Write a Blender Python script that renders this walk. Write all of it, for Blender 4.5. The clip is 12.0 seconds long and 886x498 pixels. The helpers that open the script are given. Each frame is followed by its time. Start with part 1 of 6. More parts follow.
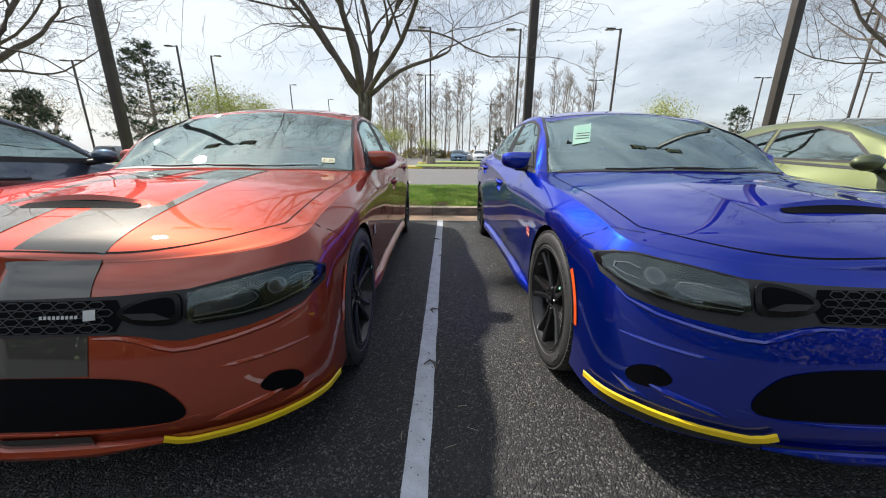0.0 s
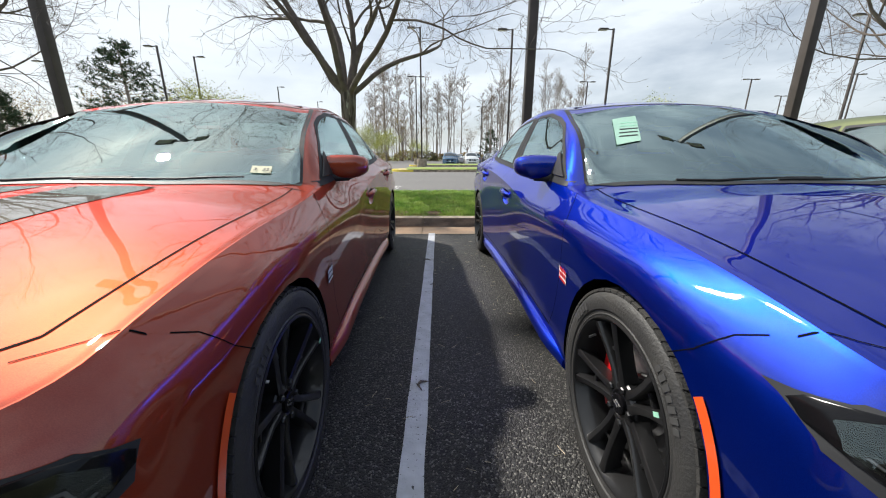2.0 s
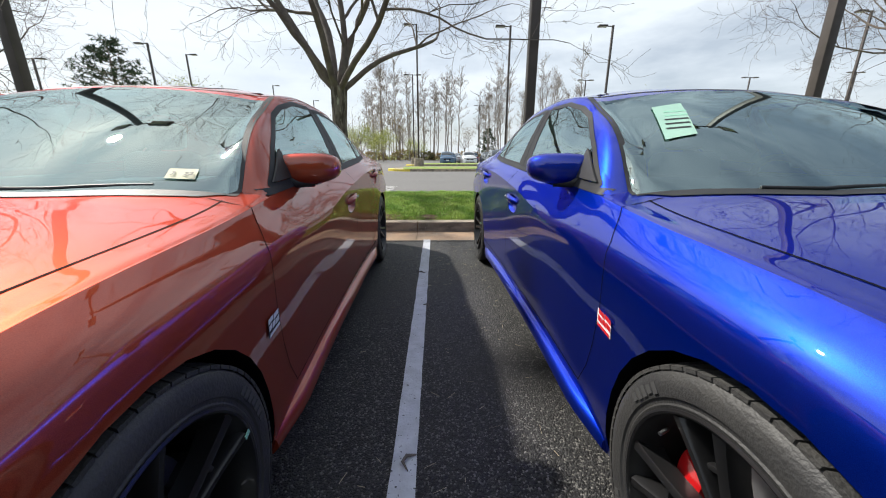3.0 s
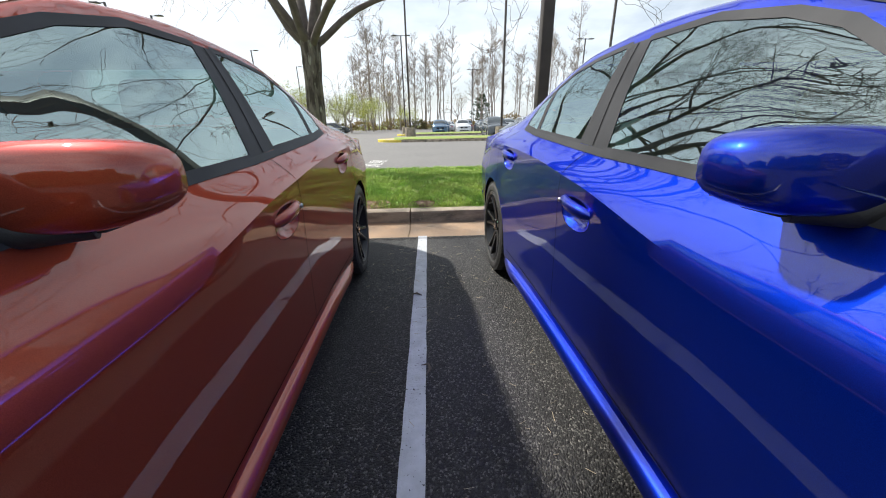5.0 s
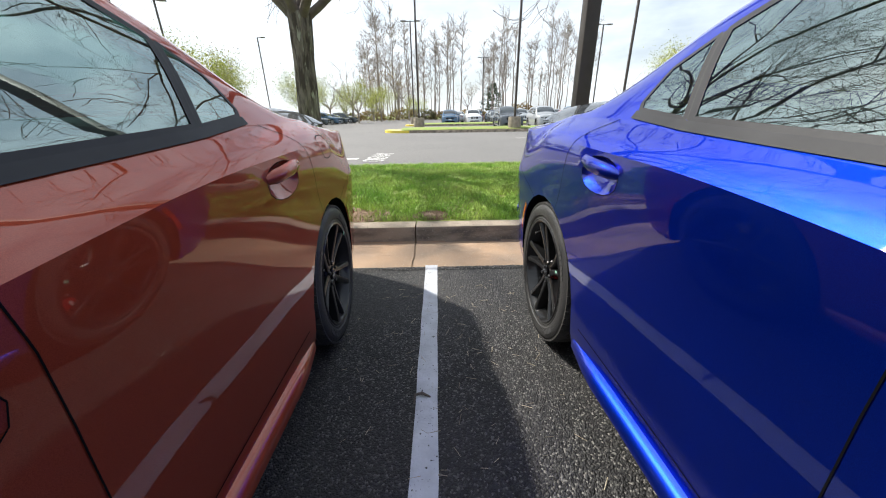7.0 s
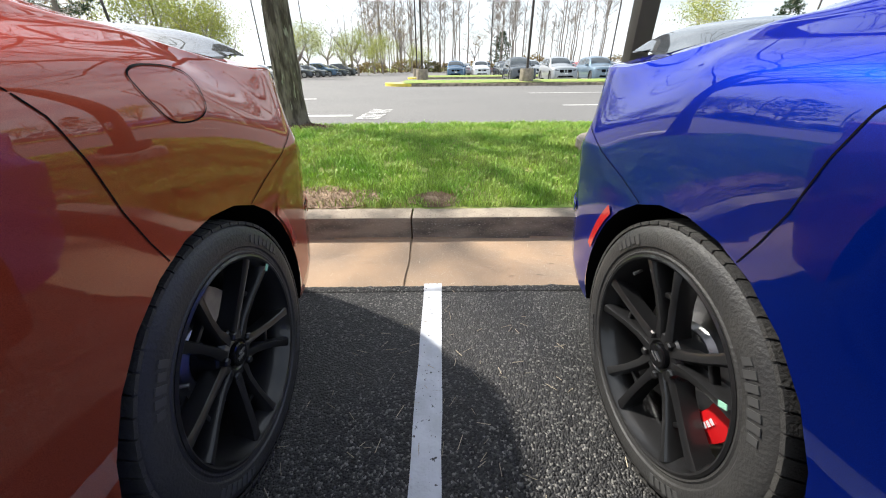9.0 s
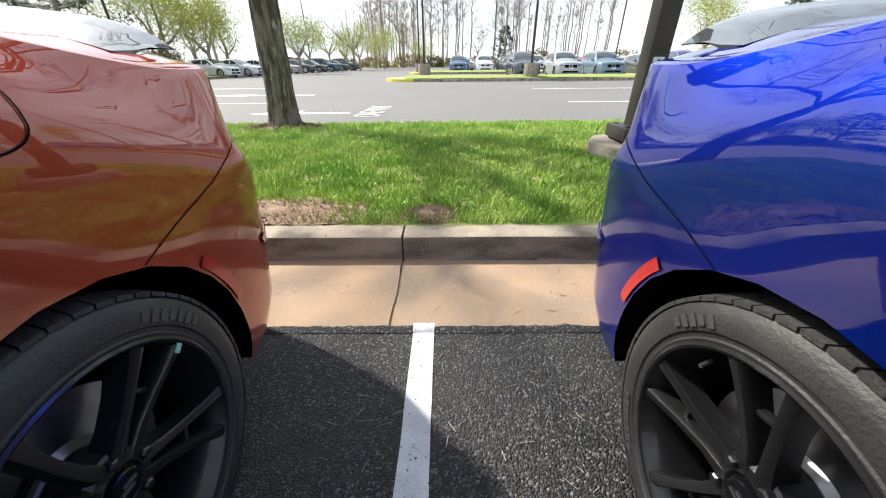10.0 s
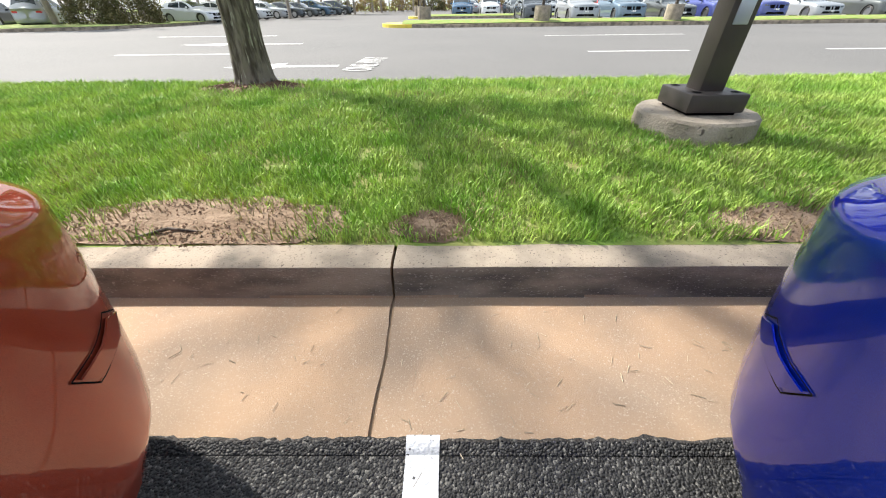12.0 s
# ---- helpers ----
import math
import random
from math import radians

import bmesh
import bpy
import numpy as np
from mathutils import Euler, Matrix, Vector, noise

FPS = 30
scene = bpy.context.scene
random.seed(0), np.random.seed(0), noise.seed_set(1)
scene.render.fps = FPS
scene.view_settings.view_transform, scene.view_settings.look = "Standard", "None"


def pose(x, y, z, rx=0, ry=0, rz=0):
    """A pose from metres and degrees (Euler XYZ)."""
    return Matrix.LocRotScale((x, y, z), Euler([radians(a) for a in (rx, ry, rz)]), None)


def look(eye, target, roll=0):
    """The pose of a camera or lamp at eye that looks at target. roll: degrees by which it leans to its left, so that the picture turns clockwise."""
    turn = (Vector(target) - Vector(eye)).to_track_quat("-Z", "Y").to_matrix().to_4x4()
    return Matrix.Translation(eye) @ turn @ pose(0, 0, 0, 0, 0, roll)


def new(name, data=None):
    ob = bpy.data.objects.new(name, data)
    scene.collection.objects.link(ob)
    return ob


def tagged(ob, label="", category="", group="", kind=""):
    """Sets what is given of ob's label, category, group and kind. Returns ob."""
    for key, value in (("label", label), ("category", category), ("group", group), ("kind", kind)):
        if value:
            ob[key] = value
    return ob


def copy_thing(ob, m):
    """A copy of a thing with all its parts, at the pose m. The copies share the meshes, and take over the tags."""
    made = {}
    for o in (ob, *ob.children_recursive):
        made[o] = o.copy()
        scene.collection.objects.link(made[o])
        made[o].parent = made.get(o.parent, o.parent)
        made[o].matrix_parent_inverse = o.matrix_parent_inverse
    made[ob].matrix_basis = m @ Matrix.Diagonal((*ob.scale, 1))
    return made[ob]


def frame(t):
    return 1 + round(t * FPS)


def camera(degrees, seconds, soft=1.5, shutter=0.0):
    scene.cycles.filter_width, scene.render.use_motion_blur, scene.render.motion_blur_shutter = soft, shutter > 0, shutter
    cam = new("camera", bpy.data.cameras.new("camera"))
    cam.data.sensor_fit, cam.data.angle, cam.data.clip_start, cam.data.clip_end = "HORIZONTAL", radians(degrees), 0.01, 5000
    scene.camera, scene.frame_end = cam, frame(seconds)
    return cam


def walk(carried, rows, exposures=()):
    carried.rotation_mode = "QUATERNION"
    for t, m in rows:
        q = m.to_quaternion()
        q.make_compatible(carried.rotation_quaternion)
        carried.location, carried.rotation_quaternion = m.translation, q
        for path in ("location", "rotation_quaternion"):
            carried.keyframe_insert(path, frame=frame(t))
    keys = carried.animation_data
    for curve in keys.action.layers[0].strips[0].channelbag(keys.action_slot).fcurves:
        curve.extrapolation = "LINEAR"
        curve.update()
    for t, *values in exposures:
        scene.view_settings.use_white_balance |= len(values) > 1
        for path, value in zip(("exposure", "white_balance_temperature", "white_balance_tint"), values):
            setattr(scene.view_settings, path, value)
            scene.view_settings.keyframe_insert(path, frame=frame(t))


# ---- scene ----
cam = camera(105.0, 12.0, 1.1)
PATH = [
    (0, (0.095, 0.823, 1.062), (0.079, 2.749, 0.526), 0.4),
    (0.5, (0.116, 0.978, 1.07), (0.112, 2.907, 0.542), 0.3),
    (1, (0.107, 1.172, 1.06), (0.109, 3.102, 0.536), 0.5),
    (1.5, (0.1, 1.369, 1.091), (0.101, 3.3, 0.568), 0.3),
    (2, (0.095, 1.584, 1.074), (0.122, 3.515, 0.551), 0.1),
    (2.5, (0.121, 1.792, 1.088), (0.156, 3.722, 0.566), -0.1),
    (3, (0.12, 2.016, 1.073), (0.16, 3.945, 0.546), 0.0),
    (3.2, (0.1, 2.119, 1.085), (0.159, 4.031, 0.501), -0.0),
    (4.8, (0.084, 2.884, 1.086), (0.17, 4.756, 0.387), -0.9),
    (5, (0.089, 2.997, 1.095), (0.156, 4.874, 0.407), -1.1),
    (5.5, (0.076, 3.207, 1.1), (0.144, 5.085, 0.415), -1.2),
    (6, (0.076, 3.482, 1.083), (0.139, 5.359, 0.396), -0.9),
    (6.5, (0.071, 3.703, 1.064), (0.085, 5.58, 0.373), -1.0),
    (7, (0.063, 3.999, 1.074), (0.084, 5.86, 0.34), -0.9),
    (8.8, (0.058, 4.844, 0.989), (0.052, 6.624, 0.078), -0.5),
    (9, (0.053, 4.9, 0.989), (0.053, 6.665, 0.047), -0.5),
    (9.5, (0.057, 5.033, 0.985), (0.062, 6.79, 0.029), -0.5),
    (9.9, (0.092, 5.186, 0.998), (0.068, 6.926, 0.013), -0.7),
    (10, (0.093, 5.222, 0.995), (0.079, 6.975, 0.033), -0.5),
    (10.5, (0.088, 5.365, 0.985), (0.046, 7.103, -0.003), -0.5),
    (11, (0.055, 5.557, 0.984), (0.021, 7.241, -0.094), -0.6),
    (11.5, (0.048, 5.691, 0.979), (0.017, 7.338, -0.155), -0.7),
    (12, (0.067, 5.889, 0.967), (0.044, 7.514, -0.199), -0.7),
]
walk(cam, [(t, look(eye, target, roll)) for t, eye, target, roll in PATH],
     [(0, 0.44), (3, 0.46), (5, 0.72), (7, 0.82), (9, 1.02), (12, 1.02)])

# ---- world, sun ----
SUN = Vector((-0.60, 0.42, 0.74)).normalized()
world = bpy.data.worlds.new("sky")
scene.world = world
world.use_nodes = True
wn, wl = world.node_tree.nodes, world.node_tree.links
wn.clear()
sky = wn.new("ShaderNodeTexSky")
sky.sky_type, sky.sun_disc = "NISHITA", False
sky.sun_elevation = math.asin(SUN.z)
sky.sun_rotation = math.atan2(SUN.x, SUN.y)
sky.air_density, sky.dust_density, sky.ozone_density = 1.0, 2.2, 1.5
w_co = wn.new("ShaderNodeTexCoord")
w_map = wn.new("ShaderNodeMapping")
w_map.inputs["Scale"].default_value = (1.2, 1.2, 4.0)
cloud = wn.new("ShaderNodeTexNoise")
cloud.inputs["Scale"].default_value, cloud.inputs["Detail"].default_value = 2.2, 7
cloud.inputs["Roughness"].default_value = 0.55
ramp = wn.new("ShaderNodeValToRGB")
ramp.color_ramp.elements[0].position, ramp.color_ramp.elements[1].position = 0.36, 0.62
ramp.color_ramp.elements[0].color = (0.42, 0.42, 0.42, 1)
ramp.color_ramp.elements[1].color = (0.92, 0.92, 0.92, 1)
wmix = wn.new("ShaderNodeMix")
wmix.data_type = "RGBA"
wmix.inputs["B"].default_value = (9.3, 10.1, 10.8, 1)
back, wout = wn.new("ShaderNodeBackground"), wn.new("ShaderNodeOutputWorld")
back.inputs["Strength"].default_value = 0.078
wl.new(w_co.outputs["Generated"], w_map.inputs["Vector"])
wl.new(w_map.outputs["Vector"], cloud.inputs["Vector"])
wl.new(cloud.outputs["Fac"], ramp.inputs["Fac"])
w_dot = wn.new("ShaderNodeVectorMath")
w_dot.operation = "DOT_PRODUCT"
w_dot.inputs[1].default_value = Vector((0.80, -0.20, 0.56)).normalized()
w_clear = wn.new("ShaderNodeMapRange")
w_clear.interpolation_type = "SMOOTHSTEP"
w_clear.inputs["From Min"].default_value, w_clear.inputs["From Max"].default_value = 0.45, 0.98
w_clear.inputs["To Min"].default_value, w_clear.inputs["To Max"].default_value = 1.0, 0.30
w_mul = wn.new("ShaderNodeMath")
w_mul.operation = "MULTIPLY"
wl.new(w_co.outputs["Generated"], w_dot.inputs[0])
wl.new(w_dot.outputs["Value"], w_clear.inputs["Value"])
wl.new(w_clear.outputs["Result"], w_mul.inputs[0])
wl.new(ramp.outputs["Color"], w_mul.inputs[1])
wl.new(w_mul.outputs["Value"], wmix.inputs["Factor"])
wl.new(sky.outputs["Color"], wmix.inputs["A"])
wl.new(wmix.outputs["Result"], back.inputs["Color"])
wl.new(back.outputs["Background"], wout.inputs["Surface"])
sun = new("sun", bpy.data.lights.new("sun", "SUN"))
sun.data.energy, sun.data.angle, sun.data.color = 4.8, radians(1.8), (1.0, 0.95, 0.87)
sun.matrix_world = look(SUN * 60, (0, 0, 0))


# ---- materials ----
def material(name, colour, rough=0.6, metal=0.0, second=None, scale=8.0, detail=5.0, bump=0.0, bump_scale=60.0, coat=0.0,
             spread=(0.35, 0.65), random_tint=0.0, stretch=(1, 1, 1), fine=None):
    """A surface with two scales of variation: noise between two colours, and a fine relief."""
    m = bpy.data.materials.new(name)
    m.use_nodes = True
    n, l = m.node_tree.nodes, m.node_tree.links
    b = n["Principled BSDF"]
    b.inputs["Roughness"].default_value, b.inputs["Metallic"].default_value = rough, metal
    b.inputs["Base Color"].default_value = (*colour, 1)
    b.inputs["Coat Weight"].default_value, b.inputs["Coat Roughness"].default_value = coat, 0.02
    co, mp = n.new("ShaderNodeTexCoord"), n.new("ShaderNodeMapping")
    mp.inputs["Scale"].default_value = stretch
    l.new(co.outputs["Object"], mp.inputs["Vector"])
    out = None
    if second:
        t, r, x = n.new("ShaderNodeTexNoise"), n.new("ShaderNodeMapRange"), n.new("ShaderNodeMix")
        t.inputs["Scale"].default_value, t.inputs["Detail"].default_value = scale, detail
        r.inputs["From Min"].default_value, r.inputs["From Max"].default_value = spread
        x.data_type = "RGBA"
        x.inputs["A"].default_value, x.inputs["B"].default_value = (*colour, 1), (*second, 1)
        l.new(mp.outputs["Vector"], t.inputs["Vector"])
        l.new(t.outputs["Fac"], r.inputs["Value"])
        l.new(r.outputs["Result"], x.inputs["Factor"])
        out = x.outputs["Result"]
        if fine:
            t2, r2, x2 = n.new("ShaderNodeTexNoise"), n.new("ShaderNodeMapRange"), n.new("ShaderNodeMix")
            t2.inputs["Scale"].default_value, t2.inputs["Detail"].default_value = fine[1], 3
            r2.inputs["From Min"].default_value, r2.inputs["From Max"].default_value = fine[2], fine[3]
            x2.data_type = "RGBA"
            x2.inputs["B"].default_value = (*fine[0], 1)
            l.new(mp.outputs["Vector"], t2.inputs["Vector"])
            l.new(t2.outputs["Fac"], r2.inputs["Value"])
            l.new(r2.outputs["Result"], x2.inputs["Factor"])
            l.new(out, x2.inputs["A"])
            out = x2.outputs["Result"]
    if random_tint:
        info, h, mr = n.new("ShaderNodeNewGeometry"), n.new("ShaderNodeHueSaturation"), n.new("ShaderNodeMapRange")
        mr.inputs["To Min"].default_value, mr.inputs["To Max"].default_value = 1 - random_tint, 1 + random_tint
        l.new(info.outputs["Random Per Island"], mr.inputs["Value"])
        l.new(mr.outputs["Result"], h.inputs["Value"])
        if out:
            l.new(out, h.inputs["Color"])
        else:
            h.inputs["Color"].default_value = (*colour, 1)
        out = h.outputs["Color"]
    if out:
        l.new(out, b.inputs["Base Color"])
    if bump:
        t, bp = n.new("ShaderNodeTexNoise"), n.new("ShaderNodeBump")
        t.inputs["Scale"].default_value, t.inputs["Detail"].default_value = bump_scale, 4
        bp.inputs["Strength"].default_value, bp.inputs["Distance"].default_value = bump, 0.01
        l.new(mp.outputs["Vector"], t.inputs["Vector"])
        l.new(t.outputs["Fac"], bp.inputs["Height"])
        l.new(bp.outputs["Normal"], b.inputs["Normal"])
    return m


def stone_mix(name, colours, cell, rough, depth, patch, patch_scale=0.7):
    """Stone chips bound in tar: cells of several greys with a deep relief, and broad patches."""
    m = bpy.data.materials.new(name)
    m.use_nodes = True
    n, l = m.node_tree.nodes, m.node_tree.links
    b = n["Principled BSDF"]
    b.inputs["Roughness"].default_value = rough
    co, v, r, bp = n.new("ShaderNodeTexCoord"), n.new("ShaderNodeTexVoronoi"), n.new("ShaderNodeValToRGB"), n.new("ShaderNodeBump")
    big, x, rr = n.new("ShaderNodeTexNoise"), n.new("ShaderNodeMix"), n.new("ShaderNodeMapRange")
    v.inputs["Scale"].default_value = 1 / cell
    v.inputs["Randomness"].default_value = 1.0
    sep = n.new("ShaderNodeSeparateColor")
    l.new(co.outputs["Object"], v.inputs["Vector"])
    l.new(v.outputs["Color"], sep.inputs["Color"])
    l.new(sep.outputs["Red"], r.inputs["Fac"])
    e = r.color_ramp.elements
    e[0].color, e[1].color = (*colours[0], 1), (*colours[-1], 1)
    e[1].position = 0.97
    for i, c in enumerate(colours[1:-1]):
        k = e.new(0.45 + 0.38 * i)
        k.color = (*c, 1)
    big.inputs["Scale"].default_value, big.inputs["Detail"].default_value = patch_scale, 6
    l.new(co.outputs["Object"], big.inputs["Vector"])
    rr.inputs["From Min"].default_value, rr.inputs["From Max"].default_value = 0.42, 0.66
    rr.inputs["To Max"].default_value = 0.75
    l.new(big.outputs["Fac"], rr.inputs["Value"])
    x.data_type = "RGBA"
    x.inputs["B"].default_value = (*patch, 1)
    l.new(rr.outputs["Result"], x.inputs["Factor"])
    l.new(r.outputs["Color"], x.inputs["A"])
    l.new(x.outputs["Result"], b.inputs["Base Color"])
    bp.inputs["Strength"].default_value, bp.inputs["Distance"].default_value = 1.0, depth
    bp.invert = True
    l.new(v.outputs["Distance"], bp.inputs["Height"])
    l.new(bp.outputs["Normal"], b.inputs["Normal"])
    return m


def car_paint(name, colour, deep, metal=0.9, rough=0.42):
    m = bpy.data.materials.new(name)
    m.use_nodes = True
    n, l = m.node_tree.nodes, m.node_tree.links
    b = n["Principled BSDF"]
    b.inputs["Metallic"].default_value, b.inputs["Roughness"].default_value = metal, rough
    b.inputs["Coat Weight"].default_value, b.inputs["Coat Roughness"].default_value = 1.0, 0.012
    b.inputs["Coat IOR"].default_value = 1.72
    b.inputs["Specular IOR Level"].default_value = 0.15
    b.inputs["Specular Tint"].default_value = (*[min(1.0, k * 1.6 + 0.02) for k in colour], 1)
    co, t, x = n.new("ShaderNodeTexCoord"), n.new("ShaderNodeTexNoise"), n.new("ShaderNodeMix")
    t.inputs["Scale"].default_value, t.inputs["Detail"].default_value = 900, 1
    x.data_type = "RGBA"
    x.inputs["A"].default_value, x.inputs["B"].default_value = (*deep, 1), (*colour, 1)
    l.new(co.outputs["Object"], t.inputs["Vector"])
    l.new(t.outputs["Fac"], x.inputs["Factor"])
    l.new(x.outputs["Result"], b.inputs["Base Color"])
    return m


def glass(name, tint, share, rough=0.0):
    """A thin tinted pane: clear behind a mirror-like gloss."""
    m = bpy.data.materials.new(name)
    m.use_nodes = True
    n, l = m.node_tree.nodes, m.node_tree.links
    n.clear()
    out, mx, tr, gl = n.new("ShaderNodeOutputMaterial"), n.new("ShaderNodeMixShader"), n.new("ShaderNodeBsdfTransparent"), n.new("ShaderNodeBsdfGlossy")
    fr, mr = n.new("ShaderNodeFresnel"), n.new("ShaderNodeMapRange")
    fr.inputs["IOR"].default_value = 1.52
    mr.inputs["To Min"].default_value, mr.inputs["To Max"].default_value = share, 1.0
    tr.inputs["Color"].default_value = (*tint, 1)
    gl.inputs["Roughness"].default_value = rough
    gl.inputs["Color"].default_value = (0.82, 1.0, 0.98, 1)
    l.new(fr.outputs["Fac"], mr.inputs["Value"])
    l.new(mr.outputs["Result"], mx.inputs["Fac"])
    l.new(tr.outputs["BSDF"], mx.inputs[1])
    l.new(gl.outputs["BSDF"], mx.inputs[2])
    l.new(mx.outputs["Shader"], out.inputs["Surface"])
    return m


ASPHALT = stone_mix("asphalt", [(0.003, 0.003, 0.004), (0.013, 0.013, 0.014), (0.048, 0.047, 0.046), (0.19, 0.185, 0.17)], 0.0064, 0.6, 0.007, (0.034, 0.032, 0.030), 0.8)
ROAD = stone_mix("worn_asphalt", [(0.10, 0.097, 0.095), (0.13, 0.127, 0.124), (0.155, 0.151, 0.147), (0.19, 0.186, 0.18)], 0.012, 0.85, 0.002, (0.155, 0.15, 0.145), 0.25)
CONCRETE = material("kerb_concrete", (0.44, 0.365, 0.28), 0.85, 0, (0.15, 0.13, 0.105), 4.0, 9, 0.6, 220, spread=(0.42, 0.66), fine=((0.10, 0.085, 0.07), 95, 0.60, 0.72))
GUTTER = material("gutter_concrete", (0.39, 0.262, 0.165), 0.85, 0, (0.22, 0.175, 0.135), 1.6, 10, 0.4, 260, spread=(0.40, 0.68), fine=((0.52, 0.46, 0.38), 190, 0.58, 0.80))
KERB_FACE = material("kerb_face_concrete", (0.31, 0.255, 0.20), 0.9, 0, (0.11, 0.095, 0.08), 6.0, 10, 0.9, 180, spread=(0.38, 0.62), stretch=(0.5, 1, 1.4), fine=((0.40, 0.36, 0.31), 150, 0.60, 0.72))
LINE = material("line_paint", (0.56, 0.58, 0.62), 0.6, 0, (0.45, 0.47, 0.5), 14, 6, 0.5, 110, fine=((0.05, 0.05, 0.05), 75, 0.66, 0.70))
ROAD_PAINT = material("road_paint", (0.72, 0.72, 0.70), 0.65, 0, (0.55, 0.55, 0.53), 9, 5)
YELLOW_PAINT = material("kerb_yellow_paint", (0.78, 0.62, 0.07), 0.6, 0, (0.62, 0.50, 0.10), 6, 5)
SOIL = material("soil", (0.20, 0.135, 0.085), 0.95, 0, (0.32, 0.23, 0.155), 9, 8, 0.9, 60)
TURF = material("turf", (0.15, 0.27, 0.035), 0.9, 0, (0.27, 0.26, 0.09), 3.5, 8, 0.7, 90)
BLADE = material("grass_blade", (0.19, 0.36, 0.040), 0.55, 0, (0.42, 0.54, 0.12), 2.6, 7, random_tint=0.45)
DRY_BLADE = material("dry_grass_blade", (0.36, 0.30, 0.15), 0.7, 0, (0.42, 0.37, 0.2), 2, 4, random_tint=0.3)
MULCH = material("mulch", (0.10, 0.055, 0.035), 0.95, 0, (0.17, 0.10, 0.065), 16, 6, 0.8, 70, random_tint=0.3)
STRAW = material("straw", (0.42, 0.36, 0.26), 0.8, random_tint=0.4)
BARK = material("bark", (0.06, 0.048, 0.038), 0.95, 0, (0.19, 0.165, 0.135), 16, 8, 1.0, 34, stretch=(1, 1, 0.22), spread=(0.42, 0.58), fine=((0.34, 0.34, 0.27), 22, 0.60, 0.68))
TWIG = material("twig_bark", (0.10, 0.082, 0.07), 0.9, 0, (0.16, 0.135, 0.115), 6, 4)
# Distant bark: the paling by haze and sun is put into the colour.
HAZED_BARK = material("hazed_bark", (0.25, 0.21, 0.18), 0.95, 0, (0.36, 0.31, 0.265), 1.5, 4)
NEEDLE = material("pine_needles", (0.035, 0.065, 0.03), 0.75, 0, (0.06, 0.10, 0.045), 1.5, 4, random_tint=0.35)
SPRING = material("spring_leaves", (0.42, 0.42, 0.07), 0.6, 0, (0.32, 0.38, 0.07), 0.8, 4, random_tint=0.35)
BUD = material("brown_buds", (0.30, 0.20, 0.10), 0.8, 0, (0.36, 0.29, 0.12), 0.7, 4, random_tint=0.3)
PINK = material("pink_blossom", (0.55, 0.16, 0.20), 0.7, random_tint=0.3)
HEDGE = material("hedge_leaves", (0.10, 0.10, 0.035), 0.75, 0, (0.17, 0.14, 0.06), 2.0, 4, random_tint=0.4)
POLE = material("pole_paint", (0.060, 0.050, 0.045), 0.5, 0.2, (0.075, 0.063, 0.057), 5, 5, 0.15, 120)
DRUM = material("drum_concrete", (0.36, 0.31, 0.25), 0.9, 0, (0.22, 0.19, 0.15), 5, 8, 0.8, 70, fine=((0.09, 0.075, 0.06), 26, 0.63, 0.72))
STEEL = material("steel", (0.55, 0.56, 0.58), 0.35, 1.0)
CHROME = material("chrome", (0.8, 0.8, 0.82), 0.08, 1.0)
ORANGE = car_paint("copper_paint", (0.48, 0.090, 0.042), (0.20, 0.022, 0.010), 0.62, 0.48)
BLUE = car_paint("blue_paint", (0.003, 0.044, 0.56), (0.001, 0.010, 0.25), 0.90, 0.40)
SILVER_BLUE = car_paint("grey_blue_paint", (0.09, 0.115, 0.16), (0.07, 0.09, 0.13))
GREEN = car_paint("olive_paint", (0.125, 0.145, 0.065), (0.095, 0.11, 0.05), 0.5)
STRIPE = car_paint("stripe_graphite", (0.085, 0.08, 0.072), (0.06, 0.056, 0.05), 0.5, 0.42)
GREY_SPOILER = car_paint("spoiler_grey", (0.075, 0.082, 0.088), (0.06, 0.066, 0.07), 0.3, 0.4)
BLACK_GLOSS = material("gloss_black_plastic", (0.006, 0.006, 0.007), 0.15)
BLACK_GLOSS.node_tree.nodes["Principled BSDF"].inputs["Specular IOR Level"].default_value = 0.25
BLACK = material("black_plastic", (0.016, 0.016, 0.017), 0.55, 0, (0.024, 0.024, 0.025), 20, 4, 0.1, 300)
# Near-black for panel gaps and black parts, and for shade painted over uncut openings.
DEEP_BLACK = material("panel_gap", (0.003, 0.003, 0.004), 0.8)
DEEP_BLACK.node_tree.nodes["Principled BSDF"].inputs["Specular IOR Level"].default_value = 0.08
TRIM = material("window_trim", (0.030, 0.031, 0.034), 0.5, 0, (0.04, 0.041, 0.044), 6, 4)
TRIM.node_tree.nodes["Principled BSDF"].inputs["Specular IOR Level"].default_value = 0.18
RUBBER = material("tyre_rubber", (0.026, 0.026, 0.027), 0.55, 0, (0.044, 0.043, 0.041), 7, 7, 0.25, 140)
TREAD = material("tyre_tread", (0.028, 0.028, 0.028), 0.7, 0, (0.046, 0.044, 0.041), 9, 7, 0.35, 160)
LETTER = material("tyre_letters", (0.06, 0.06, 0.06), 0.5)
RIM = material("rim_black", (0.016, 0.016, 0.017), 0.36, 0.4, (0.024, 0.024, 0.025), 6, 4, coat=0.4)
DISC = material("brake_disc", (0.33, 0.33, 0.34), 0.38, 1.0, (0.42, 0.42, 0.43), 30, 3)
RED = material("caliper_red", (0.62, 0.012, 0.015), 0.3, coat=0.6)
AMBER = material("side_marker_amber", (0.80, 0.10, 0.02), 0.2, coat=0.8)
RED_LENS = material("red_lens", (0.50, 0.008, 0.010), 0.18, coat=0.8)
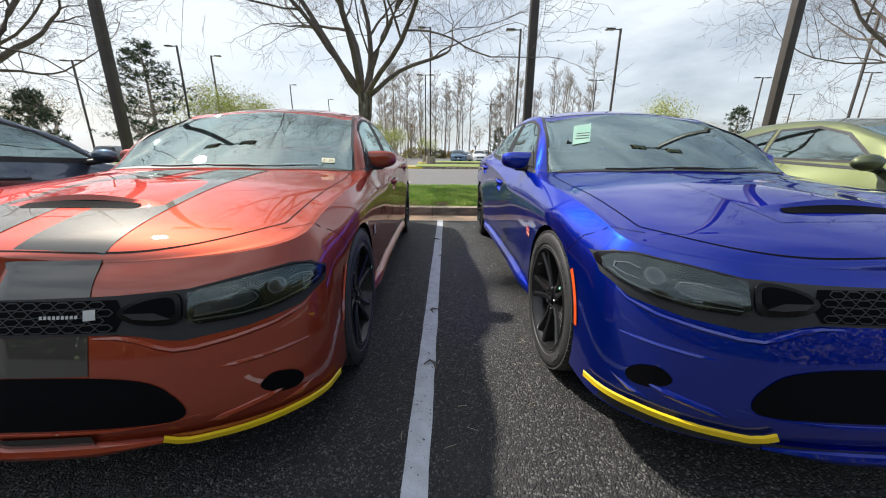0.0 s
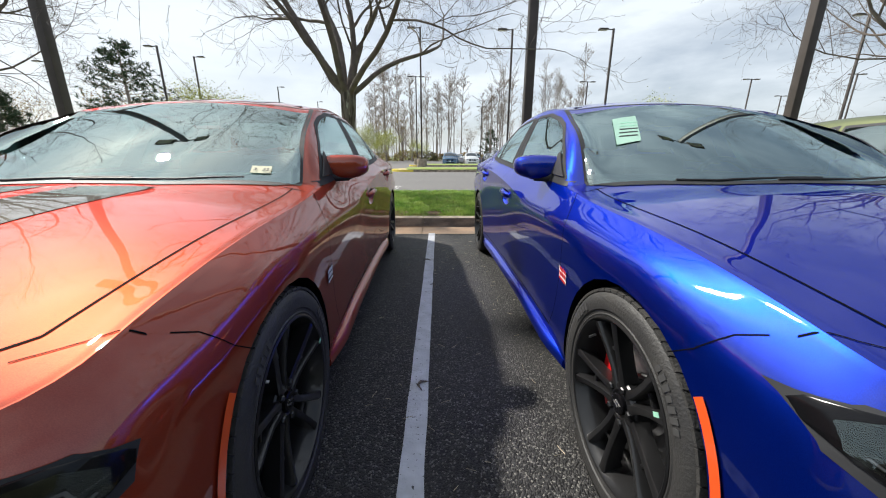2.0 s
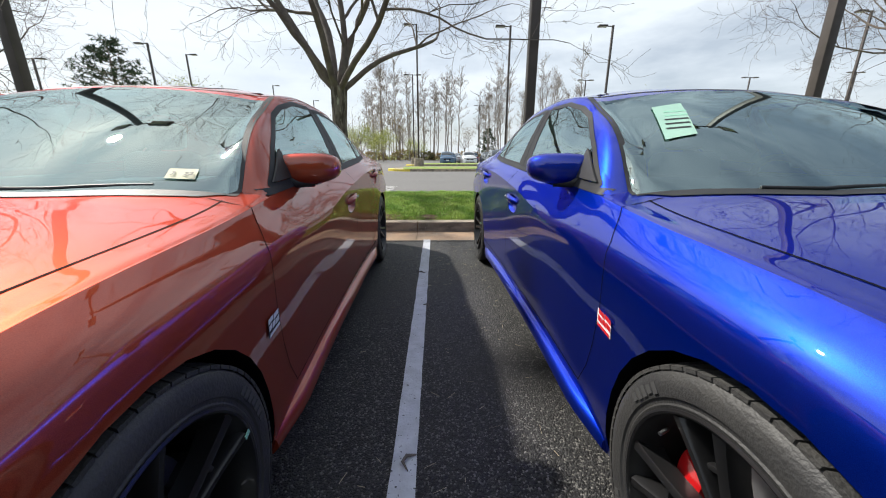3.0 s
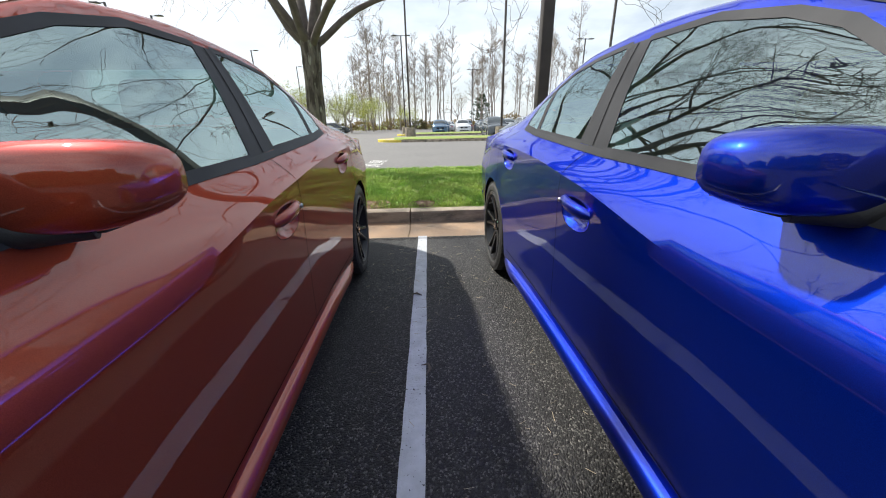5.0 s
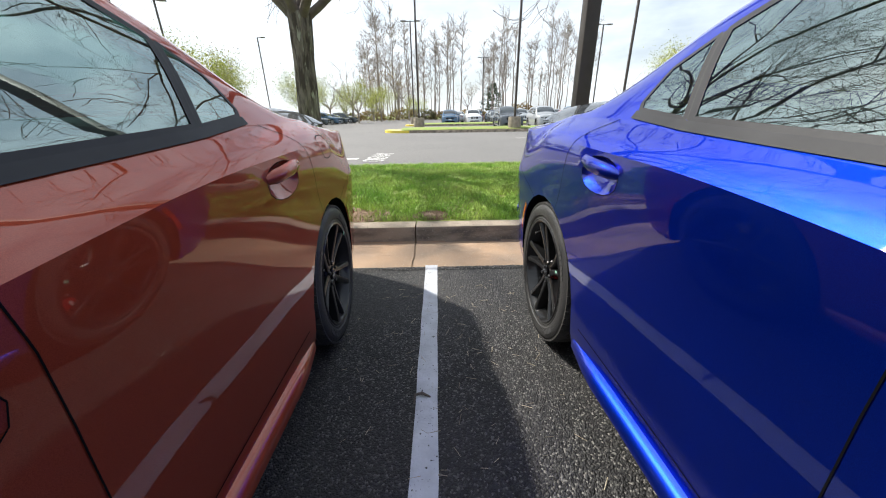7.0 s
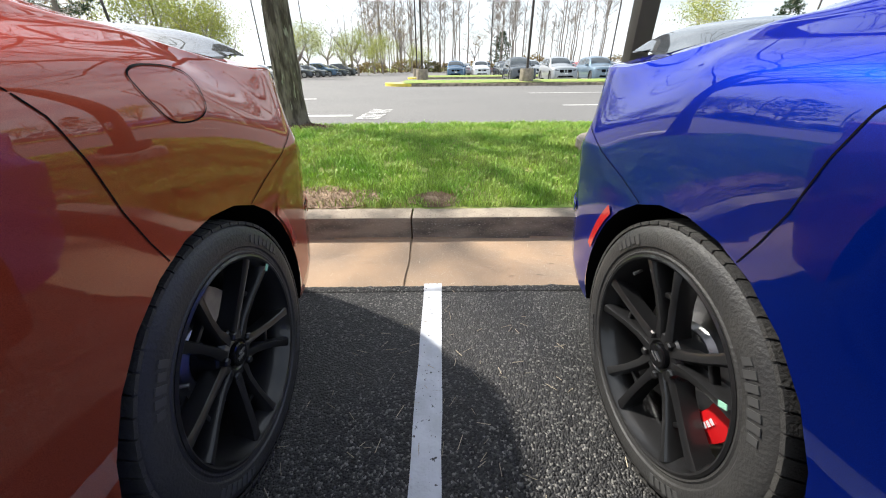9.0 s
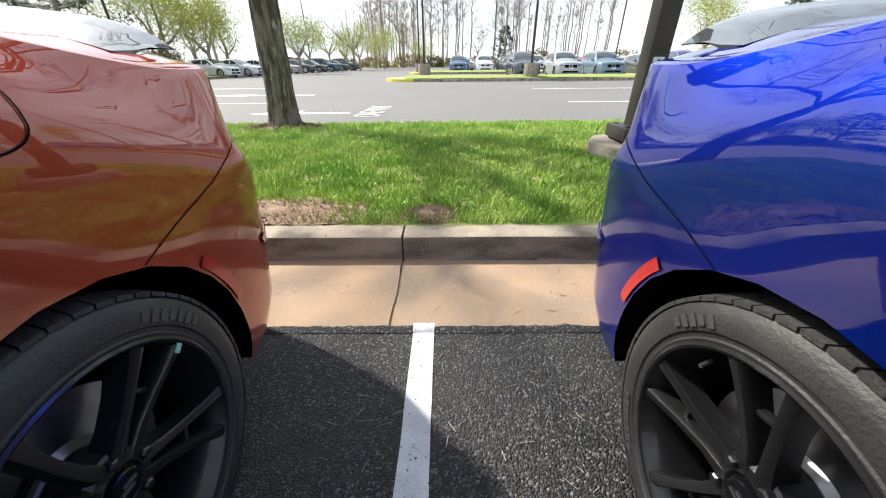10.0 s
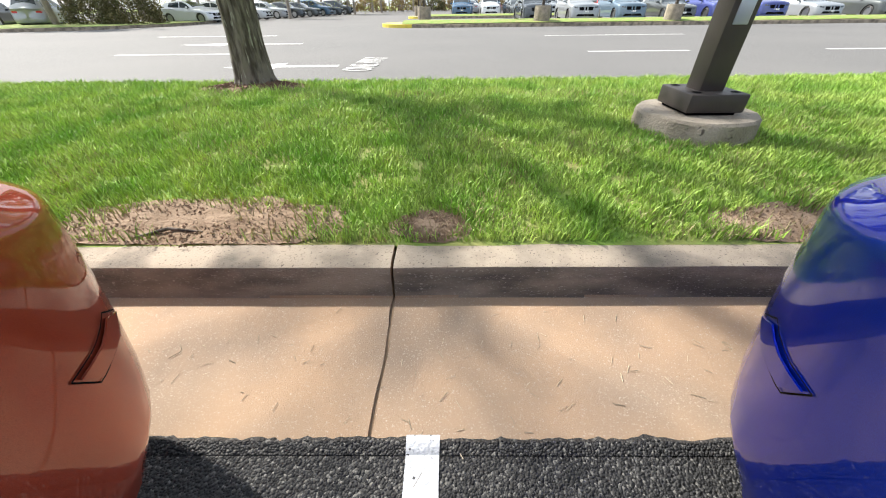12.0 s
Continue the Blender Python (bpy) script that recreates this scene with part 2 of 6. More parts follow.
LAMP_GLASS = glass("lamp_cover", (0.93, 0.94, 0.95), 0.04)
WINDSCREEN = glass("windscreen_glass", (0.66, 0.90, 0.88), 0.34)
SIDE_GLASS = glass("side_window_glass", (0.58, 0.95, 0.94), 0.34)
FAR_GLASS = material("dark_car_glass", (0.03, 0.04, 0.045), 0.05, coat=1.0)
LAMP_DARK = material("smoked_lamp_insert", (0.03, 0.032, 0.036), 0.25, 0.5, (0.05, 0.052, 0.057), 30, 3)
LED = material("lamp_reflector", (0.15, 0.155, 0.165), 0.22, 0.6)
YELLOW_GUARD = material("yellow_plastic", (0.85, 0.60, 0.015), 0.35, 0, (0.80, 0.55, 0.02), 8, 3)
CABIN = material("cabin_trim", (0.02, 0.02, 0.022), 0.7, 0, (0.03, 0.03, 0.032), 30, 4, 0.3, 260)
SEAT = material("seat_cloth", (0.06, 0.061, 0.066), 0.85, 0, (0.05, 0.051, 0.055), 40, 4, 0.4, 320)
PAPER = material("paper", (0.75, 0.80, 0.78), 0.7, 0, (0.70, 0.76, 0.74), 10, 3)
# The windscreen's green tint and dimming are mixed into this paper's colour.
FORM_PAPER = material("form_paper", (0.36, 0.58, 0.47), 0.7, 0, (0.33, 0.54, 0.44), 10, 3)
GREEN_PAPER = material("green_sticker", (0.30, 0.62, 0.45), 0.7)
CREAM = material("cream_sticker", (0.72, 0.70, 0.50), 0.7)
INK = material("ink", (0.02, 0.02, 0.02), 0.6)
WHITE_PLASTIC = material("white_plastic", (0.72, 0.73, 0.74), 0.4)
PLATE = material("pole_cover_plate", (0.55, 0.60, 0.66), 0.35, 0.6)
LAMP_LENS = material("lamp_lens", (0.55, 0.55, 0.52), 0.3)


# ---- mesh helpers ----
def part(name, bm, mat, parent=None, label="", smooth=True, sharp=38):
    """Links a bmesh as one mesh object under a thing or a part."""
    me = bpy.data.meshes.new(name)
    bm.to_mesh(me)
    bm.free()
    me.materials.append(mat)
    if smooth:
        me.polygons.foreach_set("use_smooth", [True] * len(me.polygons))
        me.set_sharp_from_angle(angle=radians(sharp))
    ob = new(name, me)
    if parent:
        ob.parent = parent
    if label:
        ob["label"] = label
    return ob


def thing(name, label, category, at=(0, 0, 0), turn=0.0, group="", kind=""):
    e = new(name)
    e.matrix_world = pose(*at, 0, 0, turn)
    return tagged(e, label, category, group, kind)


def raw(name, verts, faces, mat, parent=None, label="", smooth=False):
    me = bpy.data.meshes.new(name)
    me.from_pydata(verts, [], faces)
    me.update()
    me.materials.append(mat)
    if smooth:
        me.polygons.foreach_set("use_smooth", [True] * len(me.polygons))
    ob = new(name, me)
    if parent:
        ob.parent = parent
    if label:
        ob["label"] = label
    return ob


def share(name, me, parent, m):
    ob = new(name, me)
    ob.parent = parent
    ob.matrix_basis = m
    return ob


def box(cx, cy, cz, sx, sy, sz, bevel=0.0, bm=None, turn=None, seg=2):
    b = bm or bmesh.new()
    m = Matrix.Translation((cx, cy, cz)) @ (turn or Matrix()) @ Matrix.Diagonal((sx, sy, sz, 1))
    r = bmesh.ops.create_cube(b, size=1, matrix=m)
    if bevel:
        es = list({e for v in r["verts"] for e in v.link_edges})
        bmesh.ops.bevel(b, geom=es, offset=bevel, segments=seg, affect="EDGES", profile=0.5)
    return b


def lathe(profile, n, axis="x", bm=None, closed=False):
    """Turns a profile of (along, radius) round the axis."""
    b = bm or bmesh.new()
    rings = []
    for a, r in profile:
        ring = []
        for i in range(n):
            c, s = math.cos(2 * math.pi * i / n) * r, math.sin(2 * math.pi * i / n) * r
            ring.append(b.verts.new((a, c, s) if axis == "x" else (c, s, a)))
        rings.append(ring)
    pairs = list(zip(rings, rings[1:])) + ([(rings[-1], rings[0])] if closed else [])
    for p, q in pairs:
        for i in range(n):
            j = (i + 1) % n
            b.faces.new((p[i], p[j], q[j], q[i]))
    return b


def disc_cap(bm, a, r, n, axis="x"):
    vs = []
    for i in range(n):
        c, s = math.cos(2 * math.pi * i / n) * r, math.sin(2 * math.pi * i / n) * r
        vs.append(bm.verts.new((a, c, s) if axis == "x" else (c, s, a)))
    bm.faces.new(vs)
    return bm


def tube(points, radii, n=8, bm=None, caps=True):
    """A round bar through points."""
    b = bm or bmesh.new()
    pts = [Vector(p) for p in points]
    rings = []
    for i, p in enumerate(pts):
        d = (pts[min(i + 1, len(pts) - 1)] - pts[max(i - 1, 0)]).normalized()
        up = Vector((0, 0, 1)) if abs(d.z) < 0.9 else Vector((1, 0, 0))
        x = d.cross(up).normalized()
        y = d.cross(x)
        r = radii[i] if isinstance(radii, (list, tuple)) else radii
        rings.append([b.verts.new(p + (x * math.cos(2 * math.pi * k / n) + y * math.sin(2 * math.pi * k / n)) * r) for k in range(n)])
    for p, q in zip(rings, rings[1:]):
        for i in range(n):
            b.faces.new((p[i], p[(i + 1) % n], q[(i + 1) % n], q[i]))
    if caps:
        b.faces.new(rings[0][::-1])
        b.faces.new(rings[-1])
    return b


def sheet(x0, y0, x1, y1, z, nx=1, ny=1, height=None):
    b = bmesh.new()
    g = [[b.verts.new((x0 + (x1 - x0) * i / nx, y0 + (y1 - y0) * j / ny, z)) for i in range(nx + 1)] for j in range(ny + 1)]
    for j in range(ny):
        for i in range(nx):
            b.faces.new((g[j][i], g[j][i + 1], g[j + 1][i + 1], g[j + 1][i]))
    if height:
        for v in b.verts:
            v.co.z = height(v.co.x, v.co.y)
    return b


def curve(*pts):
    """A smooth curve through (v, value) points with no overshoot."""
    xs, ys = np.array([p[0] for p in pts], float), np.array([p[1] for p in pts], float)
    h, d = np.diff(xs), np.diff(ys) / np.diff(xs)
    m = np.zeros(len(xs))
    m[0], m[-1] = d[0], d[-1]
    for i in range(1, len(xs) - 1):
        if d[i - 1] * d[i] > 0:
            w1, w2 = 2 * h[i] + h[i - 1], h[i] + 2 * h[i - 1]
            m[i] = (w1 + w2) / (w1 / d[i - 1] + w2 / d[i])

    def f(v):
        if v <= xs[0]:
            return float(ys[0])
        if v >= xs[-1]:
            return float(ys[-1])
        i = int(np.searchsorted(xs, v) - 1)
        t = (v - xs[i]) / h[i]
        return float(ys[i] * (2 * t**3 - 3 * t**2 + 1) + m[i] * h[i] * (t**3 - 2 * t**2 + t)
                     + ys[i + 1] * (3 * t**2 - 2 * t**3) + m[i + 1] * h[i] * (t**3 - t**2))
    return f


# ---- cars ----
from mathutils.bvhtree import BVHTree


def tail(f, a, b):
    """Carries a curve on from the rear wheel to the rear corner and the very end."""
    g = curve((3.2, f(3.2)), (3.65, a), (4.1, b))
    return lambda v: f(v) if v < 3.2 else g(v)


def muscle_sedan_shape():
    S = sedan_curves()
    S["z"] = (S["z"][0], *[tail(f, a, b) for f, a, b in zip(S["z"][1:], (0.286, 0.712, 0.758, 0.830), (0.285, 0.680, 0.739, 0.796))])
    S["inset"] = tuple(tail(f, a, b) for f, a, b in zip(S["inset"], (0.051, 0.035, 0.008, 0.008, 0.022), (0.335, 0.128, 0.039, 0.058, 0.071)))
    S["edge"], S["edge_in"], S["width"] = tail(S["edge"], 0.985, 0.991), tail(S["edge_in"], 0.052, 0.107), tail(S["width"], 0.940, 0.889)
    return S


def sedan_curves():
    return dict(
        front=-0.84, nose=0.42, rear=4.128, tail=0.435, power=2.63,
        width=curve((-0.84, 0.93), (-0.4, 0.937), (0, 0.953), (0.5, 0.94), (1.2, 0.925), (2.0, 0.93), (2.9, 0.955), (3.3, 0.95), (3.7, 0.92), (4.1, 0.90)),
        push=(0.02, 0.0, 0.03, 0.07, 0.11, 0.16), pull=(0.281, 0.036, 0.0, 0.107, 0.190, 0.035),
        z=(curve((-0.84, 0.20), (-0.4, 0.20), (0.5, 0.20), (2.6, 0.20), (3.4, 0.205), (4.1, 0.24)),
           curve((-0.84, 0.29), (-0.4, 0.30), (0.5, 0.29), (2.6, 0.29), (3.4, 0.33), (4.1, 0.36)),
           curve((-0.84, 0.43), (0, 0.45), (1.5, 0.44), (3.0, 0.50), (4.1, 0.52)),
           curve((-0.84, 0.57), (-0.4, 0.59), (0, 0.64), (1.0, 0.62), (1.8, 0.66), (3.0, 0.74), (3.6, 0.755), (4.1, 0.80)),
           curve((-0.84, 0.67), (-0.4, 0.71), (0, 0.80), (0.5, 0.80), (1.0, 0.80), (1.7, 0.89), (2.4, 0.955), (3.05, 0.97), (3.6, 0.955), (4.1, 0.90))),
        inset=(curve((-0.84, 0.03), (-0.4, 0.01), (0.4, 0.035), (2.6, 0.035), (3.4, 0.03), (4.1, 0.07)),
               curve((-0.84, 0.01), (0, 0.0), (0.6, 0.016), (2.5, 0.016), (3.2, 0.010), (4.1, 0.04)),
               curve((-0.84, 0.0), (0, 0.0), (0.6, 0.0115), (2.5, 0.0115), (3.0, 0.003), (4.1, 0.0)),
               curve((-0.84, 0.01), (0, 0.0), (0.6, 0.0075), (2.5, 0.0075), (3.0, 0.005), (4.1, 0.0)),
               curve((-0.84, 0.03), (0, 0.012), (0.5, 0.012), (1.2, 0.002), (2.0, 0.0), (3.0, 0.012), (3.6, 0.035), (4.1, 0.09))),
        edge=curve((-0.7, 0.735), (-0.45, 0.80), (0, 0.875), (0.4, 0.905), (0.8, 0.945), (1.6, 0.985), (2.4, 1.035), (3.0, 1.055), (3.6, 1.05), (4.05, 1.02)),
        edge_in=curve((-0.7, 0.06), (0, 0.085), (0.6, 0.075), (1.2, 0.075), (2.2, 0.075), (3.0, 0.11), (3.6, 0.12), (4.05, 0.10)),
        mid=curve((-0.72, 0.745), (-0.6, 0.805), (-0.3, 0.88), (0, 0.93), (0.3, 0.958), (0.48, 0.972), (0.98, 1.215), (1.42, 1.405), (1.9, 1.465), (2.35, 1.45), (2.75, 1.375), (3.1, 1.24), (3.38, 1.12), (3.6, 1.105), (4.05, 1.11)),
        rail_z=curve((0.60, 0.0), (0.75, 1.0), (1.2, 1.275), (1.5, 1.365), (1.9, 1.40), (2.3, 1.385), (2.6, 1.312), (2.85, 1.195), (3.1, 1.08)),
        rail_x=curve((0.60, 0.805), (0.75, 0.785), (1.2, 0.69), (1.5, 0.655), (1.9, 0.635), (2.3, 0.64), (2.6, 0.665), (2.85, 0.71), (3.1, 0.76)),
        cabin=(0.60, 3.10),
        arches=((0.01, 0.35, 0.378), (3.10, 0.30, 0.415)), wheels=(0.0, 3.055), wheel_x=0.948, wheel_scale=1.0,
        windows=(("front_window", ((0.77, 0.968), (1.71, 1.003), (1.845, 1.358), (1.56, 1.347), (1.33, 1.298), (1.2, 1.25), (0.95, 1.105))),
                 ("rear_window", ((1.895, 1.018), (2.40, 1.052), (2.515, 1.262), (2.36, 1.325), (2.2, 1.349), (1.96, 1.360))),
                 ("quarter_window", ((2.424, 1.054), (2.64, 1.078), (2.66, 1.10), (2.635, 1.19), (2.538, 1.253)))),
        screen=((-0.775, 0.66), (-0.3, 0.525), (0.3, 0.525), (0.775, 0.66), (0.635, 1.405), (0.3, 1.375), (-0.3, 1.375), (-0.635, 1.405)),
        back=((-0.56, 2.50), (-0.3, 2.44), (0.3, 2.44), (0.56, 2.50), (0.66, 3.10), (0.3, 3.30), (-0.3, 3.30), (-0.66, 3.10)),
    )


def section(S, th, v_side, end):
    """Half a cross-section: points (x, y, z) from the sill up to the middle of the roof."""
    p = S["power"]
    cx = 1.0 if end == 0 else max(math.sin(th), 0.0) ** (2 / p)
    cv = 0.0 if end == 0 else max(math.cos(th), 0.0) ** (2 / p)

    def along(j):
        if end < 0:
            c = S["front"] + S["nose"]
            return c - (c - S["front"] - S["push"][j]) * cv
        if end > 0:
            c = S["rear"] - S["tail"]
            return c + (S["rear"] - S["pull"][j] - c) * cv
        return v_side

    pts = []
    for j in range(5):
        v = along(j)
        pts.append((max(S["width"](v) - S["inset"][j](v), 0) * cx, v, S["z"][j](v)))
    v = along(5)
    xe, ze, zm = max(S["width"](v) - S["edge_in"](v), 0) * cx, S["edge"](v), S["mid"](v)
    pts.append((xe, v, ze))
    a, b = S["cabin"]
    if a < v < b:
        xr = min(S["rail_x"](v), xe * 0.99)
        flat = ze + (zm - ze) * (1 - (xr / xe) ** 2)
        zr = max(S["rail_z"](v), ze + 0.6 * min(flat - ze, 0.02)) if v > a + 0.12 else flat
        zr = max(zr, ze + 0.004)
    else:
        xr = 0.93 * xe
        zr = ze + (zm - ze) * (1 - 0.93**2.0)
    for f, bulge in ((0.10, 0.002), (0.55, 0.014), (1.0, 0.0)):
        pts.append((xe + (xr - xe) * f + bulge * cx, v, ze + (zr - ze) * f))
    for f in (0.86, 0.6, 0.3, 0.0):
        pts.append((xr * f, v, zr + (zm - zr) * (1 - f**2.2)))
    return pts


def spline(pts, sub, corner=4):
    """Rounds a row of points, keeping to them."""
    P = np.array(pts)
    v = P[corner][1] if len(P) > corner else 0
    hard = 0.75 * min(max((v - 0.35) / 0.6, 0), 1) * min(max((3.0 - v) / 0.8, 0), 1)
    out = []
    for i in range(len(P) - 1):
        a, b, c, d = P[max(i - 1, 0)], P[i], P[i + 1], P[min(i + 2, len(P) - 1)]
        k0, k1 = (hard if i == corner else 0.0), (hard if i + 1 == corner else 0.0)
        m0 = (c - b) * k0 + (c - a) * 0.5 * (1 - k0)
        m1 = (c - b) * k1 + (d - b) * 0.5 * (1 - k1)
        lim = np.linalg.norm(c - b)
        for m in (m0, m1):
            q = np.linalg.norm(m)
            if q > lim > 0:
                m *= lim / q
        for k in range(sub):
            t = k / sub
            out.append(b * (2 * t**3 - 3 * t**2 + 1) + m0 * (t**3 - 2 * t**2 + t) + c * (3 * t**2 - 2 * t**3) + m1 * (t**3 - t**2))
    out.append(P[-1])
    return out


def shell(S, n_end, n_side, sub):
    b = bmesh.new()
    rows = []
    va, vb = S["front"] + S["nose"], S["rear"] - S["tail"]
    for i in range(n_end):
        rows.append(section(S, math.pi / 2 * (0.02 + 0.98 * i / n_end), 0, -1))
    for i in range(n_side + 1):
        rows.append(section(S, 0, va + (vb - va) * i / n_side, 0))
    for i in range(n_end):
        rows.append(section(S, math.pi / 2 * (1 - (i + 1) / n_end * 0.98), 0, 1))
    grid = []
    for r in rows:
        half = spline(r, sub)
        right = [b.verts.new(p) for p in half]
        left = [b.verts.new((-p[0], p[1], p[2])) for p in half[:-1]]
        grid.append(right + left[::-1])
    for p, q in zip(grid, grid[1:]):
        for i in range(len(p) - 1):
            b.faces.new((p[i], p[i + 1], q[i + 1], q[i]))
    b.faces.new(grid[0])
    b.faces.new(grid[-1][::-1])
    bmesh.ops.recalc_face_normals(b, faces=b.faces)
    return b


def inside(poly, x, y):
    s = 0
    for i in range(len(poly)):
        (ax, ay), (bx, by) = poly[i], poly[(i + 1) % len(poly)]
        c = (bx - ax) * (y - ay) - (by - ay) * (x - ax)
        if c * s < 0:
            return False
        s = s or c
    return True


def cut(bm, poly, axes, where):
    """Cuts the outline of a convex polygon, pushed straight through, into the faces that where() picks; returns the faces inside it."""
    u, w = axes
    lo = [min(p[k] for p in poly) for k in (0, 1)]
    hi = [max(p[k] for p in poly) for k in (0, 1)]

    def near():
        out = []
        for f in bm.faces:
            if where(f.calc_center_median()):
                us, ws = [v.co[u] for v in f.verts], [v.co[w] for v in f.verts]
                if max(us) > lo[0] and min(us) < hi[0] and max(ws) > lo[1] and min(ws) < hi[1]:
                    out.append(f)
        return out
    for i in range(len(poly)):
        a, c = poly[i], poly[(i + 1) % len(poly)]
        fs = near()
        geom = fs + list({e for f in fs for e in f.edges}) + list({v for f in fs for v in f.verts})
        co, no = [0, 0, 0], [0, 0, 0]
        co[u], co[w] = a
        no[u], no[w] = c[1] - a[1], a[0] - c[0]
        bmesh.ops.bisect_plane(bm, geom=geom, dist=1e-5, plane_co=co, plane_no=no)
    out = []
    for f in near():
        m = f.calc_center_median()
        if inside(poly, m[u], m[w]):
            out.append(f)
    return out


def lift(bm, faces):
    """Takes faces out of a bmesh into one of their own."""
    b, seen = bmesh.new(), {}
    for f in faces:
        vs = []
        for v in f.verts:
            if v not in seen:
                seen[v] = b.verts.new(v.co)
            vs.append(seen[v])
        b.faces.new(vs)
    bmesh.ops.delete(bm, geom=faces, context="FACES")
    return b


def glaze(b, tree):
    """Bends a cut-out windscreen into straight lines from its foot to its head, with a slight swell."""
    for v in [v for v in b.verts if not v.is_boundary]:
        a = abs(v.co.x)
        foot = 0.525 + max(0.0, a - 0.3) * 0.284
        head = 1.375 + min(max(0.0, a - 0.3), 0.335) * 0.09 - max(0.0, a - 0.635) * 5.32
        if head - foot > 0.03:
            z0, z1 = [tree.ray_cast(Vector((v.co.x, y, 3)), Vector((0, 0, -1)))[0].z for y in (foot, head)]
            t = min(max((v.co.y - foot) / (head - foot), 0), 1)
            v.co.z = z0 + (z1 - z0) * t + 0.12 * (head - foot) * 0.85 * t * (1 - t)
    bmesh.ops.recalc_face_normals(b, faces=b.faces)
    b.normal_update()
    return b


def round_poly(cv, cz, r, n=28):
    return [(cv + r * math.cos(2 * math.pi * i / n), cz + r * math.sin(2 * math.pi * i / n)) for i in range(n)]


AXES = {"x": (1, 2, 0), "y": (0, 2, 1), "z": (0, 1, 2)}


def laid(tree, poly, way, off, step=0.05, thick=0.0):
    """A patch with the given outline that lies on the body. way: the direction in which it is pressed on (+x, -x, +y, -z)."""
    sign, axis = (1 if way[0] == "+" else -1), way[1]
    u, w, d = AXES[axis]
    b = bmesh.new()

    def at(p, depth=0.0):
        c = [0, 0, 0]
        c[u], c[w], c[d] = p[0], p[1], depth
        return c
    b.faces.new([b.verts.new(at(p)) for p in poly])
    for k in (0, 1):
        lo, hi = min(p[k] for p in poly), max(p[k] for p in poly)
        t = lo + step
        while t < hi - 1e-4:
            co, no = [0, 0, 0], [0, 0, 0]
            co[(u, w)[k]], no[(u, w)[k]] = t, 1
            bmesh.ops.bisect_plane(b, geom=b.verts[:] + b.edges[:] + b.faces[:], dist=1e-6, plane_co=co, plane_no=no)
            t += step
    ray = Vector((0, 0, 0))
    ray[d] = sign
    last = None
    for v in b.verts:
        o = v.co.copy()
        o[d] = -6 * sign
        hit = tree.ray_cast(o, ray)
        if hit[0] is None:
            hit = tree.find_nearest(last or o)
        n = hit[1]
        if n.dot(ray) > 0:
            n = -n
        v.co = hit[0] + n * off
        last = hit[0].copy()
    bmesh.ops.recalc_face_normals(b, faces=b.faces)
    if sum((f.normal.dot(ray) * f.calc_area() for f in b.faces)) > 0:
        bmesh.ops.reverse_faces(b, faces=b.faces)
    if thick:
        r = bmesh.ops.extrude_face_region(b, geom=b.faces[:])
        for g in r["geom"]:
            if isinstance(g, bmesh.types.BMVert):
                g.co -= ray * thick
        bmesh.ops.recalc_face_normals(b, faces=b.faces)
    return b


def ribbon(tree, line, way, width, off, bm=None, step=0.014):
    """A thin strip along a line on the body."""
    sign, axis = (1 if way[0] == "+" else -1), way[1]
    u, w, d = AXES[axis]
    pts = []
    for (a, c) in zip(line, line[1:]):
        n = max(1, int(math.hypot(c[0] - a[0], c[1] - a[1]) / step))
        pts += [(a[0] + (c[0] - a[0]) * i / n, a[1] + (c[1] - a[1]) * i / n) for i in range(n)]
    pts.append(line[-1])
    ray = Vector((0, 0, 0))
    ray[d] = sign
    b = bm or bmesh.new()
    prev = None
    for i, p in enumerate(pts):
        q0, q1 = pts[max(i - 1, 0)], pts[min(i + 1, len(pts) - 1)]
        t = Vector((q1[0] - q0[0], q1[1] - q0[1])).normalized()
        side = Vector((-t.y, t.x)) * width / 2
        pair = []
        for s in (1, -1):
            o = Vector((0, 0, 0))
            o[u], o[w], o[d] = p[0] + side.x * s, p[1] + side.y * s, -6 * sign
            hit = tree.ray_cast(o, ray)
            if hit[0] is None:
                o[w] += 0.0017
                hit = tree.ray_cast(o, ray)
            if hit[0] is None:
                pair = None
                break
            n = hit[1] if hit[1].dot(ray) < 0 else -hit[1]
            pair.append(b.verts.new(hit[0] + n * off))
        if pair and prev and (pair[0].co - prev[0].co).length < 0.3:
            b.faces.new((prev[0], pair[0], pair[1], prev[1]))
        prev = pair
    return b


def bead(tree, line, way, radius, sink=0.3, step=0.03):
    """A rounded ridge along a line on the body, part sunk into it."""
    sign, axis = (1 if way[0] == "+" else -1), way[1]
    u, w, d = AXES[axis]
    ray = Vector((0, 0, 0))
    ray[d] = sign
    pts = []
    for (a, c) in zip(line, line[1:]):
        n = max(1, int(math.hypot(c[0] - a[0], c[1] - a[1]) / step))
        for i in range(n + (1 if c is line[-1] else 0)):
            o = Vector((0, 0, 0))
            o[u], o[w], o[d] = a[0] + (c[0] - a[0]) * i / n, a[1] + (c[1] - a[1]) * i / n, -6 * sign
            hit = tree.ray_cast(o, ray)
            if hit[0] is not None:
                nn = hit[1] if hit[1].dot(ray) < 0 else -hit[1]
                pts.append(tuple(hit[0] - nn * radius * sink))
    m = len(pts) - 1
    return tube(pts, [radius * min(1.0, 0.25 + 4 * i / m, 0.25 + 4 * (m - i) / m) for i in range(m + 1)], 8)


